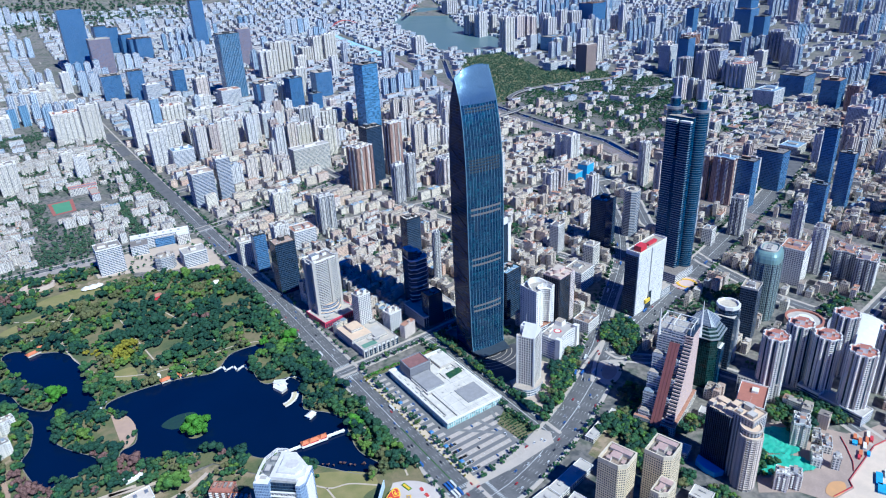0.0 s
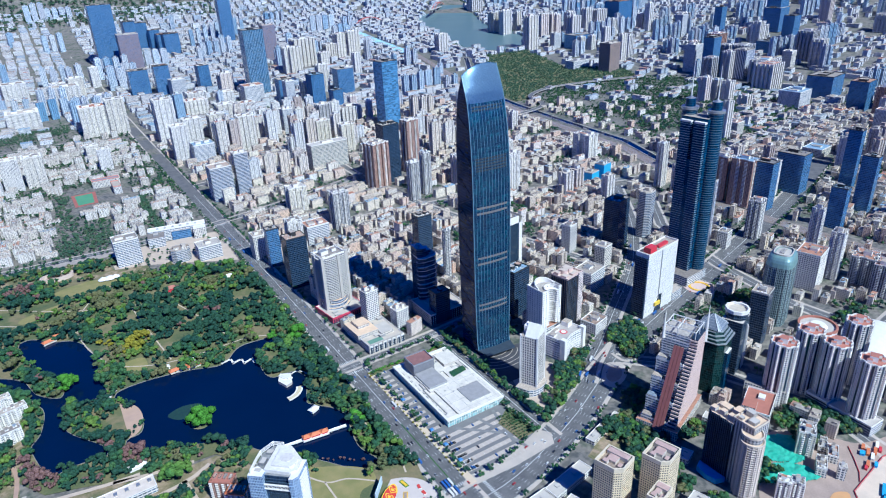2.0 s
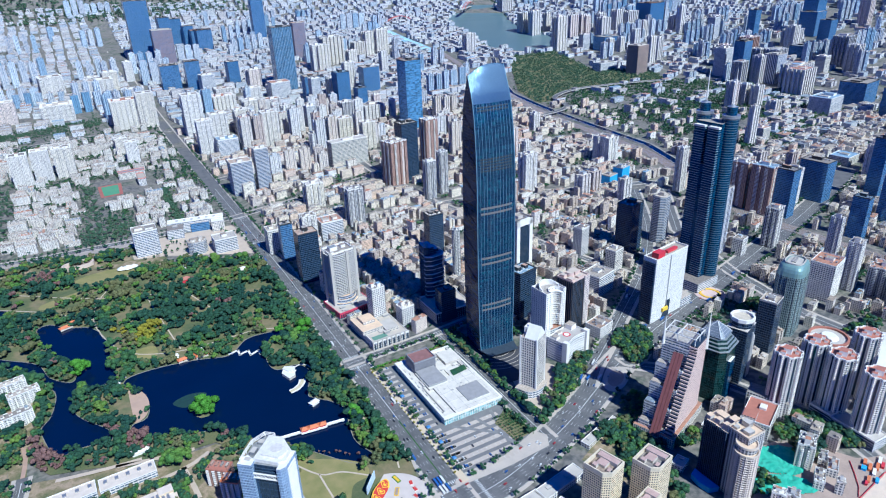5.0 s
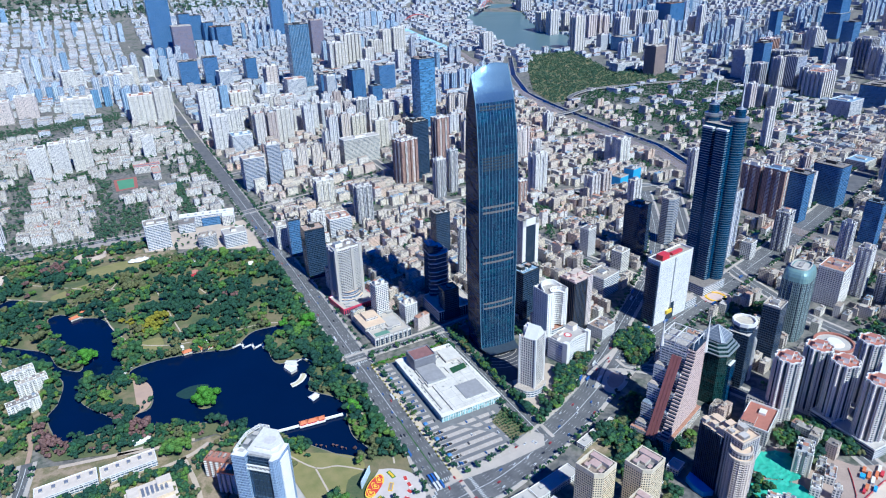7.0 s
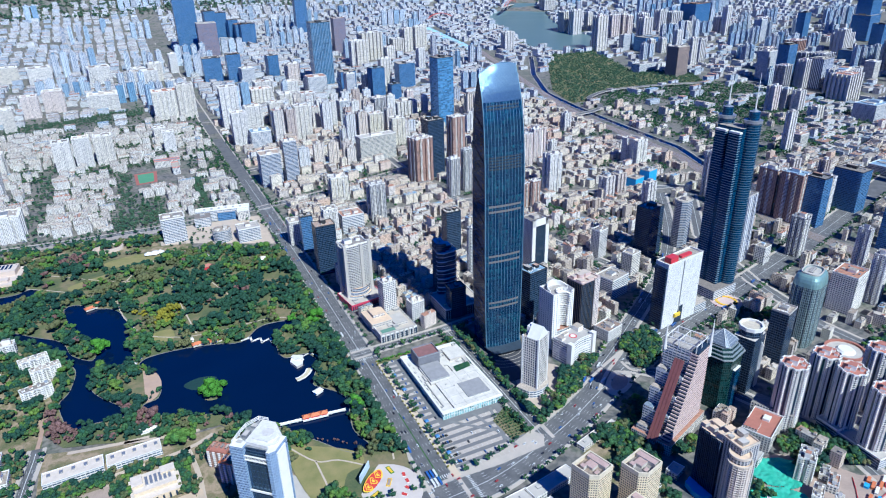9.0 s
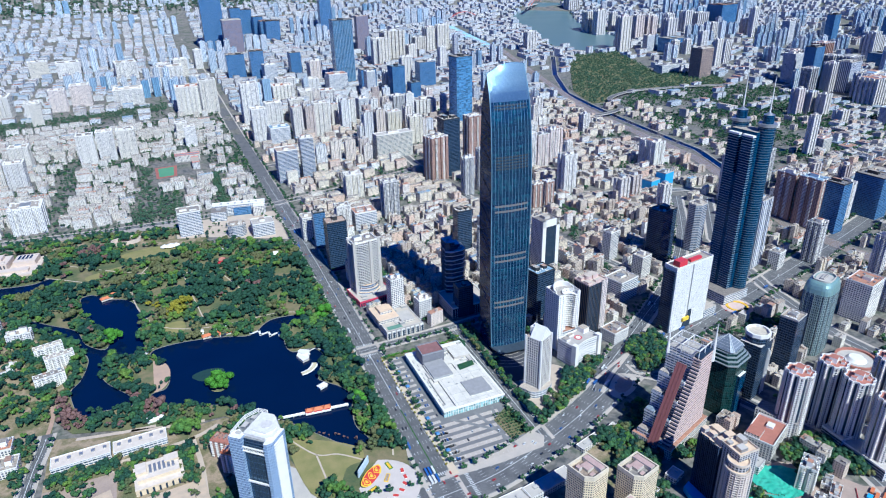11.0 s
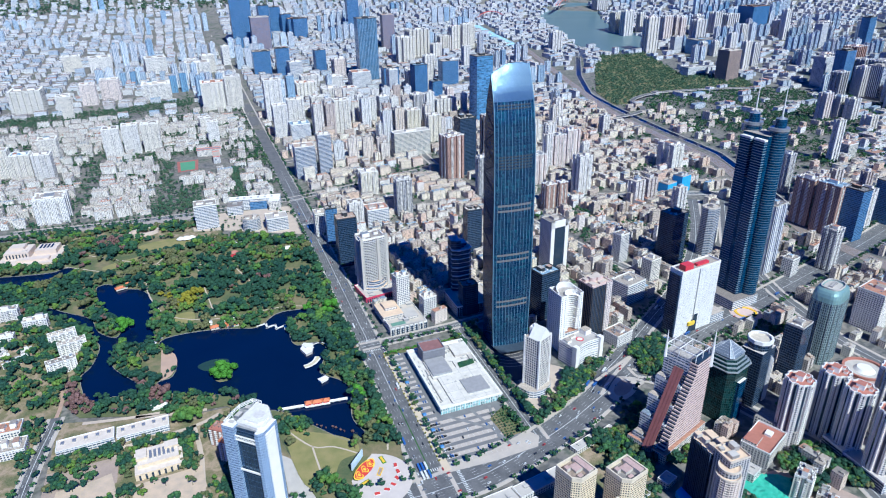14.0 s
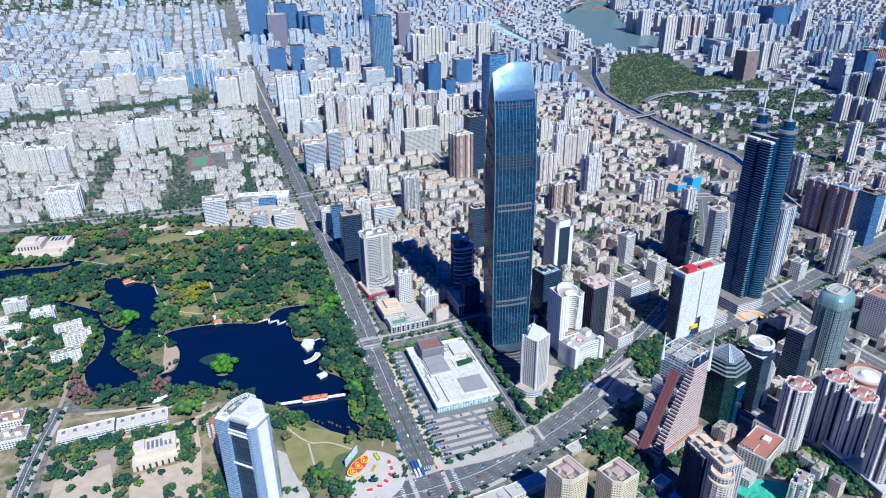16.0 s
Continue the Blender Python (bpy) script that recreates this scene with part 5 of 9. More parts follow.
def helipad_block():
    e = base("white_helipad_block", 289, -186, 0, 15, "white mid-rise block with a red mark on its roof", "office block")
    TAKEN.append((289, -186, 32))
    w, d, h = 54, 34, 34
    pts = [(-w / 2, -d / 2)] + [(-w / 2 + w * i / 8, -d / 2 + 5 * math.sin(math.pi * i / 8)) for i in range(1, 8)] + [(w / 2, -d / 2), (w / 2, d / 2), (-w / 2, d / 2)]
    m = Mesh()
    m.prism(pts, 0, h, 0, 1)
    part("body", m, [F["office"], plain("cream_roof", (0.46, 0.42, 0.38), (0.38, 0.35, 0.32), 0.2)], e)
    m = Mesh()
    for z in np.arange(3.4, h - 2, 4.0):
        m.prism([(x * 1.01, y * 1.02) for x, y in pts], z, z + 1.5, 0, 0, None, True)
    relief("floor_band", m, WHITE_PAINT, e)
    pieces("roof_room", [WHITE_PAINT, ROOF], e, [(19, 9, 12, 12, h, h + 8), (-20, 8, 8, 10, h, h + 4), (-6, 12, 10, 5, h, h + 3)])
    m = Mesh()
    rim(m, pts, h, h + 2.5, 1.0)
    part("parapet", m, WHITE_PAINT, e)
    for s in (-1, 1):
        m = Mesh()
        m.box(s * (w / 2 - 2), -d / 2 + 2, 7, 8, 0, h + 5, 0)
        part("corner_tower", m, WHITE_PAINT, e)
    m = Mesh()
    m.tube(0, 2, 6, h, h + 0.15, 0, None, 20)
    part("roof_mark", m, RED, e, "red round roof mark")
    m = Mesh()
    m.tube(0, 2, 4, h + 0.2, h + 0.3, 0, None, 20)
    part("mark_centre", m, WHITE_PAINT, e)


helipad_block()


def glass_stone_tower():
    """Dark blue glass tower with a tan stone corner of piers and a tan roof crowded with plant."""
    e = base("glass_stone_tower", 352, -118, 0, 12, "dark blue glass tower with a tan stone corner", "office tower")
    TAKEN.append((352, -118, 30))
    w, d, h = 40, 32, 86
    m = Mesh()
    m.box(0, 0, w, d, 0, h, 0, 1)
    part("body", m, [F["glass_dark"], SANDROOF], e)
    for x, y, a, b, t in ((14, -d / 2 - 0.6, 12, 2.4, h + 3), (w / 2 + 0.4, -8, 2.4, 14, h + 2), (w / 2 + 0.4, 12, 2.4, 6, h + 2)):
        m = Mesh()
        m.box(x, y, a, b, 0, t, 0, 1)
        part("stone_pier", m, [F["resi_pink"], PINKSTONE], e, "tan stone pier with small windows")
    m = Mesh()
    for i in range(9):
        m.box(-w / 2 + 1 + i * 3.2, -d / 2 - 0.3, 0.7, 0.8, 0, h, 0)
    for i in range(9):
        m.box(-w / 2 - 0.3, -d / 2 + 1.5 + i * 3.6, 0.8, 0.7, 0, h, 0)
    relief("mullion", m, plain("bronze_mullion", (0.14, 0.12, 0.11), None, 0.4, 0.5, 0.3), e)
    m = Mesh()
    rim(m, [(-w / 2, -d / 2), (w / 2, -d / 2), (w / 2, d / 2), (-w / 2, d / 2)], h, h + 2.4, 1.0)
    part("parapet", m, PINKSTONE, e)
    m = Mesh()
    m.tube(-2, 4, 6, h, h + 7, 0, 1, 20)
    part("plant_drum", m, [PINKSTONE, SANDROOF], e)
    pieces("plant_room", [PINKSTONE, SANDROOF], e, [(10, 6, 12, 14, h, h + 6), (-13, -6, 8, 10, h, h + 3.5), (6, -9, 14, 6, h, h + 3), (-12, 9, 7, 7, h, h + 4.5)])


SANDROOF = plain("sandy_flat_roof", (0.60, 0.50, 0.40), (0.48, 0.40, 0.33), 0.15)
glass_stone_tower()


CREAMROOF = plain("stained_cream_roof", (0.72, 0.67, 0.58), (0.56, 0.52, 0.45), 0.12, 0.75, 0.0, 0.7)


def theatre():
    e = base("theatre", 95, -158, 0, 0, "broad low theatre with a white roof and grey stage tower", "theatre")
    TAKEN.append((95, -158, 86))
    m = Mesh()
    m.box(0, 0, 88, 146, 0, 10, 0, 1)
    part("hall", m, [facade("aqua_glass_wall", [(0.58, 0.66, 0.63), (0.58, 0.66, 0.63)], (0.20, 0.36, 0.36), 5.0, 3.0, 0.85, 0.8, gloss=0.15), CREAMROOF], e)
    m = Mesh()
    rim(m, [(-45, -74), (45, -74), (45, 74), (-45, 74)], 9.5, 11.8, 5.0)
    part("roof_edge", m, WHITE_PAINT, e, "thick white roof edge")
    pieces("roof_step", [CONCRETE, CREAMROOF], e, [(8, -34, 68, 76, 10, 12.6), (-16, 12, 32, 44, 10, 13), (20, 12, 22, 20, 10, 12), (30, 46, 26, 30, 10, 14)], "stepped white upper roof")
    m = Mesh()
    m.box(-14, 50, 34, 28, 10, 27, 0, 1)
    part("stage_tower", m, [plain("grey_stage_wall", (0.20, 0.20, 0.22), (0.15, 0.15, 0.17), 0.3), plain("brown_stage_roof", (0.28, 0.14, 0.13), None, 0.2)], e, "dark grey stage tower with a brown roof")
    m = Mesh()
    rim(m, [(-31, 36), (3, 36), (3, 64), (-31, 64)], 27, 29, 1.2)
    part("stage_parapet", m, METAL, e)
    pieces("grey_roof", [METAL, plain("grey_sheet_roof", (0.34, 0.33, 0.33), (0.27, 0.26, 0.26), 0.15)], e, [(-16, 14, 29, 40, 12.6, 16), (17, -44, 33, 32, 12.4, 14.0)])
    pieces("roof_unit", [METAL, CONCRETE], e, [(px, py, pw, pd, 10, 12.4) for px, py, pw, pd in ((12, 60, 14, 8), (38, 22, 5, 18), (-34, 8, 3, 14), (-37, -30, 1.2, 60), (36, -64, 7, 7), (38, -8, 5, 6), (40, 62, 4, 16))])
    m = Mesh()
    for i in range(24):
        m.box(-42 + i * 3.65, -73.2, 0.6, 0.8, 0, 10, 0)
    relief("colonnade", m, WHITE_PAINT, e)


theatre()
seam = Mesh()
for i in range(5):
    seam.box(-22 + i * 15, -34, 0.35, 75, 12.6, 12.78)
for i in range(4):
    seam.box(8, -66 + i * 19, 67, 0.35, 12.6, 12.78)
hall = next(o for o in bpy.data.objects if o.name == "theatre")
relief("roof_seam", seam, plain("grey_roof_seam", (0.52, 0.50, 0.47), None, 0.3), hall)
pieces("roof_hatch", [METAL, CONCRETE], hall, [(-14 + 9 * i, -20 - 7 * (i % 3), 2.2, 1.6, 12.6, 13.5) for i in range(6)])
rh = random.Random(9)
pieces("roof_duct", [METAL, CONCRETE], hall, [(-39 + rh.uniform(-2, 2), -60 + 11 * i, rh.uniform(1, 3), rh.uniform(2, 7), 10, 10 + rh.uniform(0.7, 1.6)) for i in range(11)] + [(rh.uniform(6, 40), rh.uniform(20, 68), rh.uniform(1.5, 5), rh.uniform(1.5, 5), 10, 10 + rh.uniform(1, 2.6)) for i in range(14)] + [(17 - 15 + 5 * i, -27.2, 2.6, 1.4, 12.6, 14.2) for i in range(7)])


def green_pyramid_tower():
    e = base("green_pyramid_tower", 396, -355, 0, 18, "dark green glass tower with a stepped pyramid top", "office tower")
    e.scale = (1.22, 1.22, 1.0)
    TAKEN.append((396, -355, 34))
    def octo(s, c):
        return [(-s + c, -s), (s - c, -s), (s, -s + c), (s, s - c), (s - c, s), (-s + c, s), (-s, s - c), (-s, -s + c)]
    m = Mesh()
    m.prism(octo(19, 6), 0, 78, 0, 1)
    part("body", m, [GREENDARK, ROOF], e)
    for i in range(4):
        m = Mesh()
        m.prism(octo(21 - i * 2.2, 7), 78 + i * 4, 79 + i * 4, 0, 0, None, True)
        m.prism(octo(19.4 - i * 2.2, 7), 79 + i * 4, 82 + i * 4, 1, 1)
        part("crown_step", m, [plain("silver_cornice", (0.55, 0.58, 0.60), None, 0.3, 0.35, 0.5), GREENDARK], e)
    m = Mesh()
    m.prism(octo(13.5, 3), 93, 108, 0, 0, octo(0.5, 0.1))
    part("pyramid_roof", m, plain("lead_grey_roof", (0.24, 0.27, 0.31), (0.18, 0.21, 0.25), 0.8, 0.45, 0.3), e, "lead-grey pyramid roof")
    m = Mesh()
    for (x0, y0), (x1, y1) in zip(octo(13.7, 3), octo(0.6, 0.1)):
        m.beam((x0, y0, 93.2), (x1, y1, 108.4), 0.5)
    for k in range(1, 6):
        ring = [(x, y, 93.3 + 2.5 * k) for x, y in octo(13.7 - 2.2 * k, 3 - 0.48 * k)]
        for p, q in zip(ring, ring[1:] + ring[:1]):
            m.beam(p, q, 0.25)
    relief("roof_rib", m, plain("pale_roof_rib", (0.60, 0.62, 0.63), None, 0.3, 0.5), e, "pale ribs over the pyramid")
    m = Mesh()
    m.box(0, -20.5, 14, 3, 0, 60, 0, 1)
    part("bay", m, [TEALGLASS, WHITE_PAINT], e)


green_pyramid_tower()


def ring_top_tower():
    e = base("ring_top_tower", 452, -352, 0, 18, "dark blue glass tower with white fins and pale top ring", "office tower")
    TAKEN.append((452, -352, 28))
    m = Mesh()
    m.box(0, 0, 34, 28, 0, 84, 0, 1)
    part("body", m, [F["glass_dark"], ROOF], e)
    m = Mesh()
    m.tube(0, 0, 15, 84, 95, 0, 1, 10)
    part("drum", m, [F["glass_dark"], plain("cream_deck", (0.62, 0.54, 0.42), None, 0.2)], e)
    m = Mesh()
    n = 10
    rim(m, [(16 * math.cos(2 * math.pi * i / n), 16 * math.sin(2 * math.pi * i / n)) for i in range(n)], 93, 98, 2.5)
    part("ring", m, WHITE_PAINT, e, "pale octagonal ring")
    m = Mesh()
    for px in (8, 12, 16):
        m.box(px, -14.6, 1.4, 1.6, 0, 80 - px, 0)
    relief("fin", m, WHITE_PAINT, e)


ring_top_tower()


def dome_tower():
    e = base("rounded_green_tower", 622, -308, 0, 20, "grey-green tower with rounded shoulders and a round roof opening", "office tower")
    e.scale = (1.06, 1.06, 1.14)
    TAKEN.append((622, -308, 34))
    def oval(k, w=26, d=19):
        return [(k * w * math.copysign(abs(math.cos(a)) ** 0.6, math.cos(a)), k * d * math.copysign(abs(math.sin(a)) ** 0.6, math.sin(a))) for a in [2 * math.pi * i / 28 for i in range(28)]]
    m = Mesh()
    m.prism(oval(1), 0, 88, 0, 0)
    part("body", m, [PALEGREEN], e)
    m = Mesh()
    ks = [(88, 1.0), (94, 0.97), (98, 0.92), (101, 0.84), (103, 0.72)]
    for (z0, a), (z1, b) in zip(ks, ks[1:]):
        m.prism(oval(a), z0, z1, 0, 0, oval(b))
    part("shoulder", m, plain("pale_green_metal", (0.25, 0.38, 0.36), (0.20, 0.31, 0.30), 0.2, 0.4, 0.3), e, "pale green rounded shoulder")
    m = Mesh()
    rim(m, oval(0.66), 102, 105, 1.4)
    m.prism(oval(0.5), 103, 103.4, 0, 0)
    for i in range(5):
        m.box(-8 + i * 4, 0, 2.5, 5, 103, 105.5, 0)
    part("roof_ring", m, CONCRETE, e)
    m = Mesh()
    for x, y in oval(1.008)[::2]:
        m.box(x, y, 1.0, 1.0, 0, 88, 0)
    relief("rib", m, plain("green_grey_rib", (0.26, 0.31, 0.31), None, 0.3), e)


dome_tower()


def flats_tower():
    """Residential tower with many bays and brick-red roof terraces."""
    e = base("residential_tower", 0, 0, 0, 0, "white residential tower with dark window bays and red-brown roof terraces", "building", "residential towers with red-brown roofs")
    h = 92
    poly = []
    for k in range(16):
        a0, a1 = radians(k * 22.5 - 8.2), radians(k * 22.5 + 8.2)
        r0 = 16.6 if k % 2 else 14.6
        poly += [(r0 * math.cos(a0), r0 * math.sin(a0)), (r0 * math.cos(a1), r0 * math.sin(a1))]
    m = Mesh()
    m.prism(poly, 0, h, 0, 1)
    part("body", m, [facade("pink_white_wall", [(0.86, 0.75, 0.66), (0.86, 0.75, 0.66)], (0.07, 0.08, 0.12), 3.0, 2.4, 0.55, 0.55), BRICKRED], e)
    m = Mesh()
    rim(m, poly, h, h + 2.0, 1.0)
    part("parapet", m, WHITE_PAINT, e)
    for px, py, w, d, t in ((0, 1, 11, 9, 7), (-8, 5, 5, 6, 4), (8, -4, 6, 6, 4), (2, -9, 5, 4, 3)):
        m = Mesh()
        m.box(px, py, w, d, h, h + t, 0, 1)
        part("stair_head", m, [WHITE_PAINT, BRICKRED], e)
    m = Mesh()
    for k in range(0, 32, 2):
        (ax, ay), (bx, by) = poly[k], poly[(k + 1) % 32]
        for z in np.arange(3, h - 2, 3.0):
            if (k // 2) % 2:
                m.beam((ax * 1.02, ay * 1.02, z), (bx * 1.02, by * 1.02, z), 0.7)
    relief("balcony", m, WHITE_PAINT, e)
    m = Mesh()
    for k in range(32):
        m.box(poly[k][0] * 1.01, poly[k][1] * 1.01, 0.7, 0.7, 0, h + 1.5)
    relief("white_rib", m, WHITE_PAINT, e)
    m = Mesh()
    for k in range(16):
        a, r0 = radians(k * 22.5), (16.6 if k % 2 else 14.6) * math.cos(radians(8.2))
        m.box(r0 * math.cos(a), r0 * math.sin(a), 0.5, 1.3 if k % 2 else 2.6, 3, h - 1, 0, None, k * 22.5)
    relief("window_bay", m, GLASS, e, "dark recessed window bays running up the walls")
    return e


first = flats_tower()
first.matrix_basis = pose(432, -435, 0, 0, 0, 24)
TAKEN.append((432, -435, 24))
for x, y, r in ((486, -438, 24), (483, -474, 24), (480, -519, 24), (560, -520, 24), (556, -462, 24)):
    copy_thing(first, pose(x, y, 0, 0, 0, r))
    TAKEN.append((x, y, 24))


def courtyard_block(x, y, w, d, h, rot):
    """Cream block with an open well in its roof."""
    e = base("cream_office_block", x, y, 0, rot, "cream concrete block with a window grid and sunken roof", "office block", "cream blocks by the boulevard")
    TAKEN.append((x, y, 26))
    m = Mesh()
    c = 7
    poly = [(-w / 2 + c, -d / 2), (w / 2, -d / 2), (w / 2, d / 2), (-w / 2, d / 2), (-w / 2, -d / 2 + c)]
    m.prism(poly, 0, h, 0, 1)
    part("body", m, [CREAMGRID, ROOF], e)
    m = Mesh()
    rim(m, poly, h, h + 5, 2.2)
    part("parapet", m, plain("cream_parapet", (0.72, 0.62, 0.46), None, 0.2), e)
    m = Mesh()
    m.box(2, 2, w * 0.4, d * 0.35, h, h + 3.5, 0, 1)
    m.box(-w * 0.25, d * 0.2, 5, 5, h, h + 4.5, 0, 1)
    m.box(w * 0.3, 0, 7, d * 0.8, h, h + 5.2, 0, 1)
    m.box(-w * 0.1, -d * 0.28, 6, 4, h, h + 2.2, 0, 1)
    part("plant_room", m, [CONCRETE, plain("pink_roof", (0.55, 0.38, 0.33), None, 0.2)], e)
    return e


courtyard_block(122, -446, 30, 30, 68, 15)
courtyard_block(168, -468, 32, 28, 70, 15)
courtyard_block(140, -492, 26, 16, 50, 15)


WINGDARK = facade("dark_wing_wall", [(0.02, 0.035, 0.07), (0.02, 0.035, 0.07)], (0.006, 0.012, 0.03), 3.1, 6.0, 0.94, 0.75, gloss=0.2, lit=0.4, spec=0.12)
SAND = plain("sand_roof", (0.76, 0.56, 0.37), (0.62, 0.46, 0.32), 0.15)


def round_front_tower():
    e = base("round_front_tower", 262, -500, 0, 0, "beige tower with rounded balconies, stepped terraces and a dark glass wing", "building")
    for y in (-510, -490, -465):
        TAKEN.append((266, y, 24))
    sand = plain("sand_crown", (0.66, 0.56, 0.45), None, 0.2)
    m = Mesh()
    m.tube(-1, -10, 12, 0, 72, 0, 1, 20)
    m.tube(1, -8, 11, 72, 79, 0, 1, 20)
    part("round_front", m, [F["resi_grey"], SAND], e)
    m = Mesh()
    m.box(11, 2, 26, 26, 0, 86, 0, 1)
    part("main_block", m, [F["resi_grey"], SAND], e)
    m = Mesh()
    for z in np.arange(3, 71, 3.0):
        m.tube(-1, -10, 12.9, z, z + 0.9, 0, None, 20)
    for a in range(0, 360, 24):
        m.box(-1 + 12.6 * math.cos(radians(a)), -10 + 12.6 * math.sin(radians(a)), 0.8, 0.8, 0, 73, 0)
    relief("round_balcony", m, plain("pinkish_balcony", (0.66, 0.56, 0.48), (0.55, 0.46, 0.40), 0.3), e)
    m = Mesh()
    wing = [(-4, 12), (-5, 19), (-3, 20), (-5, 28), (-3, 29), (-5, 38), (-1, 45), (20, 45), (22, 40), (22, 12)]
    m.prism(wing, 0, 80, 0, 1)
    part("dark_wing", m, [WINGDARK, SAND], e)
    m = Mesh()
    for z in np.arange(3, 80, 3.1):
        m.prism([(x + (0.4 if x > 10 else -0.4), y + (0.4 if y > 30 else 0)) for x, y in wing], z, z + 0.3, 0, 0, None, True)
    for k in range(13):
        m.box(-5.1, 13 + k * 2.4, 1.4, 0.35, 0, 81, 0)
    relief("floor_line", m, plain("slate_blue_grid", (0.05, 0.075, 0.14), None, 0.4, 0.5), e, "slate-blue grid of ledges and posts")
    pieces("roof_turret", [plain("sand_turret", (0.50, 0.46, 0.42), None, 0.2), SAND], e, [(1, 40, 7, 6, 80, 85), (2, 29, 6, 6, 80, 86), (2, 19, 6, 6, 80, 86), (14, 34, 9, 12, 80, 84), (14, 18, 10, 10, 80, 88)])
    for cx, cy, cr, ch in ((-1, -10, 12.6, 73.5), (1, -8, 11.4, 80.5)):
        m = Mesh()
        rim(m, [(cx + cr * math.cos(radians(a)), cy + cr * math.sin(radians(a))) for a in range(0, 360, 18)], ch - 2.5, ch, 1.0)
        part("terrace_rail", m, sand, e)
    m = Mesh()
    rim(m, [(-2, -11), (24, -11), (24, 15), (-2, 15)], 85.6, 88, 0.9)
    part("parapet", m, sand, e)
    pieces("plant_room", [METAL, CONCRETE], e, [(8, -3, 9, 8, 86, 90), (17, 6, 7, 9, 86, 92), (4, 9, 5, 5, 86, 89)])
    m = Mesh()
    m.prism([(-5.5, 10), (-17, 14), (-19, 26), (-16, 40), (-5.5, 44)], 0, 7, 0, 0)
    part("entrance_canopy", m, blue_net, e, "low blue-roofed entrance hall")


round_front_tower()


def tiled_low_block():
    e = base("tiled_low_block", 388, -440, 0, 24, "white low-rise block with a red-brown terraced roof", "building")
    TAKEN.append((388, -440, 30))
    m = Mesh()
    m.box(0, 0, 52, 34, 0, 22, 0, 1)
    m.box(-14, 8, 18, 16, 22, 26, 0, 1)
    part("body", m, [F["white"], BRICKRED], e)
    m = Mesh()
    rim(m, [(-26, -17), (26, -17), (26, 17), (-26, 17)], 22, 24, 1.0)
    m.box(10, -2, 10, 8, 22, 25, 0)
    part("parapet", m, WHITE_PAINT, e)
    m = Mesh()
    m.box(40, -2, 24, 50, 0, 26, 0, 1)
    part("annex", m, [WHITEGRID, ROOF], e)


tiled_low_block()


def portal_tower():
    """Tower with pale blue banded piers, a wide mirror-glass centre, white fins on one side and a white many-sided roof."""
    e = base("portal_tower", -184, -312, 0, -42, "pale blue tower with a mirror-glass centre and white roof", "office tower")
    TAKEN.append((-184, -312, 40))
    h = 126
    m = Mesh()
    m.prism([(-25, -12), (15, -12), (19, -8), (19, 9), (1, 27), (-19, 27), (-26, 14)], 0, h - 4, 0, 1)
    part("core", m, [F["glass_dark"], ROOF], e)
    m = Mesh()
    m.box(0.5, -12.6, 26, 1.6, 0, h - 10, 0, 0)
    part("mirror_front", m, plain("mirror_glass", (0.10, 0.16, 0.24), (0.06, 0.11, 0.18), 0.05, 0.05, 0.75), e, "smooth dark mirror glass front")
    m = Mesh()
    for x in (-8, -3.5, 1, 5.5, 10):
        m.box(x, -13.6, 0.25, 0.5, 0, h - 10)
    for z in np.arange(7.8, h - 12, 7.8):
        m.box(0.5, -13.6, 26, 0.4, z, z + 0.3, 0, None, 0, True)
    relief("mullion", m, plain("dark_blue_mullion", (0.08, 0.12, 0.18), None, 0.4, 0.4, 0.5), e)
    band = plain("pale_blue_band", (0.36, 0.47, 0.60), None, 0.3, 0.4)
    for poly, top in (([(-27, -17), (-12.5, -17), (-12.5, -9), (-22, -4), (-27, -8)], h - 2), ([(13.5, -17), (17.5, -17), (21.5, -12), (21.5, 10), (17, 10), (13.5, -8)], h - 2)):
        m = Mesh()
        m.prism(poly, 0, top, 0, 1)
        pier = part("pier", m, [SLATEBLUE, WHITE_PAINT], e, "pale blue banded pier")
        cx, cy = sum(p[0] for p in poly) / len(poly), sum(p[1] for p in poly) / len(poly)
        q = Mesh()
        for z in np.arange(3, top - 2, 3.4):
            q.prism([(cx + (x - cx) * 1.03, cy + (y - cy) * 1.03) for x, y in poly], z, z + 0.8, 0, 0, None, True)
        relief("pier_band", q, band, pier)
    m = Mesh()
    for z in np.arange(3, h - 4, 3.4):
        m.prism([(21.2, -11), (23.4, -9), (23.4, 4), (21.2, 6)], z, z + 1.5, 0, 0, None, True)
    relief("side_fin", m, WHITE_PAINT, e, "white fins stacked on the side")
    for z, t in ((h - 18, 0.9), (h - 13, 0.9), (h - 58, 1.8)):
        m = Mesh()
        m.box(0.5, -15.4, 26, 1.6, z, z + t, 0, None, 0, True)
        part("crossbeam", m, WHITE_PAINT, e)
    for i in range(6):
        x = -12.5 + i * 4.33
        for a, b in (((x, -15.4, h - 17.4), (x + 2.16, -15.4, h - 12.6)), ((x + 2.16, -15.4, h - 12.6), (x + 4.33, -15.4, h - 17.4))):
            m = Mesh()
            m.beam(a, b, 0.6)
            part("truss_brace", m, WHITE_PAINT, e)
    m = Mesh()
    m.prism([(-14, -9), (12, -10), (18, -5), (18, 8), (1, 25), (-14, 25)], h - 6, h - 0.5, 0, 0)
    m.prism([(-8, -4), (10, -5), (14, 0), (14, 7), (0, 20), (-8, 20)], h - 0.5, h + 1.5, 0, 0)
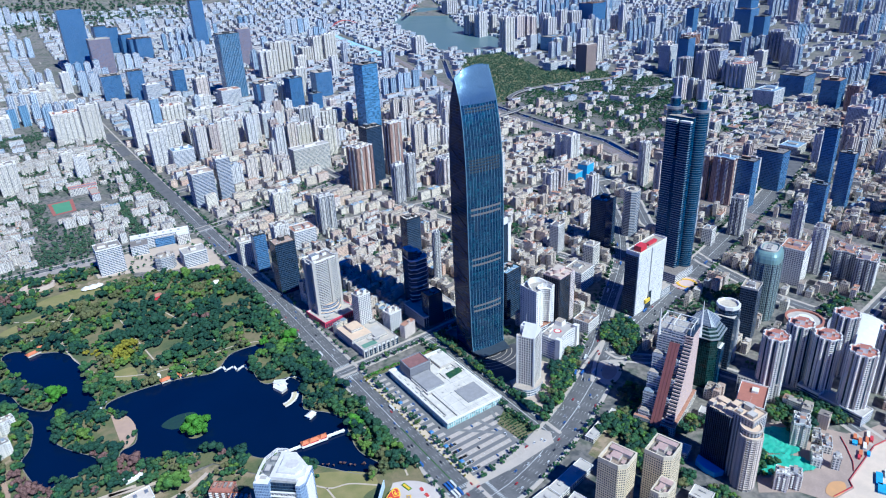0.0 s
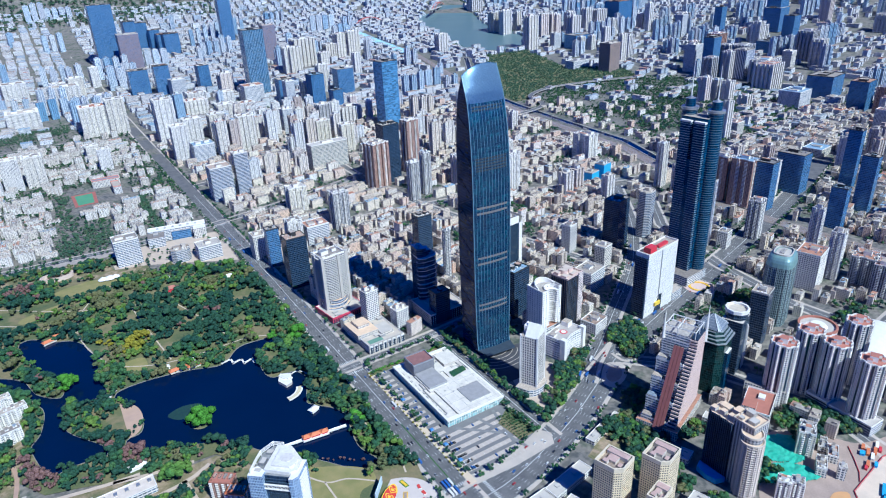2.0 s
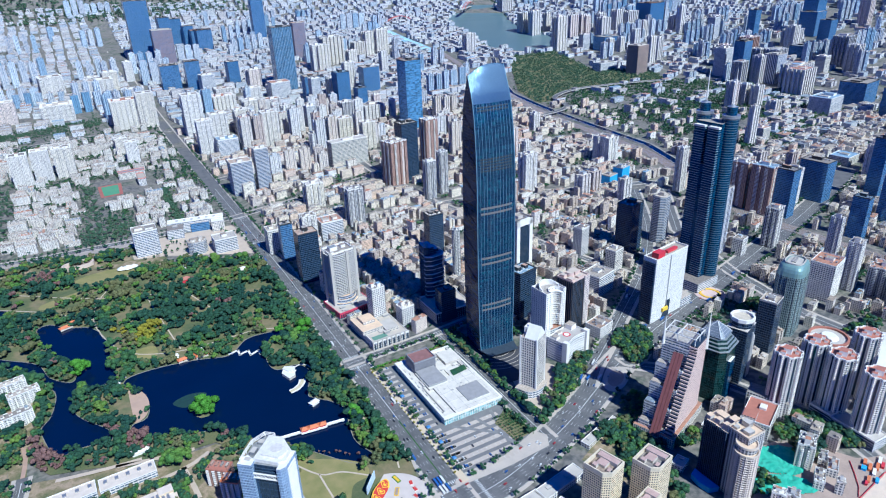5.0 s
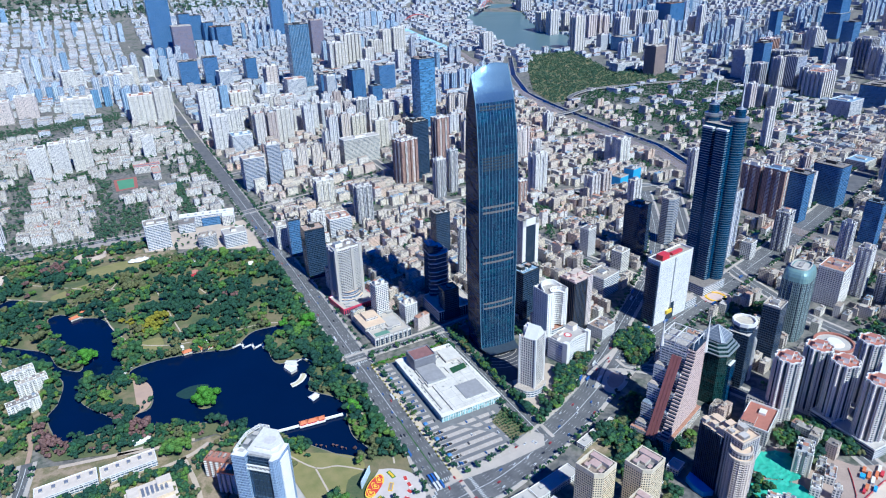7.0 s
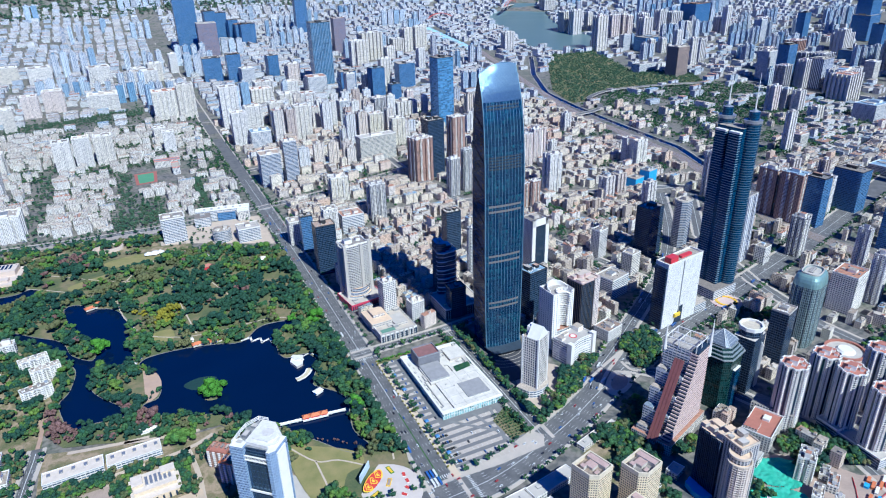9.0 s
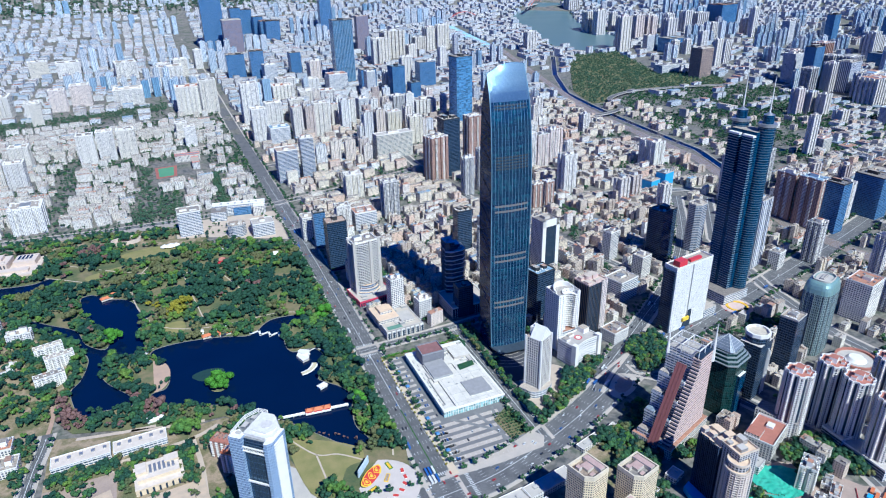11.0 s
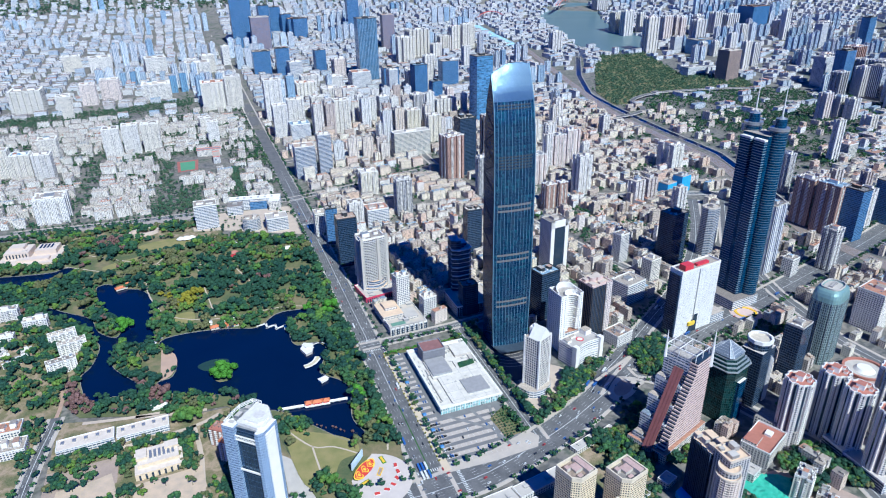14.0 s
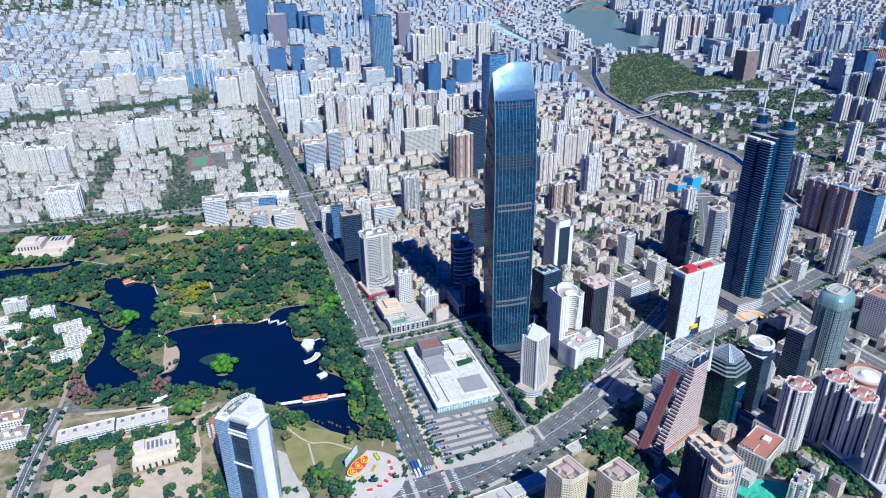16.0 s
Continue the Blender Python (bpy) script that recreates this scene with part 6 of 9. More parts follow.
    part("roof_block", m, plain("chalky_roof", (0.74, 0.71, 0.66), (0.58, 0.55, 0.51), 0.25, 0.8), e, "white stained roof block")
    m = Mesh()
    m.tube(3, 7, 6, h + 1.5, h + 1.8, 0, None, 24)
    part("roof_pad", m, plain("worn_roof_pad", (0.66, 0.62, 0.58), (0.50, 0.46, 0.42), 0.3), e)
    m = Mesh()
    for px, py in ((-25, -14), (-26, 0), (-26, 12), (-19, 26), (-8, 26)):
        m.box(px, py, 0.8, 0.8, h - 4, h + 2)
    for p, q in (((-25, -14), (-26, 0)), ((-26, 0), (-26, 12)), ((-26, 12), (-19, 26)), ((-19, 26), (-8, 26))):
        for z in (h - 1.5, h + 0.3, h + 2):
            m.beam((*p, z), (*q, z), 0.6)
    relief("roof_frame", m, WHITE_PAINT, e, "open white roof frame")
    pieces("roof_unit", [METAL, CONCRETE], e, [(-19, 2, 5, 8, h - 4, h), (-18, 16, 6, 5, h - 4, h - 1), (-20, -9, 6, 4, h - 4, h - 1.5)])
    m = Mesh()
    m.box(-30, 12, 14, 20, 0, 62, 0, 1)
    part("side_wing", m, [F["resi_pink"], ROOF], e, "lower pinkish side wing")


portal_tower()


def flats(x, y, w, d, h, rot, wall, label, roof=None):
    """A slab of flats: body, stair bays, balconies, parapet and a row of roof rooms."""
    e = base("apartment_block", x, y, 0, rot, label, "building", "flats by the park")
    TAKEN.append((x, y, 0.5 * math.hypot(w, d)))
    m = Mesh()
    m.prism(notched(w, d, 4, 1.8), 0, h, 0, 1)
    part("body", m, [wall, roof or ROOF], e)
    m = Mesh()
    rim(m, [(-w / 2, -d / 2), (w / 2, -d / 2), (w / 2, d / 2), (-w / 2, d / 2)], h - 0.3, h + 1.2, 0.6)
    part("parapet", m, WHITE_PAINT if roof is None else roof, e)
    m = Mesh()
    for z in np.arange(3, h - 1, 3.0):
        for i in range(4):
            m.box(-w / 2 + w * (2 * i + 0.5) / 7, -d / 2 - 0.5, w / 8, 1.6, z, z + 1.1)
    relief("balcony", m, WHITE_PAINT, e)
    pieces("roof_room", [wall, ROOF], e, [(-w * 0.36 + w * 0.24 * i, d * 0.1, w * 0.11, d * 0.42, h - 0.2, h + 2.8) for i in range(4)])


for fx, fy in ((-446, 158), (-428, 124), (-436, 72)):
    flats(fx, fy, 40, 14, 20, 14, F["resi_cream"], "white slab of flats with balconies among trees")
flats(-222, -182, 26, 16, 26, -40, F["brick_flat"], "red-brown brick flats with small windows", BRICKRED)
flats(-214, -214, 22, 16, 30, -40, F["resi_pink"], "pinkish flats with an orange-brown roof", ORANGE_TILE)


def tan_museum():
    e = base("tan_museum", -552, 548, 0, -8, "tan low museum with terraces and a hall block", "museum")
    TAKEN.append((-552, 548, 60))
    tan = plain("tan_stone_wall", (0.62, 0.50, 0.40), (0.54, 0.44, 0.36), 0.1)
    top = plain("tan_roof", (0.66, 0.55, 0.46), (0.56, 0.46, 0.39), 0.08)
    for nm, bx in (("terrace", (0, -4, 112, 84, 0, 5)), ("main_hall", (-24, 6, 46, 44, 5, 18)), ("east_hall", (26, 14, 40, 36, 5, 15)), ("tower_block", (-26, 10, 26, 22, 18, 24)), ("porch", (10, -28, 60, 14, 5, 10))):
        m = Mesh()
        m.box(*bx, 0, 1)
        part(nm, m, [tan, top], e)
    pieces("window", GLASS, e, [(-42 + 6 * i, -16.2, 2.4, 0.8, 7, 15) for i in range(7)])
    pieces("skylight", [METAL, GLASS], e, [(14 + 7 * i, 16, 4, 20, 15, 16.2) for i in range(4)])
    pieces("roof_unit", [CONCRETE, top], e, [(-40, 20, 6, 8, 18, 20.5), (-10, -6, 8, 6, 18, 20), (40, 24, 6, 6, 15, 17)])
    e = base("oval_arena", -342, 588, 0.9, 4, "oval open-air arena with a tan rim wall", "arena")
    m = Mesh()
    rim(m, [(30 * math.cos(radians(a)), 17 * math.sin(radians(a))) for a in range(0, 360, 12)], 0, 8, 3.0)
    part("rim_wall", m, tan, e)
    m = Mesh()
    m.prism([(27 * math.cos(radians(a)), 14.5 * math.sin(radians(a))) for a in range(0, 360, 12)], 0.1, 0.8)
    part("arena_floor", m, [tan, SOIL], e)


tan_museum()


def white_complex():
    e = base("white_civic_complex", -98, 640, 0, -10, "white civic complex with curved wing and blue glass court", "building")
    TAKEN.append((-98, 640, 50))
    for nm, bx, mats in (("north_wing", (0, 22, 120, 20, 0, 26), [F["office"], WHITE_PAINT]), ("west_wing", (-44, -4, 34, 34, 0, 22), [F["office"], ROOF]), ("east_wing", (46, 6, 26, 30, 0, 24), [F["white"], WHITE_PAINT]), ("court_glass", (8, 10, 40, 4, 0, 20), [F["glass_blue"], ROOF])):
        m = Mesh()
        m.box(*bx, 0, 1)
        part(nm, m, mats, e)
    m = Mesh()
    rim(m, [(-60, 12), (60, 12), (60, 32), (-60, 32)], 25.8, 27.4, 0.8)
    part("parapet", m, WHITE_PAINT, e)
    pieces("roof_unit", [METAL, CONCRETE], e, [(-40 + 16 * i, 22, 5, 6, 26, 28) for i in range(6)] + [(-44, -4, 10, 10, 22, 25)])


white_complex()


def low_complex():
    e = base("terraced_school", -298, -190, 0, 4, "white stepped low building with a grey skylight roof", "building")
    TAKEN.append((-298, -190, 36))
    m = Mesh()
    m.box(0, 0, 54, 40, 0, 9, 0, 1)
    m.box(0, 4, 46, 30, 9, 14, 0, 1)
    m.box(-18, 6, 12, 18, 14, 18, 0, 1)
    m.box(16, 12, 16, 12, 14, 17, 0, 1)
    part("body", m, [plain("cream_wall", (0.72, 0.58, 0.40), None, 0.2), plain("worn_school_roof", (0.74, 0.63, 0.52), (0.58, 0.49, 0.40), 0.15)], e)
    pieces("skylight", METAL, e, [(-8 + i * 5, 4, 3, 14, 14, 15.4) for i in range(6)])
    pieces("window", GLASS, e, [(-22 + i * 7, -20.4, 2.2, 1.0, 0, 7) for i in range(7)])
    for x, w in ((-385, 66), (-318, 62)):
        e = base("long_low_hall", x, -120, 0, 3, "long low white hall with a pale flat roof", "building")
        TAKEN.append((x, -120, 36))
        m = Mesh()
        m.box(0, 0, w, 22, 0, 9, 0, 1)
        part("body", m, [F["office"], plain("worn_white_roof", (0.70, 0.60, 0.50), (0.54, 0.46, 0.38), 0.12)], e)
        pieces("roof_unit", METAL, e, [(-w / 2 + 7 + i * w / 5, 3, 4, 5, 9, 10.6) for i in range(5)])
        m = Mesh()
        rim(m, [(-w / 2, -11), (w / 2, -11), (w / 2, 11), (-w / 2, 11)], 8.8, 10, 0.8)
        part("parapet", m, WHITE_PAINT, e)


low_complex()


def arena():
    e = base("round_roof_arena", 668, -440, 0, 20, "low arena with a broad white shell roof", "arena")
    TAKEN.append((668, -440, 62))
    m = Mesh()
    def oval(k):
        return [(58 * k * math.cos(a), 40 * k * math.sin(a)) for a in [2 * math.pi * i / 32 for i in range(32)]]
    m.prism(oval(1), 0, 12, 0, 0)
    part("wall", m, F["office"], e)
    m = Mesh()
    ks = [(12, 1.05), (16, 0.85), (19, 0.6), (21, 0.3), (21.6, 0.05)]
    for (z0, a), (z1, b) in zip(ks, ks[1:]):
        m.prism(oval(a), z0, z1, 0, 0, oval(b))
    part("shell_roof", m, WHITE_PAINT, e, "white shell roof")
    e = base("round_hall", 640, -372, 0, 0, "round low hall with a red-brown rim", "building")
    TAKEN.append((640, -372, 30))
    m = Mesh()
    m.tube(0, 0, 28, 0, 10, 0, 1, 28)
    part("wall", m, [PINKSTONE, CONCRETE], e)
    m = Mesh()
    rim(m, [(28 * math.cos(2 * math.pi * i / 28), 28 * math.sin(2 * math.pi * i / 28)) for i in range(28)], 10, 13, 3)
    part("rim", m, BRICKRED, e)
    m = Mesh()
    m.tube(0, 0, 14, 10, 14, 0, None, 24, 10)
    part("lantern", m, WHITE_PAINT, e)


arena()


def podium_mall(x, y, w, d, h, rot, label):
    e = base("shopping_podium", x, y, 0, rot, label, "building")
    TAKEN.append((x, y, 0.45 * math.hypot(w, d)))
    m = Mesh()
    m.box(0, 0, w, d, 0, h, 0, 1)
    part("body", m, [F["office"], plain("tan_roof", (0.55, 0.47, 0.38), (0.45, 0.40, 0.34), 0.1)], e)
    m = Mesh()
    rim(m, [(-w / 2, -d / 2), (w / 2, -d / 2), (w / 2, d / 2), (-w / 2, d / 2)], h, h + 1.8, 1.0)
    part("parapet", m, WHITE_PAINT, e)
    r = random.Random(int(x))
    pieces("roof_unit", [METAL, CONCRETE], e, [(r.uniform(-0.4, 0.4) * w, r.uniform(-0.4, 0.4) * d, r.uniform(3, 10), r.uniform(3, 10), h, h + r.uniform(1.5, 4)) for i in range(12)])
    m = Mesh()
    n = int(w / 4)
    for i in range(n):
        m.box(-w / 2 + (i + 0.5) * w / n, -d / 2 - 0.6, 2.4, 1.0, 1, h - 1, 0)
    relief("glazing", m, GLASS, e)
    return e


podium_mall(74, 24, 62, 84, 12, 3, "low shopping podium with a tan roof full of plant")
red_podium = podium_mall(64, 130, 66, 56, 10, 8, "podium with a red band under a beige tower")
m = Mesh()
rim(m, [(-33.8, -28.8), (33.8, -28.8), (33.8, 28.8), (-33.8, 28.8)], 2.6, 12.0, 1.6)
part("fascia", m, plain("crimson_fascia", (0.60, 0.06, 0.12), None, 0.3, 0.5), red_podium, "bright red fascia band")
podium_mall(200, 30, 70, 66, 18, 0, "dark shopping podium with curved roof lights")


GREYTILE = plain("grey_beige_tile", (0.50, 0.46, 0.41), (0.42, 0.39, 0.35), 0.2)


def hotel_tower():
    """Grey-white hotel with white piers, curved balcony floors and a tiered base."""
    e = base("balcony_hotel", 61, 150, 0, 8, "grey-white hotel tower with stacked balconies above a red podium", "hotel")
    TAKEN.append((61, 150, 30))
    m = Mesh()
    m.prism([(-22, -15), (-8, -18), (8, -18), (22, -15), (23, 18), (-22, 18)], 0, 104, 0, 1)
    part("body", m, [F["resi_grey"], ROOF], e)
    for x, y, w, d, h in ((-23, -15, 5, 6, 108), (6, -19, 5, 5, 106), (24, -14, 5, 6, 108), (-23, 10, 4, 8, 106), (24, 12, 4, 8, 106)):
        m = Mesh()
        m.box(x, y, w, d, 0, h, 0)
        part("pier", m, GREYTILE, e)
    m = Mesh()
    for z in np.arange(27, 102, 3.1):
        m.prism([(-21, -16), (-12, -20), (-2, -20.6), (4, -20), (4, -16)], z, z + 0.9, 0, 0, None, True)
        m.box(15, -17.4, 14, 3.0, z, z + 0.9, 0, None, 8, True)
        m.box(-23.4, 0, 2.6, 14, z, z + 0.9, 0, None, 0, True)
    relief("balcony", m, plain("grey_balcony", (0.52, 0.50, 0.47), (0.44, 0.42, 0.40), 0.3), e)
    for k, (r0, z0, z1) in enumerate(((25, 0, 13), (21.5, 13, 19), (19, 19, 25))):
        m = Mesh()
        m.prism([(r0 * math.cos(radians(a)), -6 + r0 * 0.9 * math.sin(radians(a))) for a in range(195, 346, 15)], z0, z1, 0, 1)
        part("terrace_tier", m, [F["office_grey"], SAND], e)
    m = Mesh()
    rim(m, [(-22, -15), (22, -15), (23, 18), (-22, 18)], 104, 107, 1.2)
    part("parapet", m, WHITE_PAINT, e)
    pieces("roof_room", [WHITE_PAINT, ROOF], e, [(-8, 4, 14, 10, 104, 111), (12, 6, 8, 8, 104, 109), (-16, -8, 6, 5, 104, 107), (4, -10, 10, 4, 104, 106)])


hotel_tower()


def stepped_dark_tower():
    """Dark glass slab behind the tall tower: a sloped, stepped roof and white floor edges that zigzag down one side."""
    e = base("stepped_glass_tower", 198, 66, 0, -6, "dark blue glass tower with white zigzag floor edges", "office tower")
    TAKEN.append((198, 66, 26))
    m = Mesh()
    m.prism([(-18, -14), (-8, -18), (12, -16), (18, -8), (18, 14), (-18, 14)], 0, 96, 0, 1)
    m.prism([(-18, -10), (-10, -14), (-2, -14), (-2, 14), (-18, 14)], 96, 112, 0, 1)
    m.box(4, 4, 12, 20, 96, 104, 0, 1)
    part("body", m, [F["glass_dark"], METAL], e)
    m = Mesh()
    for i, z in enumerate(np.arange(24, 98, 8.0)):
        k = 3.0 if i % 2 else 0.0
        m.prism([(-18.6, -14 - k), (-8, -18.6 - k), (12.4, -16.6), (18.8, -8), (18.8, -2), (12, -12), (-8, -14), (-18.6, -8)], z, z + 0.8, 0, 0, None, True)
    relief("floor_edge", m, WHITE_PAINT, e, "thin white zigzag floor edges")
    pieces("roof_unit", [METAL, CONCRETE], e, [(-10, 2, 6, 8, 112, 115), (10, -6, 8, 5, 96, 99), (12, 8, 6, 6, 96, 98.5), (-14, -6, 4, 5, 112, 114)])
    m = Mesh()
    rim(m, [(-18, -14), (-8, -18), (12, -16), (18, -8), (18, 14), (-18, 14)], 95.6, 97.6, 0.8)
    part("parapet", m, METAL, e)


stepped_dark_tower()
b = base("terraced_mall_roof", 70, 22, 12, 3, "stepped tan roof storeys of a mall with open frame front", "building")
for nm, bx, top in (("storey", (-12, 14, 36, 48, 0, 7), SAND), ("storey", (16, -8, 22, 30, 0, 5), CONCRETE), ("storey", (-10, 20, 20, 24, 7, 12), SAND)):
    m = Mesh()
    m.box(*bx, 0, 1)
    part(nm, m, [F["beige"], top], b)
m = Mesh()
m.box(-10, -28, 24, 12, 0, 0.5)
part("roof_court", m, plain("green_roof_court", (0.16, 0.30, 0.22), None, 0.2), b, "green roof court")
pieces("frame_post", CONCRETE, b, [(-28 + i * 8, -41, 1.6, 1.6, -12, 5) for i in range(8)])
m = Mesh()
m.box(0, -41, 60, 1.8, 4, 5.4, 0, None, 0, True)
part("frame_beam", m, CONCRETE, b)


# ---- the low city between the towers ----
LINES = [(HONGLING, 22), (SHENNAN, 30), (BAOAN, 18), (STREET_NORTH, 12), (STREET_EAST, 16), (PARKWEST, 12), (CROSS_N, 16), (CROSS_FAR, 20), (RAIL, 30), (CANAL, 22),
         ([(-760, 705), (-529, 680), (-312, 655), (-211, 650)], 18),
         ([(22, 470), (240, 520), (520, 480), (800, 380), (1020, 300)], 12), ([(560, -60), (500, 200), (440, 520), (420, 800), (440, 1300)], 12), ([(20, 1010), (300, 1060), (640, 960), (1000, 800), (1190, 760)], 13),
         ([(700, -420), (690, -300), (720, -136), (790, 60), (960, 260)], 15), ([(420, -700), (470, -480), (420, -330), (338, -245)], 13), ([(470, -480), (640, -430), (900, -400)], 11)]
LOT = [(14, -330), (14, -60), (146, -60), (146, -322)]
BELTS = [[(-318, 690), (-285, 690), (-280, 1170), (-310, 1170)], [(-512, 700), (-486, 700), (-470, 1330), (-500, 1330)], [(-130, 720), (-112, 720), (-108, 1000), (-126, 1000)], [(-420, 1180), (-140, 1230), (-140, 1248), (-420, 1200)], [(-700, 860), (-520, 840), (-520, 856), (-700, 880)]]
GREEN = [WOODS, GREENBELT, SMALLPARK] + BELTS
OPEN = [[(-640, -330), (-420, -330), (-405, 40), (-425, 180), (-500, 260), (-640, 330)], [(-290, 965), (-205, 965), (-125, 1015), (-125, 1205), (-282, 1205)], PARK, LOT, SITE, FARLAKE, LAKE, LAKE_WEST, [(-100, -600), (-480, -600), (-480, -60), (-100, -90)], [(150, -40), (150, -330), (290, -290), (320, -230), (260, -150)], [(330, -230), (420, -170), (450, -220), (360, -260)],
        [(600, -205), (720, -150), (700, -110), (600, -160)], [(180, -325), (330, -262), (400, -300), (320, -440), (160, -420)], [(20, -380), (20, -700), (420, -700), (420, -500), (300, -400), (140, -370)]]
BOXES = [(min(p[0] for p in q), max(p[0] for p in q), min(p[1] for p in q), max(p[1] for p in q)) for q in OPEN + GREEN]
GRID = {}
for bx, by, br in TAKEN:
    for gx in range(int((bx - br) // 100), int((bx + br) // 100) + 1):
        for gy in range(int((by - br) // 100), int((by + br) // 100) + 1):
            GRID.setdefault((gx, gy), []).append((bx, by, br))


def clear(x, y, r, lines=True):
    for bx, by, br in GRID.get((int(x // 100), int(y // 100)), ()):
        if (x - bx) ** 2 + (y - by) ** 2 < (br + r) ** 2:
            return False
    for q, (x0, x1, y0, y1) in zip(OPEN + GREEN, BOXES):
        if x0 < x < x1 and y0 < y < y1 and inside(x, y, q):
            return False
    return not lines or not any(near_line(x, y, l, w + r) for l, w in LINES)


def in_view(x, y):
    """The wide fan north-east of the flight that the city fills."""
    d, a = math.hypot(x + 240, y + 850), math.degrees(math.atan2(x + 240, y + 850))
    return -24 < a < 82 and d < 5500


HOUSE_WORDS = ["plastered low-rise house with a cluttered flat roof", "tiled low-rise block with a flat concrete roof", "weathered low-rise house with small roof sheds"]


def house(m, r, x, y, w, d, h, rot, z, sheds=True):
    """A low house: body, roof rim and roof sheds, all one piece with its neighbours' mesh."""
    c, s = math.cos(radians(rot)), math.sin(radians(rot))
    def at(px, py):
        return (x + px * c - py * s, y + px * s + py * c)
    if r.random() < 0.3 and w > 14:
        n = 0.22 * d
        poly = [at(-w / 2, -d / 2), at(-w * 0.15, -d / 2), at(-w * 0.15, -d / 2 + n), at(w * 0.15, -d / 2 + n), at(w * 0.15, -d / 2), at(w / 2, -d / 2), at(w / 2, d / 2), at(-w / 2, d / 2)]
    else:
        poly = [at(-w / 2, -d / 2), at(w / 2, -d / 2), at(w / 2, d / 2), at(-w / 2, d / 2)]
    m.prism(poly, z - 2, z + h)
    for i in range(r.choice((2, 3, 4, 5)) if sheds else 0):
        px, py = at(r.uniform(-0.35, 0.35) * w, r.uniform(-0.3, 0.3) * d)
        m.box(px, py, r.uniform(1.6, 5), r.uniform(1.6, 5), z + h - 0.2, z + h + r.uniform(0.8, 3.2), 0, 1, rot)


yard = []
VILLAS = [(1290, 520), (1330, 900), (1420, 1240), (1650, 1330), (2000, 1230), (2300, 900), (2000, 500), (1500, 250)]


def low_city(name, dmin, dmax, step, label, seed):
    r = random.Random(seed)
    m = Mesh()
    n = 0
    for gx in np.arange(-1500, 5000, step * 1.7):
        for gy in np.arange(-900, 5000, step):
            x, y = gx + r.uniform(-0.2, 0.2) * step, gy + r.uniform(-0.18, 0.18) * step
            d = math.hypot(x + 240, y + 850)
            if not dmin <= d < dmax or not in_view(x, y) or r.random() < 0.10:
                continue
            if x > 1240 and 300 < y < 2000 and r.random() < 0.5:
                continue
            w, dp = step * r.uniform(1.2, 1.66), step * r.uniform(0.50, 0.68)
            if r.random() < 0.2:
                w, dp = w * 0.6, dp * 1.3
            if x < 0:
                if y < 1800:
                    continue
                w, dp = step * r.uniform(1.05, 1.3), step * r.uniform(0.6, 0.8)
            if not clear(x, y, 0.36 * math.hypot(w, dp)):
                continue
            west = x < 0
            if not west and d < 2600 and noise.noise(Vector((x * 0.014, y * 0.014, 3.0))) > 0.27:
                yard.extend((x + r.uniform(-9, 9), y + r.uniform(-9, 9), r.uniform(1.1, 1.9)) for i in range(4))
                continue
            if inside(x, y, VILLAS) and r.random() < 0.6:
                continue
            if west and noise.noise(Vector((x * 0.011, y * 0.011, 5.0))) > 0.24:
                yard.append((x, y, r.uniform(1.0, 1.7)))
                continue
            rot = (0 if west else 8 if y > 300 else 15) + r.uniform(-3, 3) + (90 if r.random() < (0.1 if west else 0.12) else 0)
            h = r.choice((12, 15, 18, 18, 21, 21, 24)) * (0.9 if west else 1.0)
            if r.random() < 0.06:
                h *= 1.7
            if d < 1320 and n < 300 and (x > 20 or y > 640):
                one = Mesh()
                house(one, r, 0, 0, w, dp, h, 0, 0.0, 0)
                e = base("low_house", x, y, 0, rot, r.choice(HOUSE_WORDS), "house", "low-rise houses of the old quarter")
                part("body", one, [F["low"], ROOF], e)
                for i in range(r.choice((1, 2, 2, 3))):
                    pieces("roof_shed", [F["low"], ROOF], e, [(r.uniform(-0.35, 0.35) * w, r.uniform(-0.3, 0.3) * dp, r.uniform(2.5, 5), r.uniform(2.5, 5), h - 0.2, h + r.uniform(1.5, 3.4))])
                n += 1
            else:
                house(m, r, x, y, w, dp, h, rot, terrain(x, y))
    tagged(part(name, m, [F["low_hazed" if dmin > 2000 else "low"], ROOF]), label, "houses", kind="stuff")


low_city("low_houses", 500, 1500, 15.5, "dense white, beige and brown low-rise houses with cluttered flat roofs", 3)
low_city("low_houses_mid", 1500, 2600, 20, "dense pale low-rise houses further north", 4)
low_city("low_houses_far", 2600, 5400, 34, "distant low-rise houses, walls paled for haze", 5)


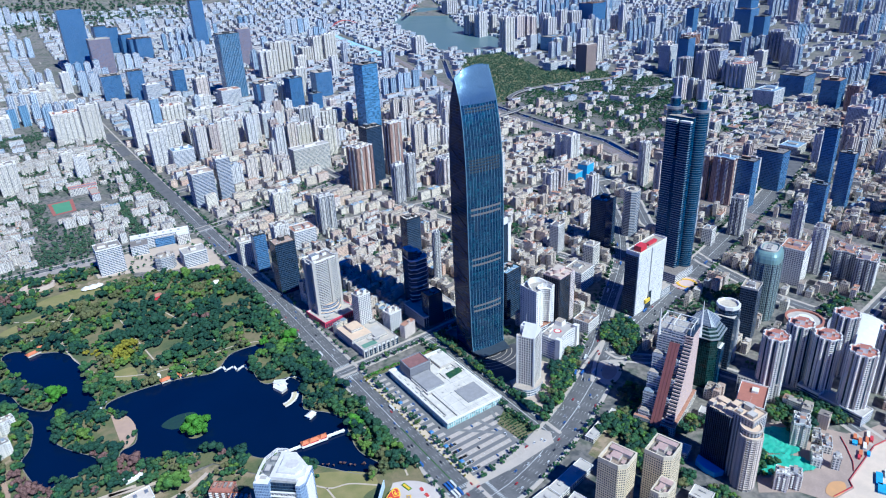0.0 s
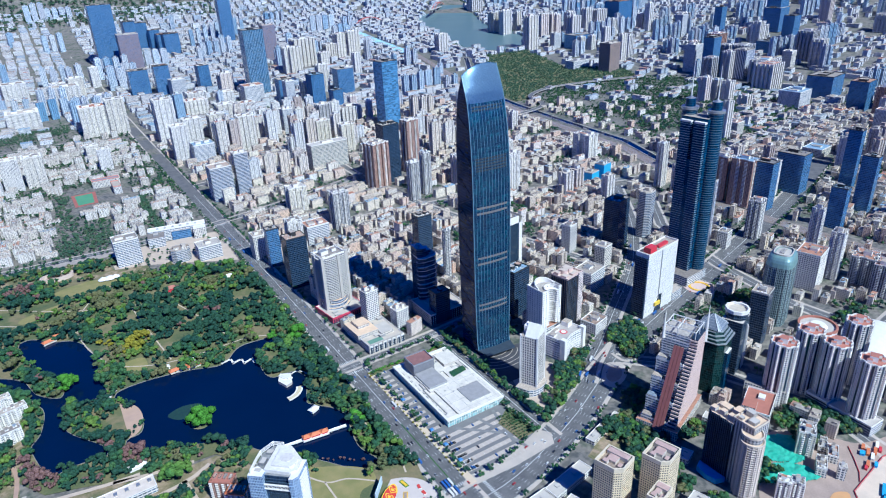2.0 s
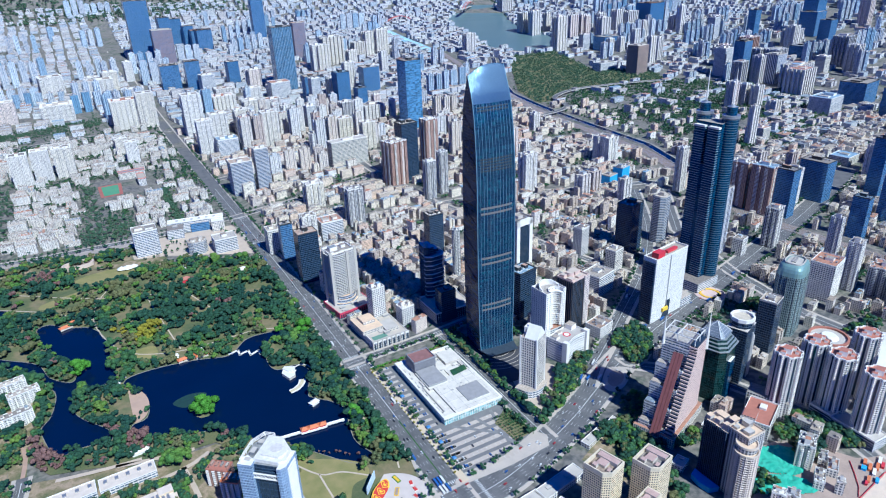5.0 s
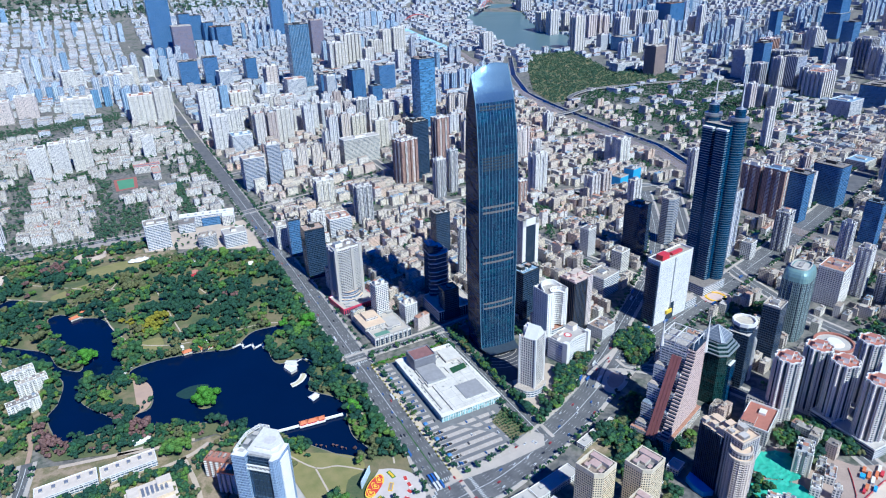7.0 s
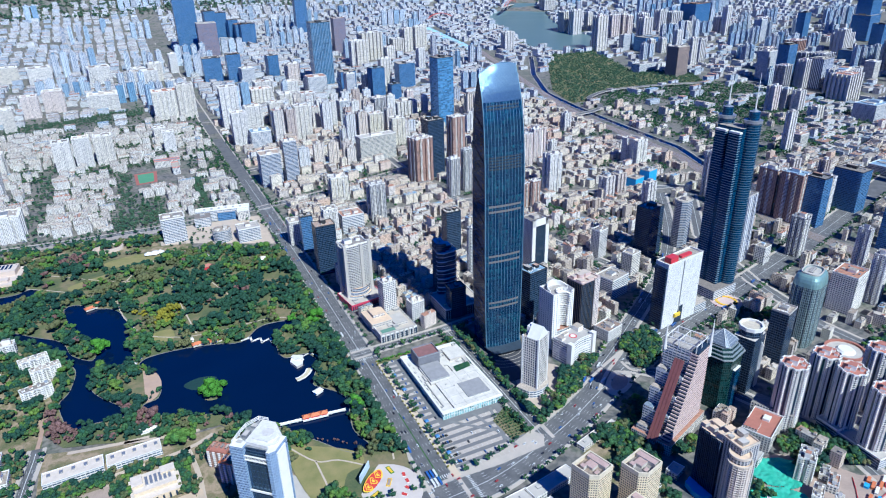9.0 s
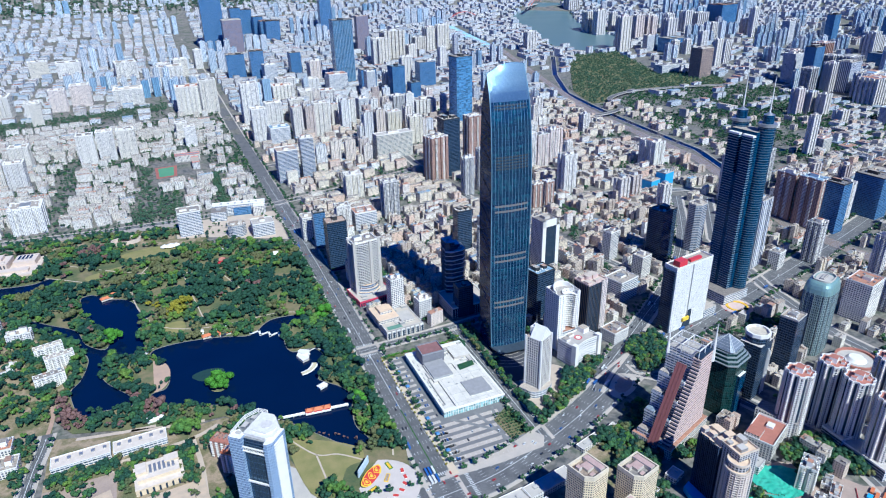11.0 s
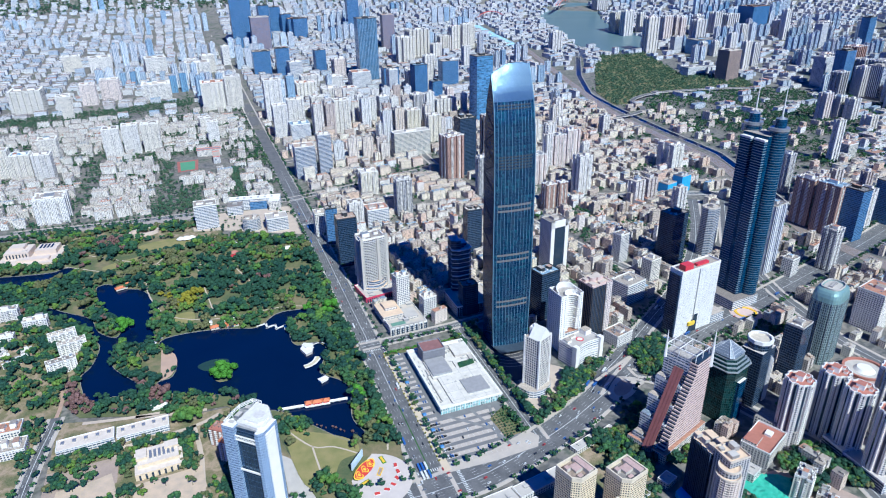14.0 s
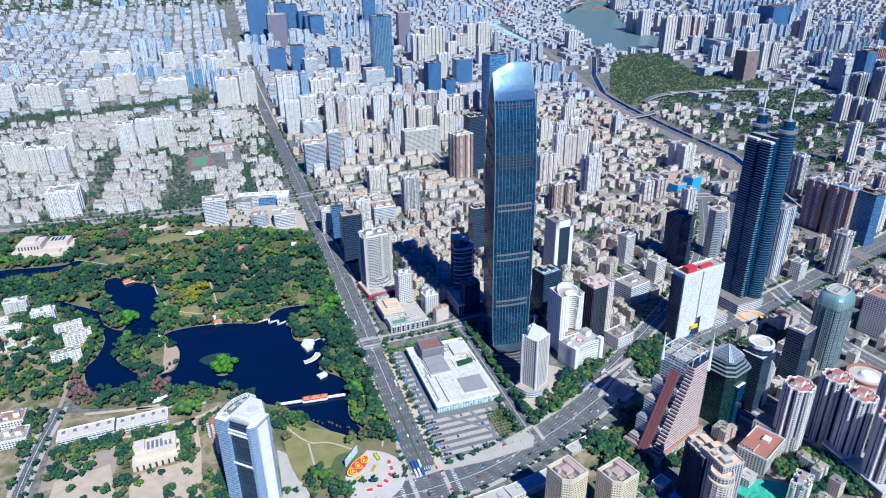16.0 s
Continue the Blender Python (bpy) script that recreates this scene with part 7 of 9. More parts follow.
def slab_quarter():
    """The western quarter: rows of long white slabs with trees between them."""
    r = random.Random(77)
    m = Mesh()
    n = 0
    for y0 in np.arange(722, 1800, 31):
        x = -1050.0
        while x < -34:
            length = r.choice((18, 22, 26, 32, 38))
            xc = x + length / 2
            x += length + r.uniform(3, 11)
            rot = -3 if xc < -305 else 4
            yc = y0 + math.tan(radians(rot)) * (xc + 305) + r.uniform(-6, 6)
            if not in_view(xc, yc):
                continue
            if noise.noise(Vector((xc * 0.010, yc * 0.012, 5.0))) > 0.27:
                yard.extend((xc + r.uniform(-18, 18), yc + r.uniform(-11, 11), r.uniform(1.0, 1.9)) for i in range(9))
                continue
            yard.extend((xc + r.uniform(-18, 18), yc + 14 + r.uniform(-3, 3), r.uniform(0.8, 1.5)) for i in range(r.choice((2, 4, 6, 9))))
            if not all(clear(xc + k * length, yc, 8) for k in (-0.4, 0, 0.4)):
                continue
            h, d = r.choice((9, 15, 18, 18, 21, 21, 24)), r.uniform(11, 15)
            rot += r.choice((0, 0, 0, 0, 90))
            near_by = n < 96 and yc < 1060
            one = Mesh()
            one.box(0, 0, length, d, 0, h, 0, 1)
            sheds = [(-length / 2 + (i + 0.5) * length / 4, r.uniform(-1.5, 2), r.uniform(2.8, 4.6), r.uniform(3, 6), h - 0.2, h + r.uniform(2.0, 3.4)) for i in range(4)]
            bays = [(-length / 2 + (i + 0.5) * length / 4, -d / 2 - 0.6, length / 9, 1.8, 0, h - 0.8) for i in range(4)]
            if near_by:
                e = base("slab_block", xc, yc, 0, rot, "white slab of flats with roof sheds and stair bays", "apartments", "slabs of the western quarter")
                part("body", one, [F["slab"], ROOF], e)
                pieces("roof_shed", [F["slab"], ROOF], e, sheds)
                pieces("stair_bay", [F["slab"], ROOF], e, bays)
                n += 1
            else:
                for b in sheds + bays:
                    one.box(*b, 0, 1)
                c, s, z = math.cos(radians(rot)), math.sin(radians(rot)), terrain(xc, yc)
                k = len(m.v)
                m.v += [(xc + px * c - py * s, yc + px * s + py * c, pz + z) for px, py, pz in one.v]
                m.f += [tuple(i + k for i in f) for f in one.f]
                m.m += one.m
                m.uv += one.uv
    tagged(part("slab_blocks_far", m, [F["slab"], ROOF]), "rows of white slabs of flats with roof sheds", "apartments", kind="stuff")


slab_quarter()
NO_TOWERS = [(1250, 1500), (1560, 2150), (1880, 2177), (2126, 1942), (2104, 1584), (2541, 1582), (2218, 1143), (1803, 608), (1422, 400), (1236, 480), (1200, 985)]
OLD_TOWN = [(1048, 1179), (1247, 1055), (1236, 501), (978, 243), (674, 381), (584, 431)]
HALLS = [(1828, 626), (2105, 741), (2182, 509), (2124, 292), (1656, 68), (1424, 110), (1315, 272)]
LAKE_VIEW = [(1380, 1500), (1620, 3400), (2300, 3750), (2760, 3500), (2420, 2300), (2100, 1900), (1700, 1500)]


def far_towers(name, count, dmin, dmax, a0, a1, seed, label):
    """Many slim distant towers in small groups."""
    r = random.Random(seed)
    m = Mesh()
    tries = 0
    n = 0
    while n < count and tries < count * 12:
        tries += 1
        a, d = radians(r.uniform(a0, a1)), math.sqrt(r.uniform(dmin ** 2, dmax ** 2))
        x0, y0 = -240 + d * math.sin(a), -850 + d * math.cos(a)
        rot, h0, k = r.uniform(-10, 20), r.uniform(55, 115), r.choice((1, 2, 3, 4, 5))
        w0, d0 = r.uniform(20, 34), r.uniform(16, 24)
        for i in range(k):
            x, y = x0 + i * 42 * math.cos(radians(rot)), y0 + i * 42 * math.sin(radians(rot))
            if not clear(x, y, 14) or inside(x, y, LAKE_VIEW) or inside(x, y, NO_TOWERS) or inside(x, y, OLD_TOWN) or inside(x, y, HALLS):
                continue
            z, h, w, dp = terrain(x, y), h0 * r.uniform(0.92, 1.08), w0, d0
            c, s = math.cos(radians(rot)), math.sin(radians(rot))
            poly = [(x + px * c - py * s, y + px * s + py * c) for px, py in notched(w, dp, 3, dp * 0.14)]
            m.prism(poly, z - 2, z + h)
            m.box(x, y, w * 0.4, dp * 0.45, z + h - 0.3, z + h + r.uniform(4, 8), 0, 1, rot)
            n += 1
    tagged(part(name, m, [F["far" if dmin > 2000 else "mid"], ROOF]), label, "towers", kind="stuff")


def hall_quarter():
    """Broad low halls and workshops with pale flat roofs beyond the railway."""
    r = random.Random(31)
    m = Mesh()
    x0, x1, y0, y1 = min(p[0] for p in HALLS), max(p[0] for p in HALLS), min(p[1] for p in HALLS), max(p[1] for p in HALLS)
    for gx in np.arange(x0, x1, 62):
        for gy in np.arange(y0, y1, 46):
            x, y = gx + r.uniform(-8, 8), gy + r.uniform(-6, 6)
            w, d, h = r.uniform(30, 54), r.uniform(20, 36), r.uniform(10, 20)
            if not inside(x, y, HALLS) or not clear(x, y, 18):
                continue
            z = terrain(x, y)
            m.box(x, y, w, d, z - 2, z + h, 0, 1, 10 + r.uniform(-4, 4))
            for i in range(r.choice((1, 2, 3, 4))):
                m.box(x + r.uniform(-0.3, 0.3) * w, y + r.uniform(-0.3, 0.3) * d, r.uniform(4, 16), r.uniform(3, 10), z + h - 0.2, z + h + r.uniform(1.2, 4), 0, 1, 10)
    tagged(part("halls", m, [F["low_hazed"], ROOF]), "broad low halls and workshops with pale flat roofs", "halls", kind="stuff")


hall_quarter()
far_towers("distant_towers", 420, 2300, 5300, 30, 80, 11, "distant residential towers to the east, walls paled and blued for haze")
far_towers("distant_towers_north", 200, 2300, 5300, -22, 30, 12, "distant residential towers to the north, walls paled and blued for haze")
far_towers("north_towers", 60, 1650, 2500, 6, 38, 15, "pale residential towers in the northern quarter")
far_towers("middle_towers", 90, 1500, 2300, 38, 80, 13, "pale and brown towers beyond the railway")


# ---- trees ----
ICO = bmesh.new()
bmesh.ops.create_icosphere(ICO, subdivisions=1, radius=1.0)
ICO_V = np.array([v.co[:] for v in ICO.verts])
ICO_F = np.array([[v.index for v in f.verts] for f in ICO.faces])
ICO.free()


def crown_shape(seed, clumps, leaves, rx, rz, zc, leaf=0.8):
    """Clumps of leaves and loose leaf sprays round them."""
    g = np.random.default_rng(seed)
    vs, fs, k = [], [], 0
    centres = []
    for i in range(clumps):
        a, q = g.uniform(0, 2 * math.pi), math.sqrt(g.uniform(0.05, 1)) * rx * 0.62
        c = np.array((q * math.cos(a), q * math.sin(a), zc + g.uniform(-0.45, 0.6) * rz * (1 - q / rx * 0.6)))
        s = rx * g.uniform(0.30, 0.48)
        centres.append((c, s))
        v = ICO_V * (1 + g.uniform(-0.22, 0.22, (len(ICO_V), 1))) * s * np.array((1, 1, 0.8)) + c
        vs.append(v)
        fs += [tuple(f + k) for f in ICO_F]
        k += len(v)
    for i in range(leaves):
        c, s = centres[g.integers(len(centres))]
        d = g.normal(size=3)
        d[2] = abs(d[2]) * 0.9 - 0.2
        d /= np.linalg.norm(d)
        p = c + d * s * np.array((1, 1, 0.85)) * g.uniform(0.95, 1.25)
        t = np.cross(d, g.normal(size=3))
        t /= np.linalg.norm(t)
        b = np.cross(d, t) + d * g.uniform(-0.5, 0.5)
        l = leaf * g.uniform(0.6, 1.3)
        vs.append(np.array((p - t * l * 0.5, p + b * l * 0.5, p + t * l * 0.5, p - b * l * 0.5)))
        fs.append((k, k + 1, k + 2, k + 3))
        k += 4
    return np.concatenate(vs), fs


def trunk_shape(h, r, seed):
    m = Mesh()
    rnd = random.Random(seed)
    m.tube(0, 0, r, 0, h * 0.6, 0, None, 7, r * 0.6)
    for i in range(4):
        a = i * 1.6 + rnd.uniform(0, 0.6)
        m.beam((0, 0, h * 0.45), (h * 0.28 * math.cos(a), h * 0.28 * math.sin(a), h * 0.82), r * 0.7)
    return m


def tree_mesh(name, v, f, mat):
    me = bpy.data.meshes.new(name)
    me.from_pydata(v.tolist(), [], f)
    me.materials.append(mat)
    me.update()
    return me


SHAPES = [crown_shape(1, 7, 110, 5.2, 3.6, 6.4), crown_shape(2, 8, 120, 6.4, 3.4, 6.2), crown_shape(3, 6, 90, 4.2, 4.0, 6.6), crown_shape(4, 9, 130, 7.2, 4.0, 7.4)]
SMALL = [crown_shape(5, 4, 36, 3.2, 2.6, 4.2, 0.9), crown_shape(6, 5, 40, 4.0, 2.6, 4.4, 0.9)]


TINY = [crown_shape(7, 2, 16, 3.4, 2.4, 4.0, 1.3), crown_shape(8, 3, 14, 4.0, 2.4, 4.2, 1.3)]


def tree_model(i, mat, label):
    e = base("tree", 0, 0, 0, 0, label, "tree", "park and street trees")
    part("trunk", trunk_shape(7.5, 0.35, i), BARK, e)
    v, f = SHAPES[i]
    ob = new("crown", tree_mesh("crown", v, f, mat))
    ob.parent = e
    return e


def plant(model, spots, r):
    """The model at the first spot, copies at the others."""
    first_done = False
    for x, y, s in spots:
        m = pose(x, y, 1.1, 0, 0, r.uniform(0, 360)) @ Matrix.Diagonal((s, s, s * r.uniform(0.9, 1.15), 1))
        if not first_done:
            model.matrix_basis = m
            first_done = True
        else:
            made = {}
            for o in (model, *model.children_recursive):
                made[o] = o.copy()
                scene.collection.objects.link(made[o])
                made[o].parent = made.get(o.parent, o.parent)
            made[model].matrix_basis = m


def mass(name, shapes, spots, mat, label, seed, z0=None):
    """Many trees as one object: crowns on short trunks."""
    g = np.random.default_rng(seed)
    vs, fs, k = [], [], 0
    for x, y, s in spots:
        v, f = shapes[g.integers(len(shapes))]
        a = g.uniform(0, 2 * math.pi)
        c, q = math.cos(a), math.sin(a)
        z = terrain(x, y) + (1.0 if z0 is None else z0)
        t = np.array(((0.4, 0, 0), (-0.2, 0.35, 0), (-0.2, -0.35, 0), (0, 0, 5.0)))
        w = np.concatenate((v, t)) @ np.array(((c, q, 0), (-q, c, 0), (0, 0, 1))) * (s, s, s * g.uniform(0.85, 1.15)) + (x, y, z)
        vs.append(w)
        n = len(v)
        fs += [tuple(i + k for i in face) for face in f] + [(k + n, k + n + 1, k + n + 3), (k + n + 1, k + n + 2, k + n + 3), (k + n + 2, k + n, k + n + 3)]
        k += len(w)
    if vs:
        ob = new(name, tree_mesh(name, np.concatenate(vs), fs, mat))
        tagged(ob, label, "trees", kind="stuff")


LAWNS = [(-318, 505, 38), (-262, 510, 30), (-130, -250, 34), (-95, -275, 26), (-100, -225, 24), (-365, 455, 26), (-262, 168, 20), (-415, 430, 34), (-85, 60, 16), (-245, 330, 14), (-160, 250, 12), (-200, 400, 14), (-300, 240, 14), (-52, -300, 46), (-298, 32, 26),
         (-215, 130, 16), (-440, 480, 22), (-120, 330, 12), (-205, 200, 12), (-60, 300, 14), (-60, 390, 16)]
PATHS = [smooth([(-30, 100), (-90, 140), (-170, 140), (-240, 150), (-300, 200), (-330, 330), (-300, 440), (-240, 500)], False, 4), smooth([(-60, 440), (-110, 380), (-170, 340), (-240, 380), (-330, 420), (-460, 520)], False, 4),
         smooth([(-170, 340), (-140, 240), (-120, 160)], False, 4), smooth([(-240, 380), (-230, 280), (-215, 150)], False, 4), smooth([(-144, -190), (-120, -230), (-95, -240), (-70, -262)], False, 4), smooth([(-120, -230), (-118, -290)], False, 4),
         smooth([(-36, -90), (-34, -160), (-26, -230), (-34, -270)], False, 4), smooth([(-330, 330), (-420, 420), (-560, 520)], False, 4)]
k = Mesh()
for p in PATHS:
    ribbon(p, 2.2, 1.28, k)
tagged(part("park_path", k, plain("sand_path", (0.55, 0.45, 0.34), (0.47, 0.39, 0.30), 0.1)), "pale sandy footpaths winding through the park", "path", kind="structure")
rt = random.Random(21)
PATCHES = [(-415, -1, 24, 4), (-405, -36, 22, 4), (-300, -48, 18, 4), (-280, -56, 14, 4), (-408, 556, 22, 4), (-414, 476, 26, 0), (-347, 84, 24, 0), (-322, 92, 14, 0), (-365, 374, 22, 3), (-340, 390, 16, 3), (-293, 251, 16, 5), (-245, 237, 18, 5), (-262, 215, 16, 5), (-60, -60, 30, 0), (-45, -10, 24, 0), (-40, -110, 20, 1), (-70, 120, 18, 2), (-30, -250, 16, 0), (-335, 40, 14, 2)]
kinds = [[] for i in range(6)]
for gx in np.arange(-755, -16, 7.9):
    for gy in np.arange(-340, 650, 7.9):
        x, y = gx + rt.uniform(-3.8, 3.8), gy + rt.uniform(-3.8, 3.8)
        if not inside(x, y, PARK) or inside(x, y, LAKE) or inside(x, y, LAKE_WEST) or inside(x, y, POND) or not clear(x, y, 1, False) and any((x - a) ** 2 + (y - b) ** 2 < c * c for a, b, c in TAKEN if a < 0):
            continue
        if any((x - a) ** 2 + (y - b) ** 2 < c * c for a, b, c in LAWNS) or any(near_line(x, y, p, 3.0) for p in PATHS):
            continue
        if noise.noise(Vector((x * 0.022, y * 0.022, 0.3))) > 0.40 or rt.random() < 0.07:
            continue
        tone = noise.noise(Vector((x * 0.013, y * 0.013, 7.7))) + rt.gauss(0, 0.22)
        k = 0 if tone < -0.08 else 1 if tone < 0.25 else 2 if tone < 0.42 else 3
        if rt.random() < 0.015:
            k = 4
        for a, b, c, kk in PATCHES:
            if (x - a) ** 2 + (y - b) ** 2 < c * c and rt.random() < 0.85:
                k = kk
        kinds[k].append((x, y, min(1.9, max(0.5, rt.lognormvariate(-0.02, 0.30)))))
TREES = [(DARK_LEAVES, "dark_park_trees", "deep green park tree with a broad dense crown", "dense deep green park trees"), (LEAVES, "park_trees", "leafy green park tree with a broad uneven crown", "mixed green park trees"),
         (FRESH_LEAVES, "fresh_park_trees", "fresh light green park tree", "light green park trees"), (OLIVE_LEAVES, "olive_park_trees", "olive-brown park tree with thinning leaves", "olive and brownish park trees"),
         (BARE_TWIGS, "bare_park_trees", "reddish-brown bare tree near the water", "reddish-brown bare trees"), (YELLOW_LEAVES, "yellow_park_trees", "yellow-green autumn tree in the park", "yellow-green autumn trees")]
for i, (mat, nm, one, many) in enumerate(TREES):
    spots = kinds[i]
    rt.shuffle(spots)
    n = 64 if i < 2 else 36
    plant(tree_model(i % 4, mat, one), spots[:n], rt)
    mass(nm, SHAPES, spots[n:], mat, many, 31 + i)
m = Mesh()
m.tube(-214, -33, 13, 0.1, 1.15, 0, None, 24, 11.5)
tagged(part("lake_islet", m, LAWN), "small green islet in the lake", "islet", kind="structure")
plant(tree_model(3, BRIGHT_LEAVES, "bright lime-green round tree by the water"), [(-213, -34, 2.0), (-203, -28, 1.6), (-223, -38, 1.7), (-216, -22, 1.4), (-208, -44, 1.4), (-225, -27, 1.2), (-358, 160, 2.0), (-350, 166, 1.6), (-364, 152, 1.2), (-30, 92, 2.0), (-38, 84, 1.6), (-44, -152, 1.7), (-40, -160, 1.2), (-66, 110, 1.2)], rt)
plant(tree_model(1, FRESH_LEAVES, "broad light green tree south of the lake"), [(-262, -124, 2.3), (-250, -120, 1.5), (-276, -120, 1.4), (-270, -110, 1.5)], rt)
plant(tree_model(2, DARK_LEAVES, "slim dark cypress by the footpath"), [(-24 + rt.uniform(-4, 4), -172 + rt.uniform(-7, 7), rt.uniform(1.3, 1.7)) for i in range(6)], rt)
plant(tree_model(2, BARE_TWIGS, "small reddish bare tree at the shore"), [(-148 + 5.2 * i + rt.uniform(-2, 2), -160 - 3.6 * i + rt.uniform(-3, 3) - 6, rt.uniform(0.35, 0.6)) for i in range(17)], rt)

street = []
for pts, off, gap, z in ((HONGLING, 21, 11, 0), (HONGLING, -21, 11, 0), (SHENNAN, 27, 10, 0), (SHENNAN, -27, 10, 0), (BAOAN, 15, 11, 0), (STREET_EAST, 11, 8, 0), (STREET_EAST, -11, 8, 0), (STREET_EAST, -15, 9, 0), (STREET_NORTH, -10, 9, 0), (PARKWEST, 9, 9, 0), (PARKWEST, -9, 9, 0), (CROSS_N, 12, 12, 0), (CROSS_N, -12, 12, 0)):
    for (a, b), (c, d) in zip(pts, pts[1:]):
        l = math.hypot(c - a, d - b)
        for i in range(int(l / gap)):
            t = (i + rt.uniform(0.2, 0.8)) * gap / l
            x, y = a + (c - a) * t - (d - b) / l * off, b + (d - b) * t + (c - a) / l * off
            if math.hypot(x + 240, y + 850) < 2300 and rt.random() < 0.85 and not any(near_line(x, y, q, w) for q, w in ((HONGLING, 17.5), (SHENNAN, 23), (BAOAN, 12), (STREET_EAST, 8), (STREET_NORTH, 7))):
                street.append((x, y, rt.uniform(0.9, 1.6)))
mass("street_trees", SMALL, street[::2], LEAVES, "round green street trees along the pavements", 32, 0.2)
mass("dark_street_trees", SMALL, street[1::2], DARK_LEAVES, "round deep green street trees along the pavements", 45, 0.2)
COURT = [(-410, -196), (-372, -192), (-352, -186), (-346, -214), (-338, -256), (-414, -262)]
SCHOOLYARD = [(-328, -218), (-250, -212), (-246, -250), (-268, -290), (-322, -284)]
groves = []
for cx, cy, rx, ry, n in ((430, -470, 40, 20, 60), (470, -505, 36, 16, 50), (400, -500, 20, 14, 20), (-36, -60, 14, 70, 90), (-34, 40, 14, 60, 50), (-330, 610, 60, 16, 60), (-440, 636, 90, 18, 110), (-270, 600, 40, 34, 60), (-150, 490, 40, 14, 40), (-560, 660, 80, 12, 60), (-30, -210, 8, 50, 24), (210, -440, 24, 40, 70), (225, -515, 14, 24, 30), (-380, -150, 40, 6, 16), (-268, -200, 6, 60, 30), (392, -212, 30, 20, 70), (430, -196, 26, 16, 50), (372, -226, 14, 14, 24), (163, -180, 4, 125, 60), (140, -75, 4, 20, 10), (262, -232, 20, 10, 30), (222, -360, 30, 14, 60), (290, -412, 24, 14, 40), (-215, -150, 34, 30, 40), (-205, -260, 34, 40, 50), (-440, 20, 12, 50, 40), (-462, 130, 16, 40, 40), (-412, 110, 8, 40, 20), (-480, 190, 30, 30, 40), (-520, 230, 30, 24, 40), (-330, -150, 60, 8, 24), (-300, -232, 40, 8, 30), (-395, -175, 26, 40, 46), (215, -268, 32, 24, 60), (262, -228, 26, 14, 36), (352, -208, 26, 14, 60), (385, -194, 22, 12, 46), (250, -362, 40, 20, 70), (290, -330, 24, 16, 40), (230, -400, 34, 24, 70), (205, -420, 26, 34, 50), (420, -480, 36, 26, 70), (470, -520, 30, 20, 36), (300, -500, 20, 30, 30), (170, -55, 10, 30, 20), (140, -316, 6, 8, 6),
                          (330, -440, 26, 18, 36), (-450, -90, 14, 60, 40), (-470, 20, 40, 40, 60), (-360, -150, 60, 12, 40), (-330, -180, 16, 22, 26), (-262, -190, 10, 40, 34), (-250, -280, 40, 40, 60), (-345, -240, 30, 12, 24), (480, -205, 40, 10, 30), (590, -170, 26, 10, 16), (-500, 70, 40, 60, 60), (-130, -330, 30, 14, 30),
                          (640, -240, 40, 20, 30), (720, -380, 40, 20, 30), (-520, 180, 50, 50, 50), (-560, 20, 60, 120, 150), (-560, -160, 60, 130, 130), (-500, -220, 30, 90, 60), (-385, -230, 36, 50, 50), (-350, -290, 60, 24, 60), (450, -500, 40, 24, 60), (500, -590, 50, 24, 50), (-475, 130, 26, 50, 50), (175, -300, 22, 14, 26), (300, -210, 16, 12, 22), (240, -250, 18, 18, 40)):
    for i in range(n):
        a, q = rt.uniform(0, 6.28), math.sqrt(rt.random())
        x, y = cx + rx * q * math.cos(a), cy + ry * q * math.sin(a)
        if not inside(x, y, LAKE_WEST) and not (rt.random() < 0.85 and (inside(x, y, COURT) or inside(x, y, SCHOOLYARD))) and not any(near_line(x, y, q2, w) for q2, w in ((SHENNAN, 23), (BAOAN, 9), (PARKWEST, 7), (STREET_EAST, 8))):
            groves.append((x, y, rt.uniform(0.7, 1.3)))
TRIANGLE = [(373.0, -210.0), (351.0, -246.0), (356.0, -258.0), (385.0, -251.0), (405.0, -245.0), (432.0, -213.0), (429.0, -186.0), (394.0, -196.0)]
for i in range(420):
    x, y = rt.uniform(min(p[0] for p in TRIANGLE), max(p[0] for p in TRIANGLE)), rt.uniform(min(p[1] for p in TRIANGLE), max(p[1] for p in TRIANGLE))
    if inside(x, y, TRIANGLE):
        groves.append((x, y, rt.uniform(0.6, 1.1)))
mass("grove_trees", SHAPES[:3], groves[::3], LEAVES, "clumps of green trees between buildings", 33, 0.2)
mass("dark_grove_trees", SHAPES, groves[1::3], DARK_LEAVES, "clumps of deep green trees between buildings", 37, 0.2)
mass("mixed_grove_trees", SHAPES[:3], groves[2::6], OLIVE_LEAVES, "clumps of olive trees between buildings", 38, 0.2)
mass("fresh_grove_trees", SHAPES[:3], groves[5::6], FRESH_LEAVES, "clumps of light green trees between buildings", 39, 0.2)
city = []
for i in range(14000):
    a, d = radians(rt.uniform(-24, 78)), math.sqrt(rt.uniform(900 ** 2, 2900 ** 2))
    x, y = -240 + d * math.sin(a), -850 + d * math.cos(a)
    thick = noise.noise(Vector((x * 0.006, y * 0.006, 1.7)))
    if thick > (-0.12 if x < 0 else -0.3 if x > 1240 and y < 2000 else 0.02) and clear(x, y, 1):
        city.append((x, y, rt.uniform(0.8, 1.6)))
yard = [(x, y, s) for x, y, s in yard if clear(x, y, 1)]
for i in range(7600):
    x, y = rt.uniform(1280, 2300), rt.uniform(250, 1340)
    if inside(x, y, VILLAS) and noise.noise(Vector((x * 0.007, y * 0.007, 2.2))) > -0.22:
        yard.append((x, y, rt.uniform(1.2, 2.1)))
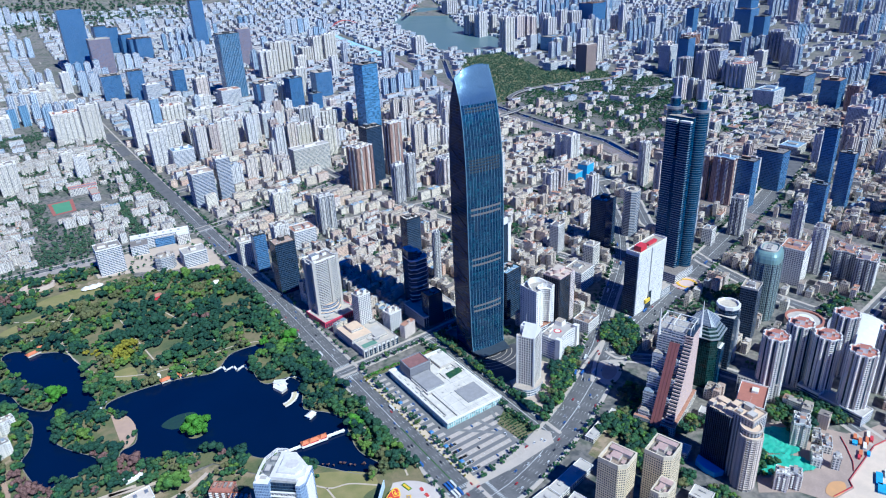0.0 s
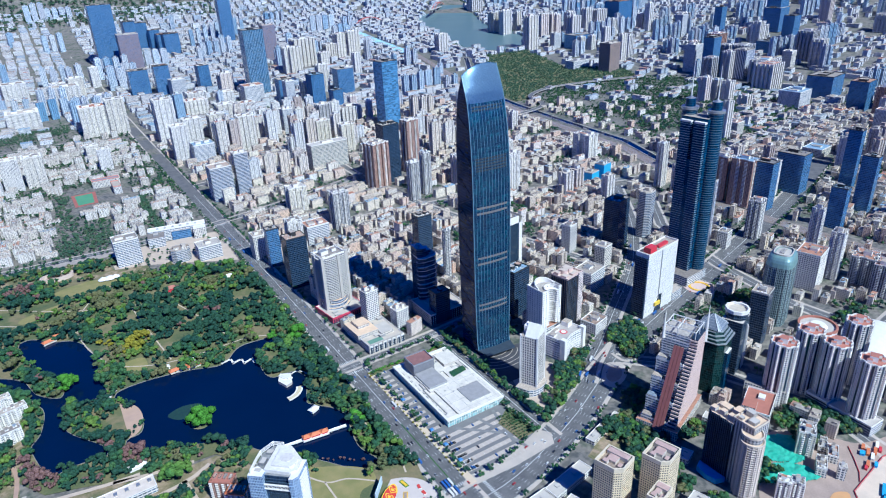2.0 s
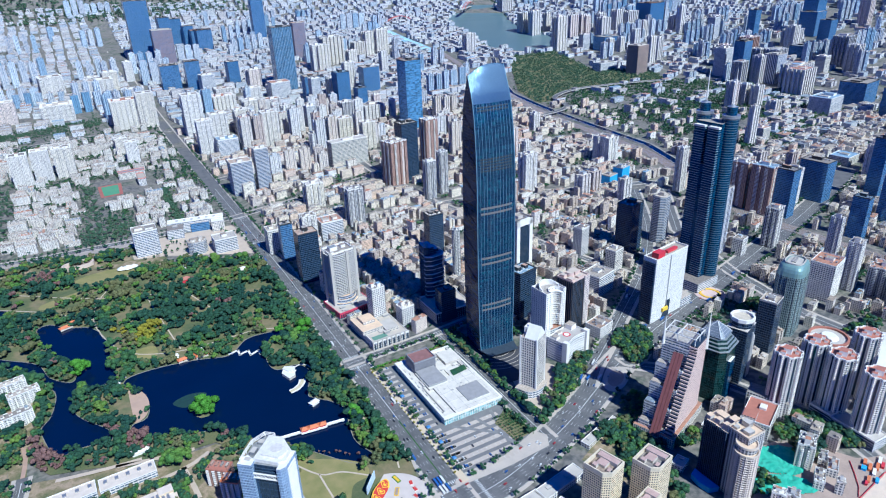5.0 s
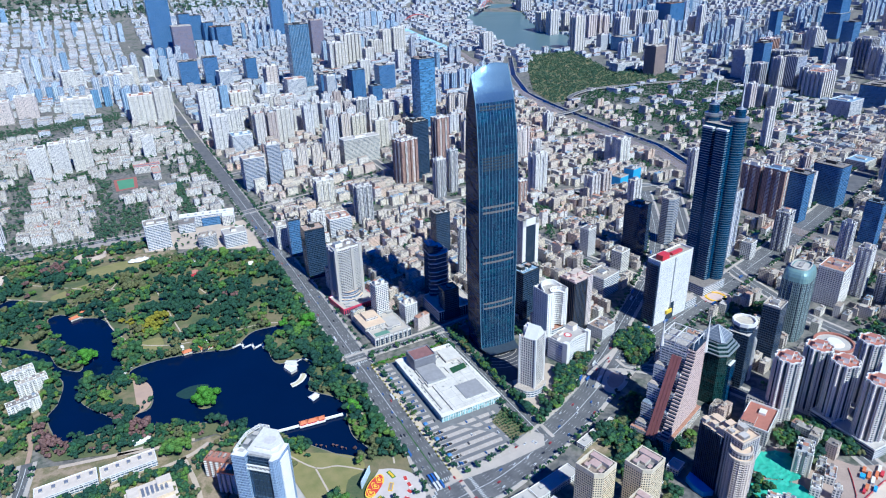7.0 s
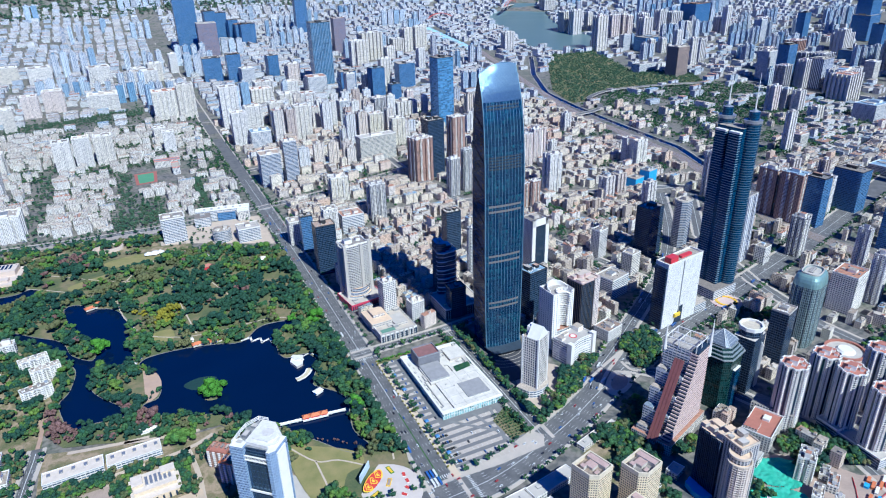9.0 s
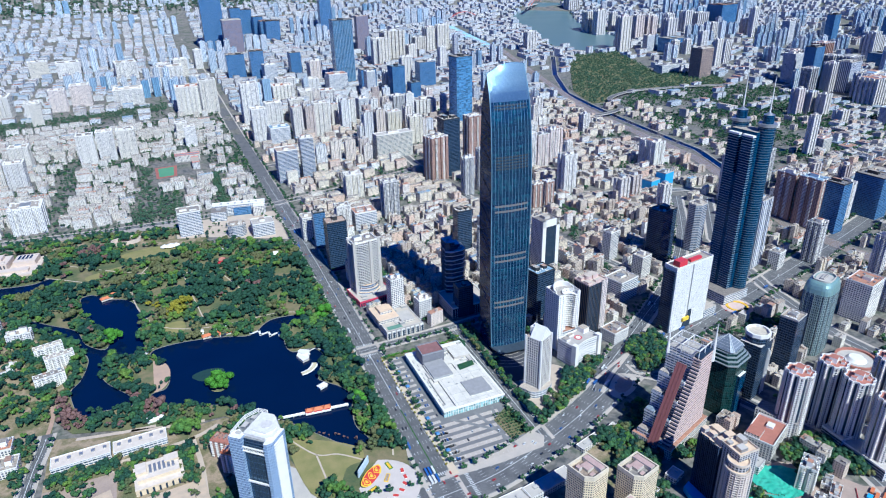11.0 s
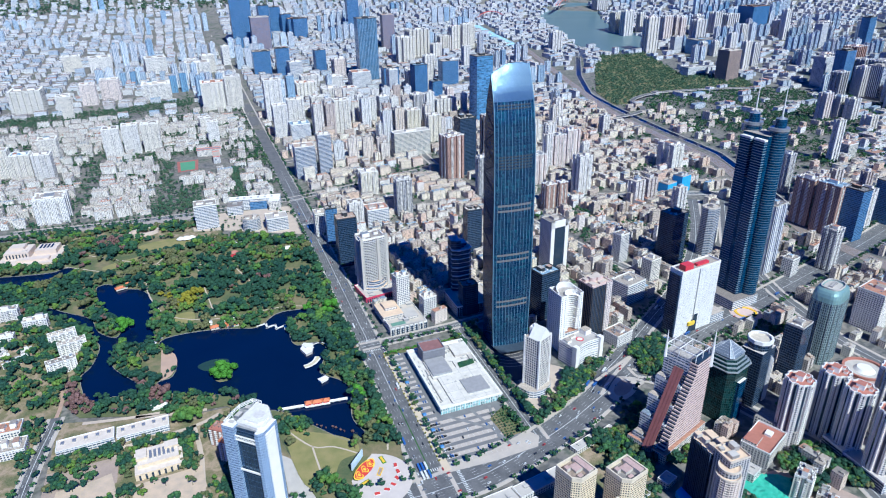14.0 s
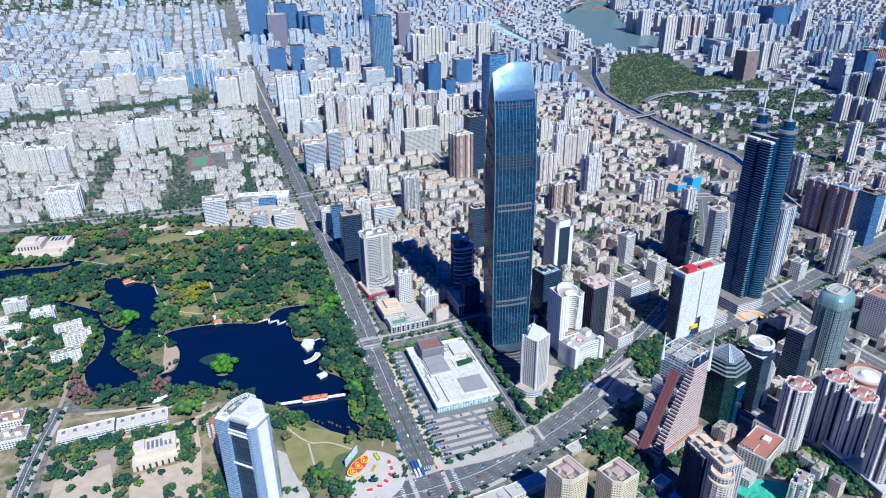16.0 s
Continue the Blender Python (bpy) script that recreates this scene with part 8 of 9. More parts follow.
mass("courtyard_trees", TINY, (city + yard)[::2], LEAVES, "scattered green trees in courtyards", 34, 0.2)
mass("dark_courtyard_trees", TINY, (city + yard)[1::2], DARK_LEAVES, "scattered deep green trees in courtyards", 44, 0.2)
wood = []
for q, n in ((WOODS, 3200), (GREENBELT, 1300), (SMALLPARK, 120), *((b, 90) for b in BELTS)):
    x0, x1, y0, y1 = min(p[0] for p in q), max(p[0] for p in q), min(p[1] for p in q), max(p[1] for p in q)
    for i in range(n * 2):
        x, y = rt.uniform(x0, x1), rt.uniform(y0, y1)
        if inside(x, y, q):
            wood.append((x, y, rt.uniform(1.0, 1.9)))
for i in range(700):
    d = rt.uniform(0.96, 1.15)
    p = rt.choice(FARLAKE)
    x, y = 2180 + (p[0] - 2180) * d + rt.uniform(-20, 20), 2800 + (p[1] - 2800) * d + rt.uniform(-20, 20)
    if not inside(x, y, FARLAKE):
        wood.append((x, y, rt.uniform(1.2, 2.2)))
mass("far_woods", TINY, wood[::2], HAZED_LEAVES, "green wooded hill and belt in the distance", 35, 0.2)
mass("dark_far_woods", TINY, wood[1::2], HAZED_LEAVES, "wooded hill and belt in the distance, leaf greens paled for haze", 46, 0.2)
hill = []
for i in range(2600):
    a, d = radians(rt.uniform(-26, 14)), rt.uniform(5150, 5700)
    hill.append((-240 + d * math.sin(a), -850 + d * math.cos(a), rt.uniform(2.5, 5)))
mass("far_hill_woods", TINY, hill, HAZED_LEAVES, "wooded hills at the edge of the city, leaf greens paled for haze", 36, 0.2)


# ---- theatre forecourt ----
tagged(fill([[(17, -334), (17, -62), (143, -62), (143, -334)]], 0.38, plain("grey_forecourt", (0.20, 0.195, 0.19), (0.155, 0.15, 0.15), 0.06), "forecourt_paving"), "grey slab forecourt round the theatre", "paving", kind="structure")
GREYSLAB = plain("pale_parking_slab", (0.50, 0.43, 0.36), (0.42, 0.36, 0.31), 0.1)
tagged(fill([smooth([(20, -333), (20, -318), (60, -322), (100, -318), (142, -300), (142, -332)], True, 2)], 0.44, PAVING, "corner_apron"), "pale tan paved apron at the corner", "paving", kind="structure")
for i in range(7):
    m = Mesh()
    m.box(76 - i * 1.5, -246 - i * 12.4, 92 - (12 if i > 4 else 0), 6.6, 0.40, 0.46)
    tagged(part("parking_row", m, GREYSLAB), "pale tan parking strip across grey paving", "parking row", kind="structure")
for i in range(20):
    m = Mesh()
    m.box(36, -74 - i * 12.4, 15, 5.4, 0.40, 0.46)
    tagged(part("parking_row", m, GREYSLAB), "pale tan parking strip beside the theatre", "parking row", kind="structure")
k = Mesh()
for i in range(7):
    for j in range(13):
        k.box(34 + j * 6.6 - i * 1.5, -246 - i * 12.4, 0.25, 5.0, 0.46, 0.49)
for i in range(20):
    for j in range(5):
        k.box(30 + j * 3.0, -74 - i * 12.4, 0.25, 5.2, 0.46, 0.49)
tagged(part("parking_line", k, PAINT_WHITE), "thin white parking bay lines", "road marking", kind="structure")
SLATE = plain("slate_path", (0.24, 0.235, 0.23), None, 0.1)
for i, (a, b) in enumerate((((92, -236), (112, -318)), ((58, -238), (128, -304)), ((118, -236), (104, -300)))):
    tagged(part("forecourt_path", ribbon([a, b], 4.4, 0.52 + 0.012 * i), SLATE), "grey path crossing the forecourt", "path", kind="structure")
tagged(fill([[(108, -262), (138, -242), (143, -300), (112, -304)]], 0.60, LAWN, "forecourt_garden"), "dark planted garden in the forecourt", "lawn", kind="structure")
tagged(fill([[(20, -62), (20, -72), (140, -70), (140, -62)]], 0.60, LAWN, "theatre_hedge_bed"), "green bed behind the theatre", "lawn", kind="structure")
tagged(fill([[(107, -158), (132, -154), (134, -142), (109, -144)]], 13.0, LEAVES, "roof_garden"), "green roof garden on the theatre", "lawn", kind="structure")
rows = [(18.6 + rt.uniform(-0.5, 0.5), -66 - i * 8.8, rt.uniform(0.4, 0.62)) for i in range(29)]
mass("forecourt_row_trees", SMALL, rows, YELLOW_LEAVES, "row of small yellow-green trees along the forecourt", 41, 0.4)
mass("theatre_hedge", SMALL, [(22 + i * 4.2, -66 + rt.uniform(-2, 2), rt.uniform(0.6, 0.9)) for i in range(28)], BRIGHT_LEAVES, "bright green hedge behind the theatre", 42, 0.4)

k = ribbon([(23, -330), (23, -64)], 9.0, 0.50)
tagged(part("sand_walk", k, plain("sand_paving", (0.62, 0.50, 0.36), (0.54, 0.44, 0.32), 0.1)), "sand-coloured walk beside the forecourt", "path", kind="structure")
garden = [(112 + (i % 7) * 4.4 + rt.uniform(-0.6, 0.6), -300 + (i // 7) * 5.0 + rt.uniform(-0.6, 0.6), rt.uniform(0.35, 0.6)) for i in range(70)]
mass("garden_shrubs", SMALL, garden, LEAVES, "rows of dark shrubs in the forecourt garden", 43, 0.5)

for y in (-111, -149, -187, -225, -258, -291):
    b = base("blue_canopy", 30, y, 0.46, 0, "blue square canopy over parking bays", "canopy", "canopies of the forecourt")
    m = Mesh()
    m.prism([(-2.6, -3), (2.6, -3), (2.6, 3), (-2.6, 3)], 2.6, 3.6, 0, 0, [(-1.2, -1.6), (1.2, -1.6), (1.2, 1.6), (-1.2, 1.6)])
    part("roof", m, bpy.data.materials["blue_canopy_sheet"] if "blue_canopy_sheet" in bpy.data.materials else plain("blue_canopy_sheet", (0.10, 0.26, 0.55), None, 0.5, 0.5), b)
    for px, py in ((-2.3, -2.7), (2.3, -2.7), (2.3, 2.7), (-2.3, 2.7)):
        m = Mesh()
        m.box(px, py, 0.2, 0.2, 0, 2.7)
        part("post", m, METAL, b)
APRON = smooth([(161, -150), (162, -192), (196, -200), (236, -186), (252, -150), (246, -128), (190, -136)], True, 4)
tagged(fill([APRON], 0.46, plain("dark_granite", (0.075, 0.075, 0.085), (0.05, 0.05, 0.058), 0.1), "tower_apron"), "dark granite apron before the tall tower", "paving", kind="structure")
k = Mesh()
for j in range(5):
    ribbon([(206 + (18 + 8 * j) * math.cos(radians(a)), -128 + (10 + 8 * j) * math.sin(radians(a))) for a in range(200, 341, 10)], 1.0, 0.52, k)
tagged(part("apron_band", k, PAVING), "pale curved bands in the granite apron", "paving", kind="structure")
# crossings
k = Mesh()
for cx, cy, along, n in ((3, -322, 0, 12), (3, -18, 0, 12), (3, -48, 0, 12), (34, -352, 1, 14), (-30, -352, 1, 14), (6, 690 - 16, 0, 12), (3, 505, 0, 12)):
    for i in range(n):
        o = (i - (n - 1) / 2) * 2.7
        k.box(cx + (0 if along else o), cy + (o if along else 0), 4.6 if along else 1.0, 1.0 if along else 4.6, 0.3, 0.36)
tagged(part("crossing_marking", k, PAINT_WHITE), "white zebra stripes across the road", "road marking", kind="structure")
k = ribbon([(3, -330), (4, -190)], 1.6, 0.36)
tagged(part("median_hedge", k, LEAVES), "low green hedge on the road's median", "median", kind="structure")

# ---- vehicles ----
PAINTS = {"white": plain("white_car_paint", (0.75, 0.75, 0.75), None, 0.5, 0.3), "dark": plain("dark_car_paint", (0.04, 0.04, 0.05), None, 0.5, 0.25), "blue": plain("blue_car_paint", (0.05, 0.14, 0.42), None, 0.5, 0.3), "red": plain("red_car_paint", (0.45, 0.04, 0.04), None, 0.5, 0.3), "silver": plain("silver_car_paint", (0.45, 0.46, 0.48), None, 0.5, 0.3, 0.5)}


def car_model(tone, bus=False):
    e = base("bus" if bus else "car", 0, 0, 0, 0, f"{tone} {'city bus with dark windows' if bus else 'saloon car with dark windows'} on the asphalt", "bus" if bus else "car", "vehicles on the roads")
    l, w, h = (11.5, 2.6, 3.0) if bus else (4.6, 1.85, 0.85)
    m = Mesh()
    m.prism([(-l / 2, -w / 2 + 0.2), (-l / 2 + 0.3, -w / 2), (l / 2 - 0.4, -w / 2), (l / 2, -w / 2 + 0.4), (l / 2, w / 2 - 0.4), (l / 2 - 0.4, w / 2), (-l / 2 + 0.3, w / 2), (-l / 2, w / 2 - 0.2)], 0.35, 0.35 + h)
    part("body", m, [PAINTS[tone], PAINTS[tone]], e)
    m = Mesh()
    if bus:
        m.box(0, 0, l * 0.92, w + 0.06, 1.7, 2.7)
    else:
        m.prism([(-1.7, -0.85), (1.0, -0.85), (1.0, 0.85), (-1.7, 0.85)], 1.2, 1.72, 0, 0, [(-1.2, -0.7), (0.5, -0.7), (0.5, 0.7), (-1.2, 0.7)])
    part("windows" if bus else "cabin", m, GLASS, e)
    m = Mesh()
    if not bus:
        m.prism([(-1.15, -0.68), (0.45, -0.68), (0.45, 0.68), (-1.15, 0.68)], 1.70, 1.78, 0, 0)
        part("roof", m, PAINTS[tone], e)
    for sx in (-0.31, 0.31):
        for sy in (-1, 1):
            m = Mesh()
            m.box(sx * l, sy * (w / 2 - 0.1), 0.66, 0.24, 0.02, 0.68)
            part("wheel", m, DARK, e)
    return e


rv = random.Random(77)
MODELS = {}


def park_car(tone, bus, x, y, z, rot):
    key = (tone, bus)
    if key not in MODELS:
        MODELS[key] = car_model(tone, bus)
        MODELS[key].matrix_basis = pose(x, y, z, 0, 0, rot)
    else:
        copy_thing(MODELS[key], pose(x, y, z, 0, 0, rot))


def traffic(pts, width, lanes, z, gap, limit):
    for l in range(lanes):
        side = -width / 2 + width * (l + 0.5) / lanes
        d = rv.uniform(0, gap)
        for (a, b), (c, e2) in zip(pts, pts[1:]):
            ln = math.hypot(c - a, e2 - b)
            while d < ln:
                t = d / ln
                x, y = a + (c - a) * t - (e2 - b) / ln * side, b + (e2 - b) * t + (c - a) / ln * side
                if math.hypot(x + 240, y + 850) < limit:
                    ang = math.degrees(math.atan2(e2 - b, c - a)) + (180 if side > 0 else 0)
                    bus = rv.random() < 0.10
                    tone = rv.choice(("blue", "white", "blue")) if bus else rv.choice(("white", "dark", "silver", "blue", "red", "white", "dark"))
                    park_car(tone, bus, x, y, z, ang)
                d += gap * rv.uniform(0.4, 1.7)
            d -= ln


traffic(HONGLING, 34, 8, 0.22, 95, 1500)
traffic(SHENNAN, 44, 10, 0.26, 95, 1250)
traffic(BAOAN, 24, 6, 0.30, 80, 1250)
for i in range(20):
    for j in range(5):
        if rv.random() < 0.18:
            park_car(rv.choice(("blue", "blue", "dark", "white", "silver")), False, 31.5 + j * 3.0, -74 - i * 12.4, 0.48, 90)
for i in range(7):
    for j in range(24):
        if rv.random() < 0.07:
            park_car(rv.choice(("blue", "dark", "white")), False, 36 + j * 3.3 - i * 1.5, -246 - i * 12.4, 0.48, 90)
for i in range(6):
    park_car(rv.choice(("blue", "white")), True, -8 + (i % 3) * 4.2, -328 + (i // 3) * 14, 0.22, 90)

# ---- park things ----
def pavilion_bridge():
    e = base("pavilion_bridge", -104, -148, 0, -6, "white footbridge with an orange-roofed pavilion across the lake", "bridge")
    m = Mesh()
    m.box(0, 0, 94, 3.6, 2.0, 2.8, 0, None, 0, True)
    part("deck", m, WHITE_PAINT, e)
    for i in range(11):
        m = Mesh()
        m.box(-45 + i * 9, 0, 0.9, 2.6, -0.5, 2.0)
        part("pier", m, CONCRETE, e)
    for s in (-1, 1):
        m = Mesh()
        m.box(0, s * 1.7, 94, 0.25, 2.8, 3.8)
        part("parapet", m, WHITE_PAINT, e)
    m = Mesh()
    m.box(6, 0, 34, 9, 1.6, 3.4, 0, None, 0, True)
    part("platform", m, WHITE_PAINT, e)
    for px, w in ((-6, 8), (6, 12), (18, 8)):
        m = Mesh()
        m.box(px, 0, w - 1, 5.5, 3.4, 6.4)
        part("hall", m, RED, e)
        m = Mesh()
        m.prism([(px - w / 2 - 1, -4.4), (px + w / 2 + 1, -4.4), (px + w / 2 + 1, 4.4), (px - w / 2 - 1, 4.4)], 6.3, 9.0, 0, 0, [(px - w / 2 + 2, -0.3), (px + w / 2 - 2, -0.3), (px + w / 2 - 2, 0.3), (px - w / 2 + 2, 0.3)])
        part("tiled_roof", m, ORANGE_TILE, e, "orange tiled hipped roof")


pavilion_bridge()


def zigzag_bridge():
    e = base("zigzag_bridge", 0, 0, 0, 0, "pale zigzag footbridge low over the lake", "bridge")
    pts = [(-152, 92), (-138, 96), (-138, 82), (-124, 86), (-124, 72), (-110, 78), (-110, 66), (-96, 72)]
    for (a, b), (c, d) in zip(pts, pts[1:]):
        m = Mesh()
        m.box((a + c) / 2, (b + d) / 2, math.hypot(c - a, d - b) + 3, 3.2, 0.6, 1.5, 0, None, math.degrees(math.atan2(d - b, c - a)), True)
        part("span", m, WHITE_PAINT, e)


zigzag_bridge()


def moored_terrace():
    e = base("lake_terrace", -86, -14, 0, 0, "white lakeside terrace with two curved decks", "terrace")
    m = Mesh()
    m.prism([(-12, 6), (-6, -12), (4, -8), (10, 14), (-4, 22)], 0.2, 4.5)
    part("pavilion_base", m, [CONCRETE, WHITE_PAINT], e)
    for i in range(3):
        m = Mesh()
        m.box(-4 + i * 4, 10 - i * 2, 3, 14, 4.5, 6.2, 0, None, 24)
        part("roof_fin", m, WHITE_PAINT, e)
    for k, mat in ((0, WHITE_PAINT), (1, plain("cream_deck_floor", (0.70, 0.60, 0.38), None, 0.3))):
        m = Mesh()
        arc = [(-14 + 26 * math.sin(radians(a)), -40 + 30 * (1 - math.cos(radians(a)))) for a in range(0, 80, 10)]
        ribbon(arc, 10 - k * 5, 1.6 + k * 0.3, m)
        part("curved_deck", m, mat, e)
    m = Mesh()
    ribbon(smooth([(8, 14), (20, 18), (28, 10), (30, 2)], False, 4), 2.4, 1.8, m)
    part("gangway", m, WHITE_PAINT, e)


moored_terrace()


def small_house(name, x, y, w, d, h, rot, roofmat, wallmat, label, z=1.1, cat="pavilion"):
    e = base(name, x, y, z, rot, label, cat)
    m = Mesh()
    m.box(0, 0, w, d, 0, h)
    part("body", m, wallmat, e)
    m = Mesh()
    m.prism([(-w / 2 - 1, -d / 2 - 1), (w / 2 + 1, -d / 2 - 1), (w / 2 + 1, d / 2 + 1), (-w / 2 - 1, d / 2 + 1)], h - 0.1, h + min(w, d) * 0.35, 0, 0, [(-w / 2 + d * 0.4, -0.2), (w / 2 - d * 0.4, -0.2), (w / 2 - d * 0.4, 0.2), (-w / 2 + d * 0.4, 0.2)])
    part("hipped_roof", m, roofmat, e)
    return e


CREAM = plain("cream_plaster", (0.70, 0.62, 0.50), None, 0.3)
small_house("red_pavilion", -166, 382, 16, 12, 12, 10, BRICKRED, RED, "red park pavilion of two storeys among trees")
for x, y, w, d, r in ((-212, 112, 26, 8, 8), (-190, 108, 18, 7, 4), (-372, 322, 20, 8, 20), (-360, 334, 12, 7, -10), (-44, -208, 12, 8, 30), (-300, 456, 14, 9, 20)):
    small_house("boat_house", x, y, w, d, 4, r, ORANGE_TILE, CREAM, "low boat house with an orange tiled roof")
for x, y, w, d, r in ((-80, -98, 12, 8, 25), (-196, 124, 20, 8, 5), (-228, 128, 12, 8, 5), (-60, 382, 16, 12, 0), (-56, 340, 10, 10, 0), (-150, 455, 14, 9, 0), (-300, -75, 20, 8, 4)):
    small_house("park_kiosk", x, y, w, d, 4, r, WHITE_PAINT, WHITE_PAINT, "small white park kiosk with a pale roof")
m = Mesh()
e = base("tent_roof", -258, 520, 1.1, 0, "white tent roof on the park lawn", "tent")
for px, s in ((-9, 9), (3, 12), (14, 8)):
    m = Mesh()
    m.tube(px, 0, s, 3.0, 8.0, 0, None, 14, 0.5)
    part("peak", m, WHITE_PAINT, e)
    for a in range(4):
        q = Mesh()
        q.box(px + s * 0.7 * math.cos(a * 1.57), s * 0.7 * math.sin(a * 1.57), 0.4, 0.4, 0, 3.1)
        part("post", q, METAL, e)
disc = [(-298 + 21 * math.cos(2 * math.pi * i / 30), 32 + 42 * math.sin(2 * math.pi * i / 30)) for i in range(30)]
disc = [(x, y) for x, y in disc if x > -304]
tagged(fill([disc], 1.45, plain("tan_plaza_stone", (0.50, 0.34, 0.24), (0.42, 0.29, 0.21), 0.1), "round_plaza"), "pink stone crescent plaza by the lake", "plaza", kind="structure")


def arch_bridge():
    e = base("arch_footbridge", -306, 103, 0.6, 60, "white arched stone footbridge", "bridge")
    m = Mesh()
    n = 8
    for i in range(n):
        a, b = -13 + 26 * i / n, -13 + 26 * (i + 1) / n
        za, zb = 4.0 - 3.2 * (a / 13) ** 2, 4.0 - 3.2 * (b / 13) ** 2
        m.face([(a, -2, za), (b, -2, zb), (b, 2, zb), (a, 2, za)])
        for s in (-2, 2):
            m.face([(a, s, za - 0.9), (b, s, zb - 0.9), (b, s, zb + 0.9), (a, s, za + 0.9)])
    part("span", m, WHITE_PAINT, e)


arch_bridge()
pads = [(-226 + 22 * math.cos(a) * (1 + 0.12 * math.sin(3 * a)), 4 + 15 * math.sin(a)) for a in [2 * math.pi * i / 22 for i in range(22)]]
tagged(fill([pads], 0.42, plain("lily_pads", (0.015, 0.055, 0.04), (0.008, 0.03, 0.035), 0.3), "lily_pads"), "dark green lily pads on the water", "lily pads", kind="structure")


def heart(cx, cy, k):
    out = []
    for i in range(24):
        t = 2 * math.pi * i / 24
        out.append((cx + k * (13 * math.cos(t) - 5 * math.cos(2 * t) - 2 * math.cos(3 * t) - math.cos(4 * t)) / 16, cy - k * math.sin(t) ** 3))
    return out


def flower_plaza():
    ring = [(-70 + 52 * math.cos(radians(a)), -314 + 46 * math.sin(radians(a))) for a in range(-100, 62, 8)]
    tagged(fill([ring + [(-54, -270), (-72, -286), (-88, -306), (-88, -340)]], 1.5, plain("fan_paving", (0.60, 0.52, 0.46), (0.52, 0.45, 0.40), 0.1), "plaza_paving"), "pale fan-shaped plaza at the park's corner", "plaza", kind="structure")
    e = base("carpet_flower_bed", -68, -286, 1.6, 42, "sloping red and yellow flower bed with heart motifs", "flower bed")
    e.matrix_basis = pose(-70, -294, 4.2, 22, 0, 40)
    yellow, red = plain("yellow_flowers", (0.78, 0.50, 0.03), (0.66, 0.40, 0.02), 0.8), plain("red_flowers", (0.52, 0.04, 0.03), (0.40, 0.03, 0.02), 0.8)
    lens = [(19 * math.cos(radians(a)) * abs(math.cos(radians(a))) ** 0.15, (6.4 if math.sin(radians(a)) > 0 else 9.4) * math.sin(radians(a))) for a in range(0, 360, 12)]
    m = Mesh()
    m.prism(lens, -7, 0)
    part("yellow_carpet", m, [LAWN, yellow], e)
    m = Mesh()
    m.prism([(x * 0.9, y * 0.86) for x, y in lens], 0, 0.12)
    part("red_carpet", m, [red, red], e)
    for i in range(3):
        for k, mat in ((5.2, yellow), (3.9, red), (2.2, yellow)):
            m = Mesh()
            m.prism(heart(-11 + 10.5 * i, -1.2, k), 0.1, 0.75 - 0.1 * k, 0, 0)
            part("heart_motif", m, mat, e)
    for x, y, a in ((-33, -299, 80), (-33, -310, 92), (-37, -320, 114), (-44, -328, 132), (-53, -333, 152), (-65, -335, 172)):
        b = base("red_flower_bed", x, y, 1.5, a, "low red rectangular flower bed on the plaza", "flower bed", "red beds round the plaza")
        m = Mesh()
        m.box(0, 0, 6.4, 3.6, 0, 0.7)
        part("planting", m, plain("scarlet_flowers", (0.60, 0.06, 0.05), None, 0.8) if "scarlet_flowers" not in bpy.data.materials else bpy.data.materials["scarlet_flowers"], b)
        m = Mesh()
        rim(m, [(-3.6, -2.2), (3.6, -2.2), (3.6, 2.2), (-3.6, 2.2)], 0, 0.5, 0.4)
        part("kerb", m, WHITE_PAINT, b)
    for x, y, a, mat, lab in ((-45, -285, 100, yellow, "yellow flower bed with a green border"), (-53, -303, 58, SOIL, "brown flower bed with a yellow border"), (-74, -314, 22, yellow, "yellow flower bed with a green border")):
        b = base("border_flower_bed", x, y, 1.5, a, lab, "flower bed")
        m = Mesh()
        m.box(0, 0, 13, 5, 0, 0.5)
        part("border", m, BRIGHT_LEAVES if mat is yellow else yellow, b)
        m = Mesh()
        m.box(0, 0, 10.5, 3, 0.5, 0.8)
        part("planting", m, mat, b)
    b = base("display_panel", -75, -281, 1.5, 48, "large pale display panel facing the plaza", "panel")
    m = Mesh()
    m.box(0, 0, 27, 1.2, 1.5, 12)
    part("panel", m, plain("pale_blue_panel", (0.62, 0.74, 0.82), None, 0.2), b)
    for px in (-11, 0, 11):
        m = Mesh()
        m.box(px, 1.4, 0.8, 2.2, 0, 8)
        part("strut", m, METAL, b)


flower_plaza()

# ---- north and east of the park ----
tagged(fill([[(-270, 1030), (-216, 1036), (-212, 1144), (-272, 1140)]], 0.5, plain("red_running_track", (0.40, 0.14, 0.11), None, 0.1), "running_track"), "red running track of a school", "sports field", kind="structure")
tagged(fill([[(-262, 1042), (-224, 1046), (-221, 1132), (-264, 1130)]], 0.56, plain("green_pitch", (0.12, 0.30, 0.16), (0.10, 0.26, 0.14), 0.05), "sports_pitch"), "green artificial sports pitch", "sports field", kind="structure")
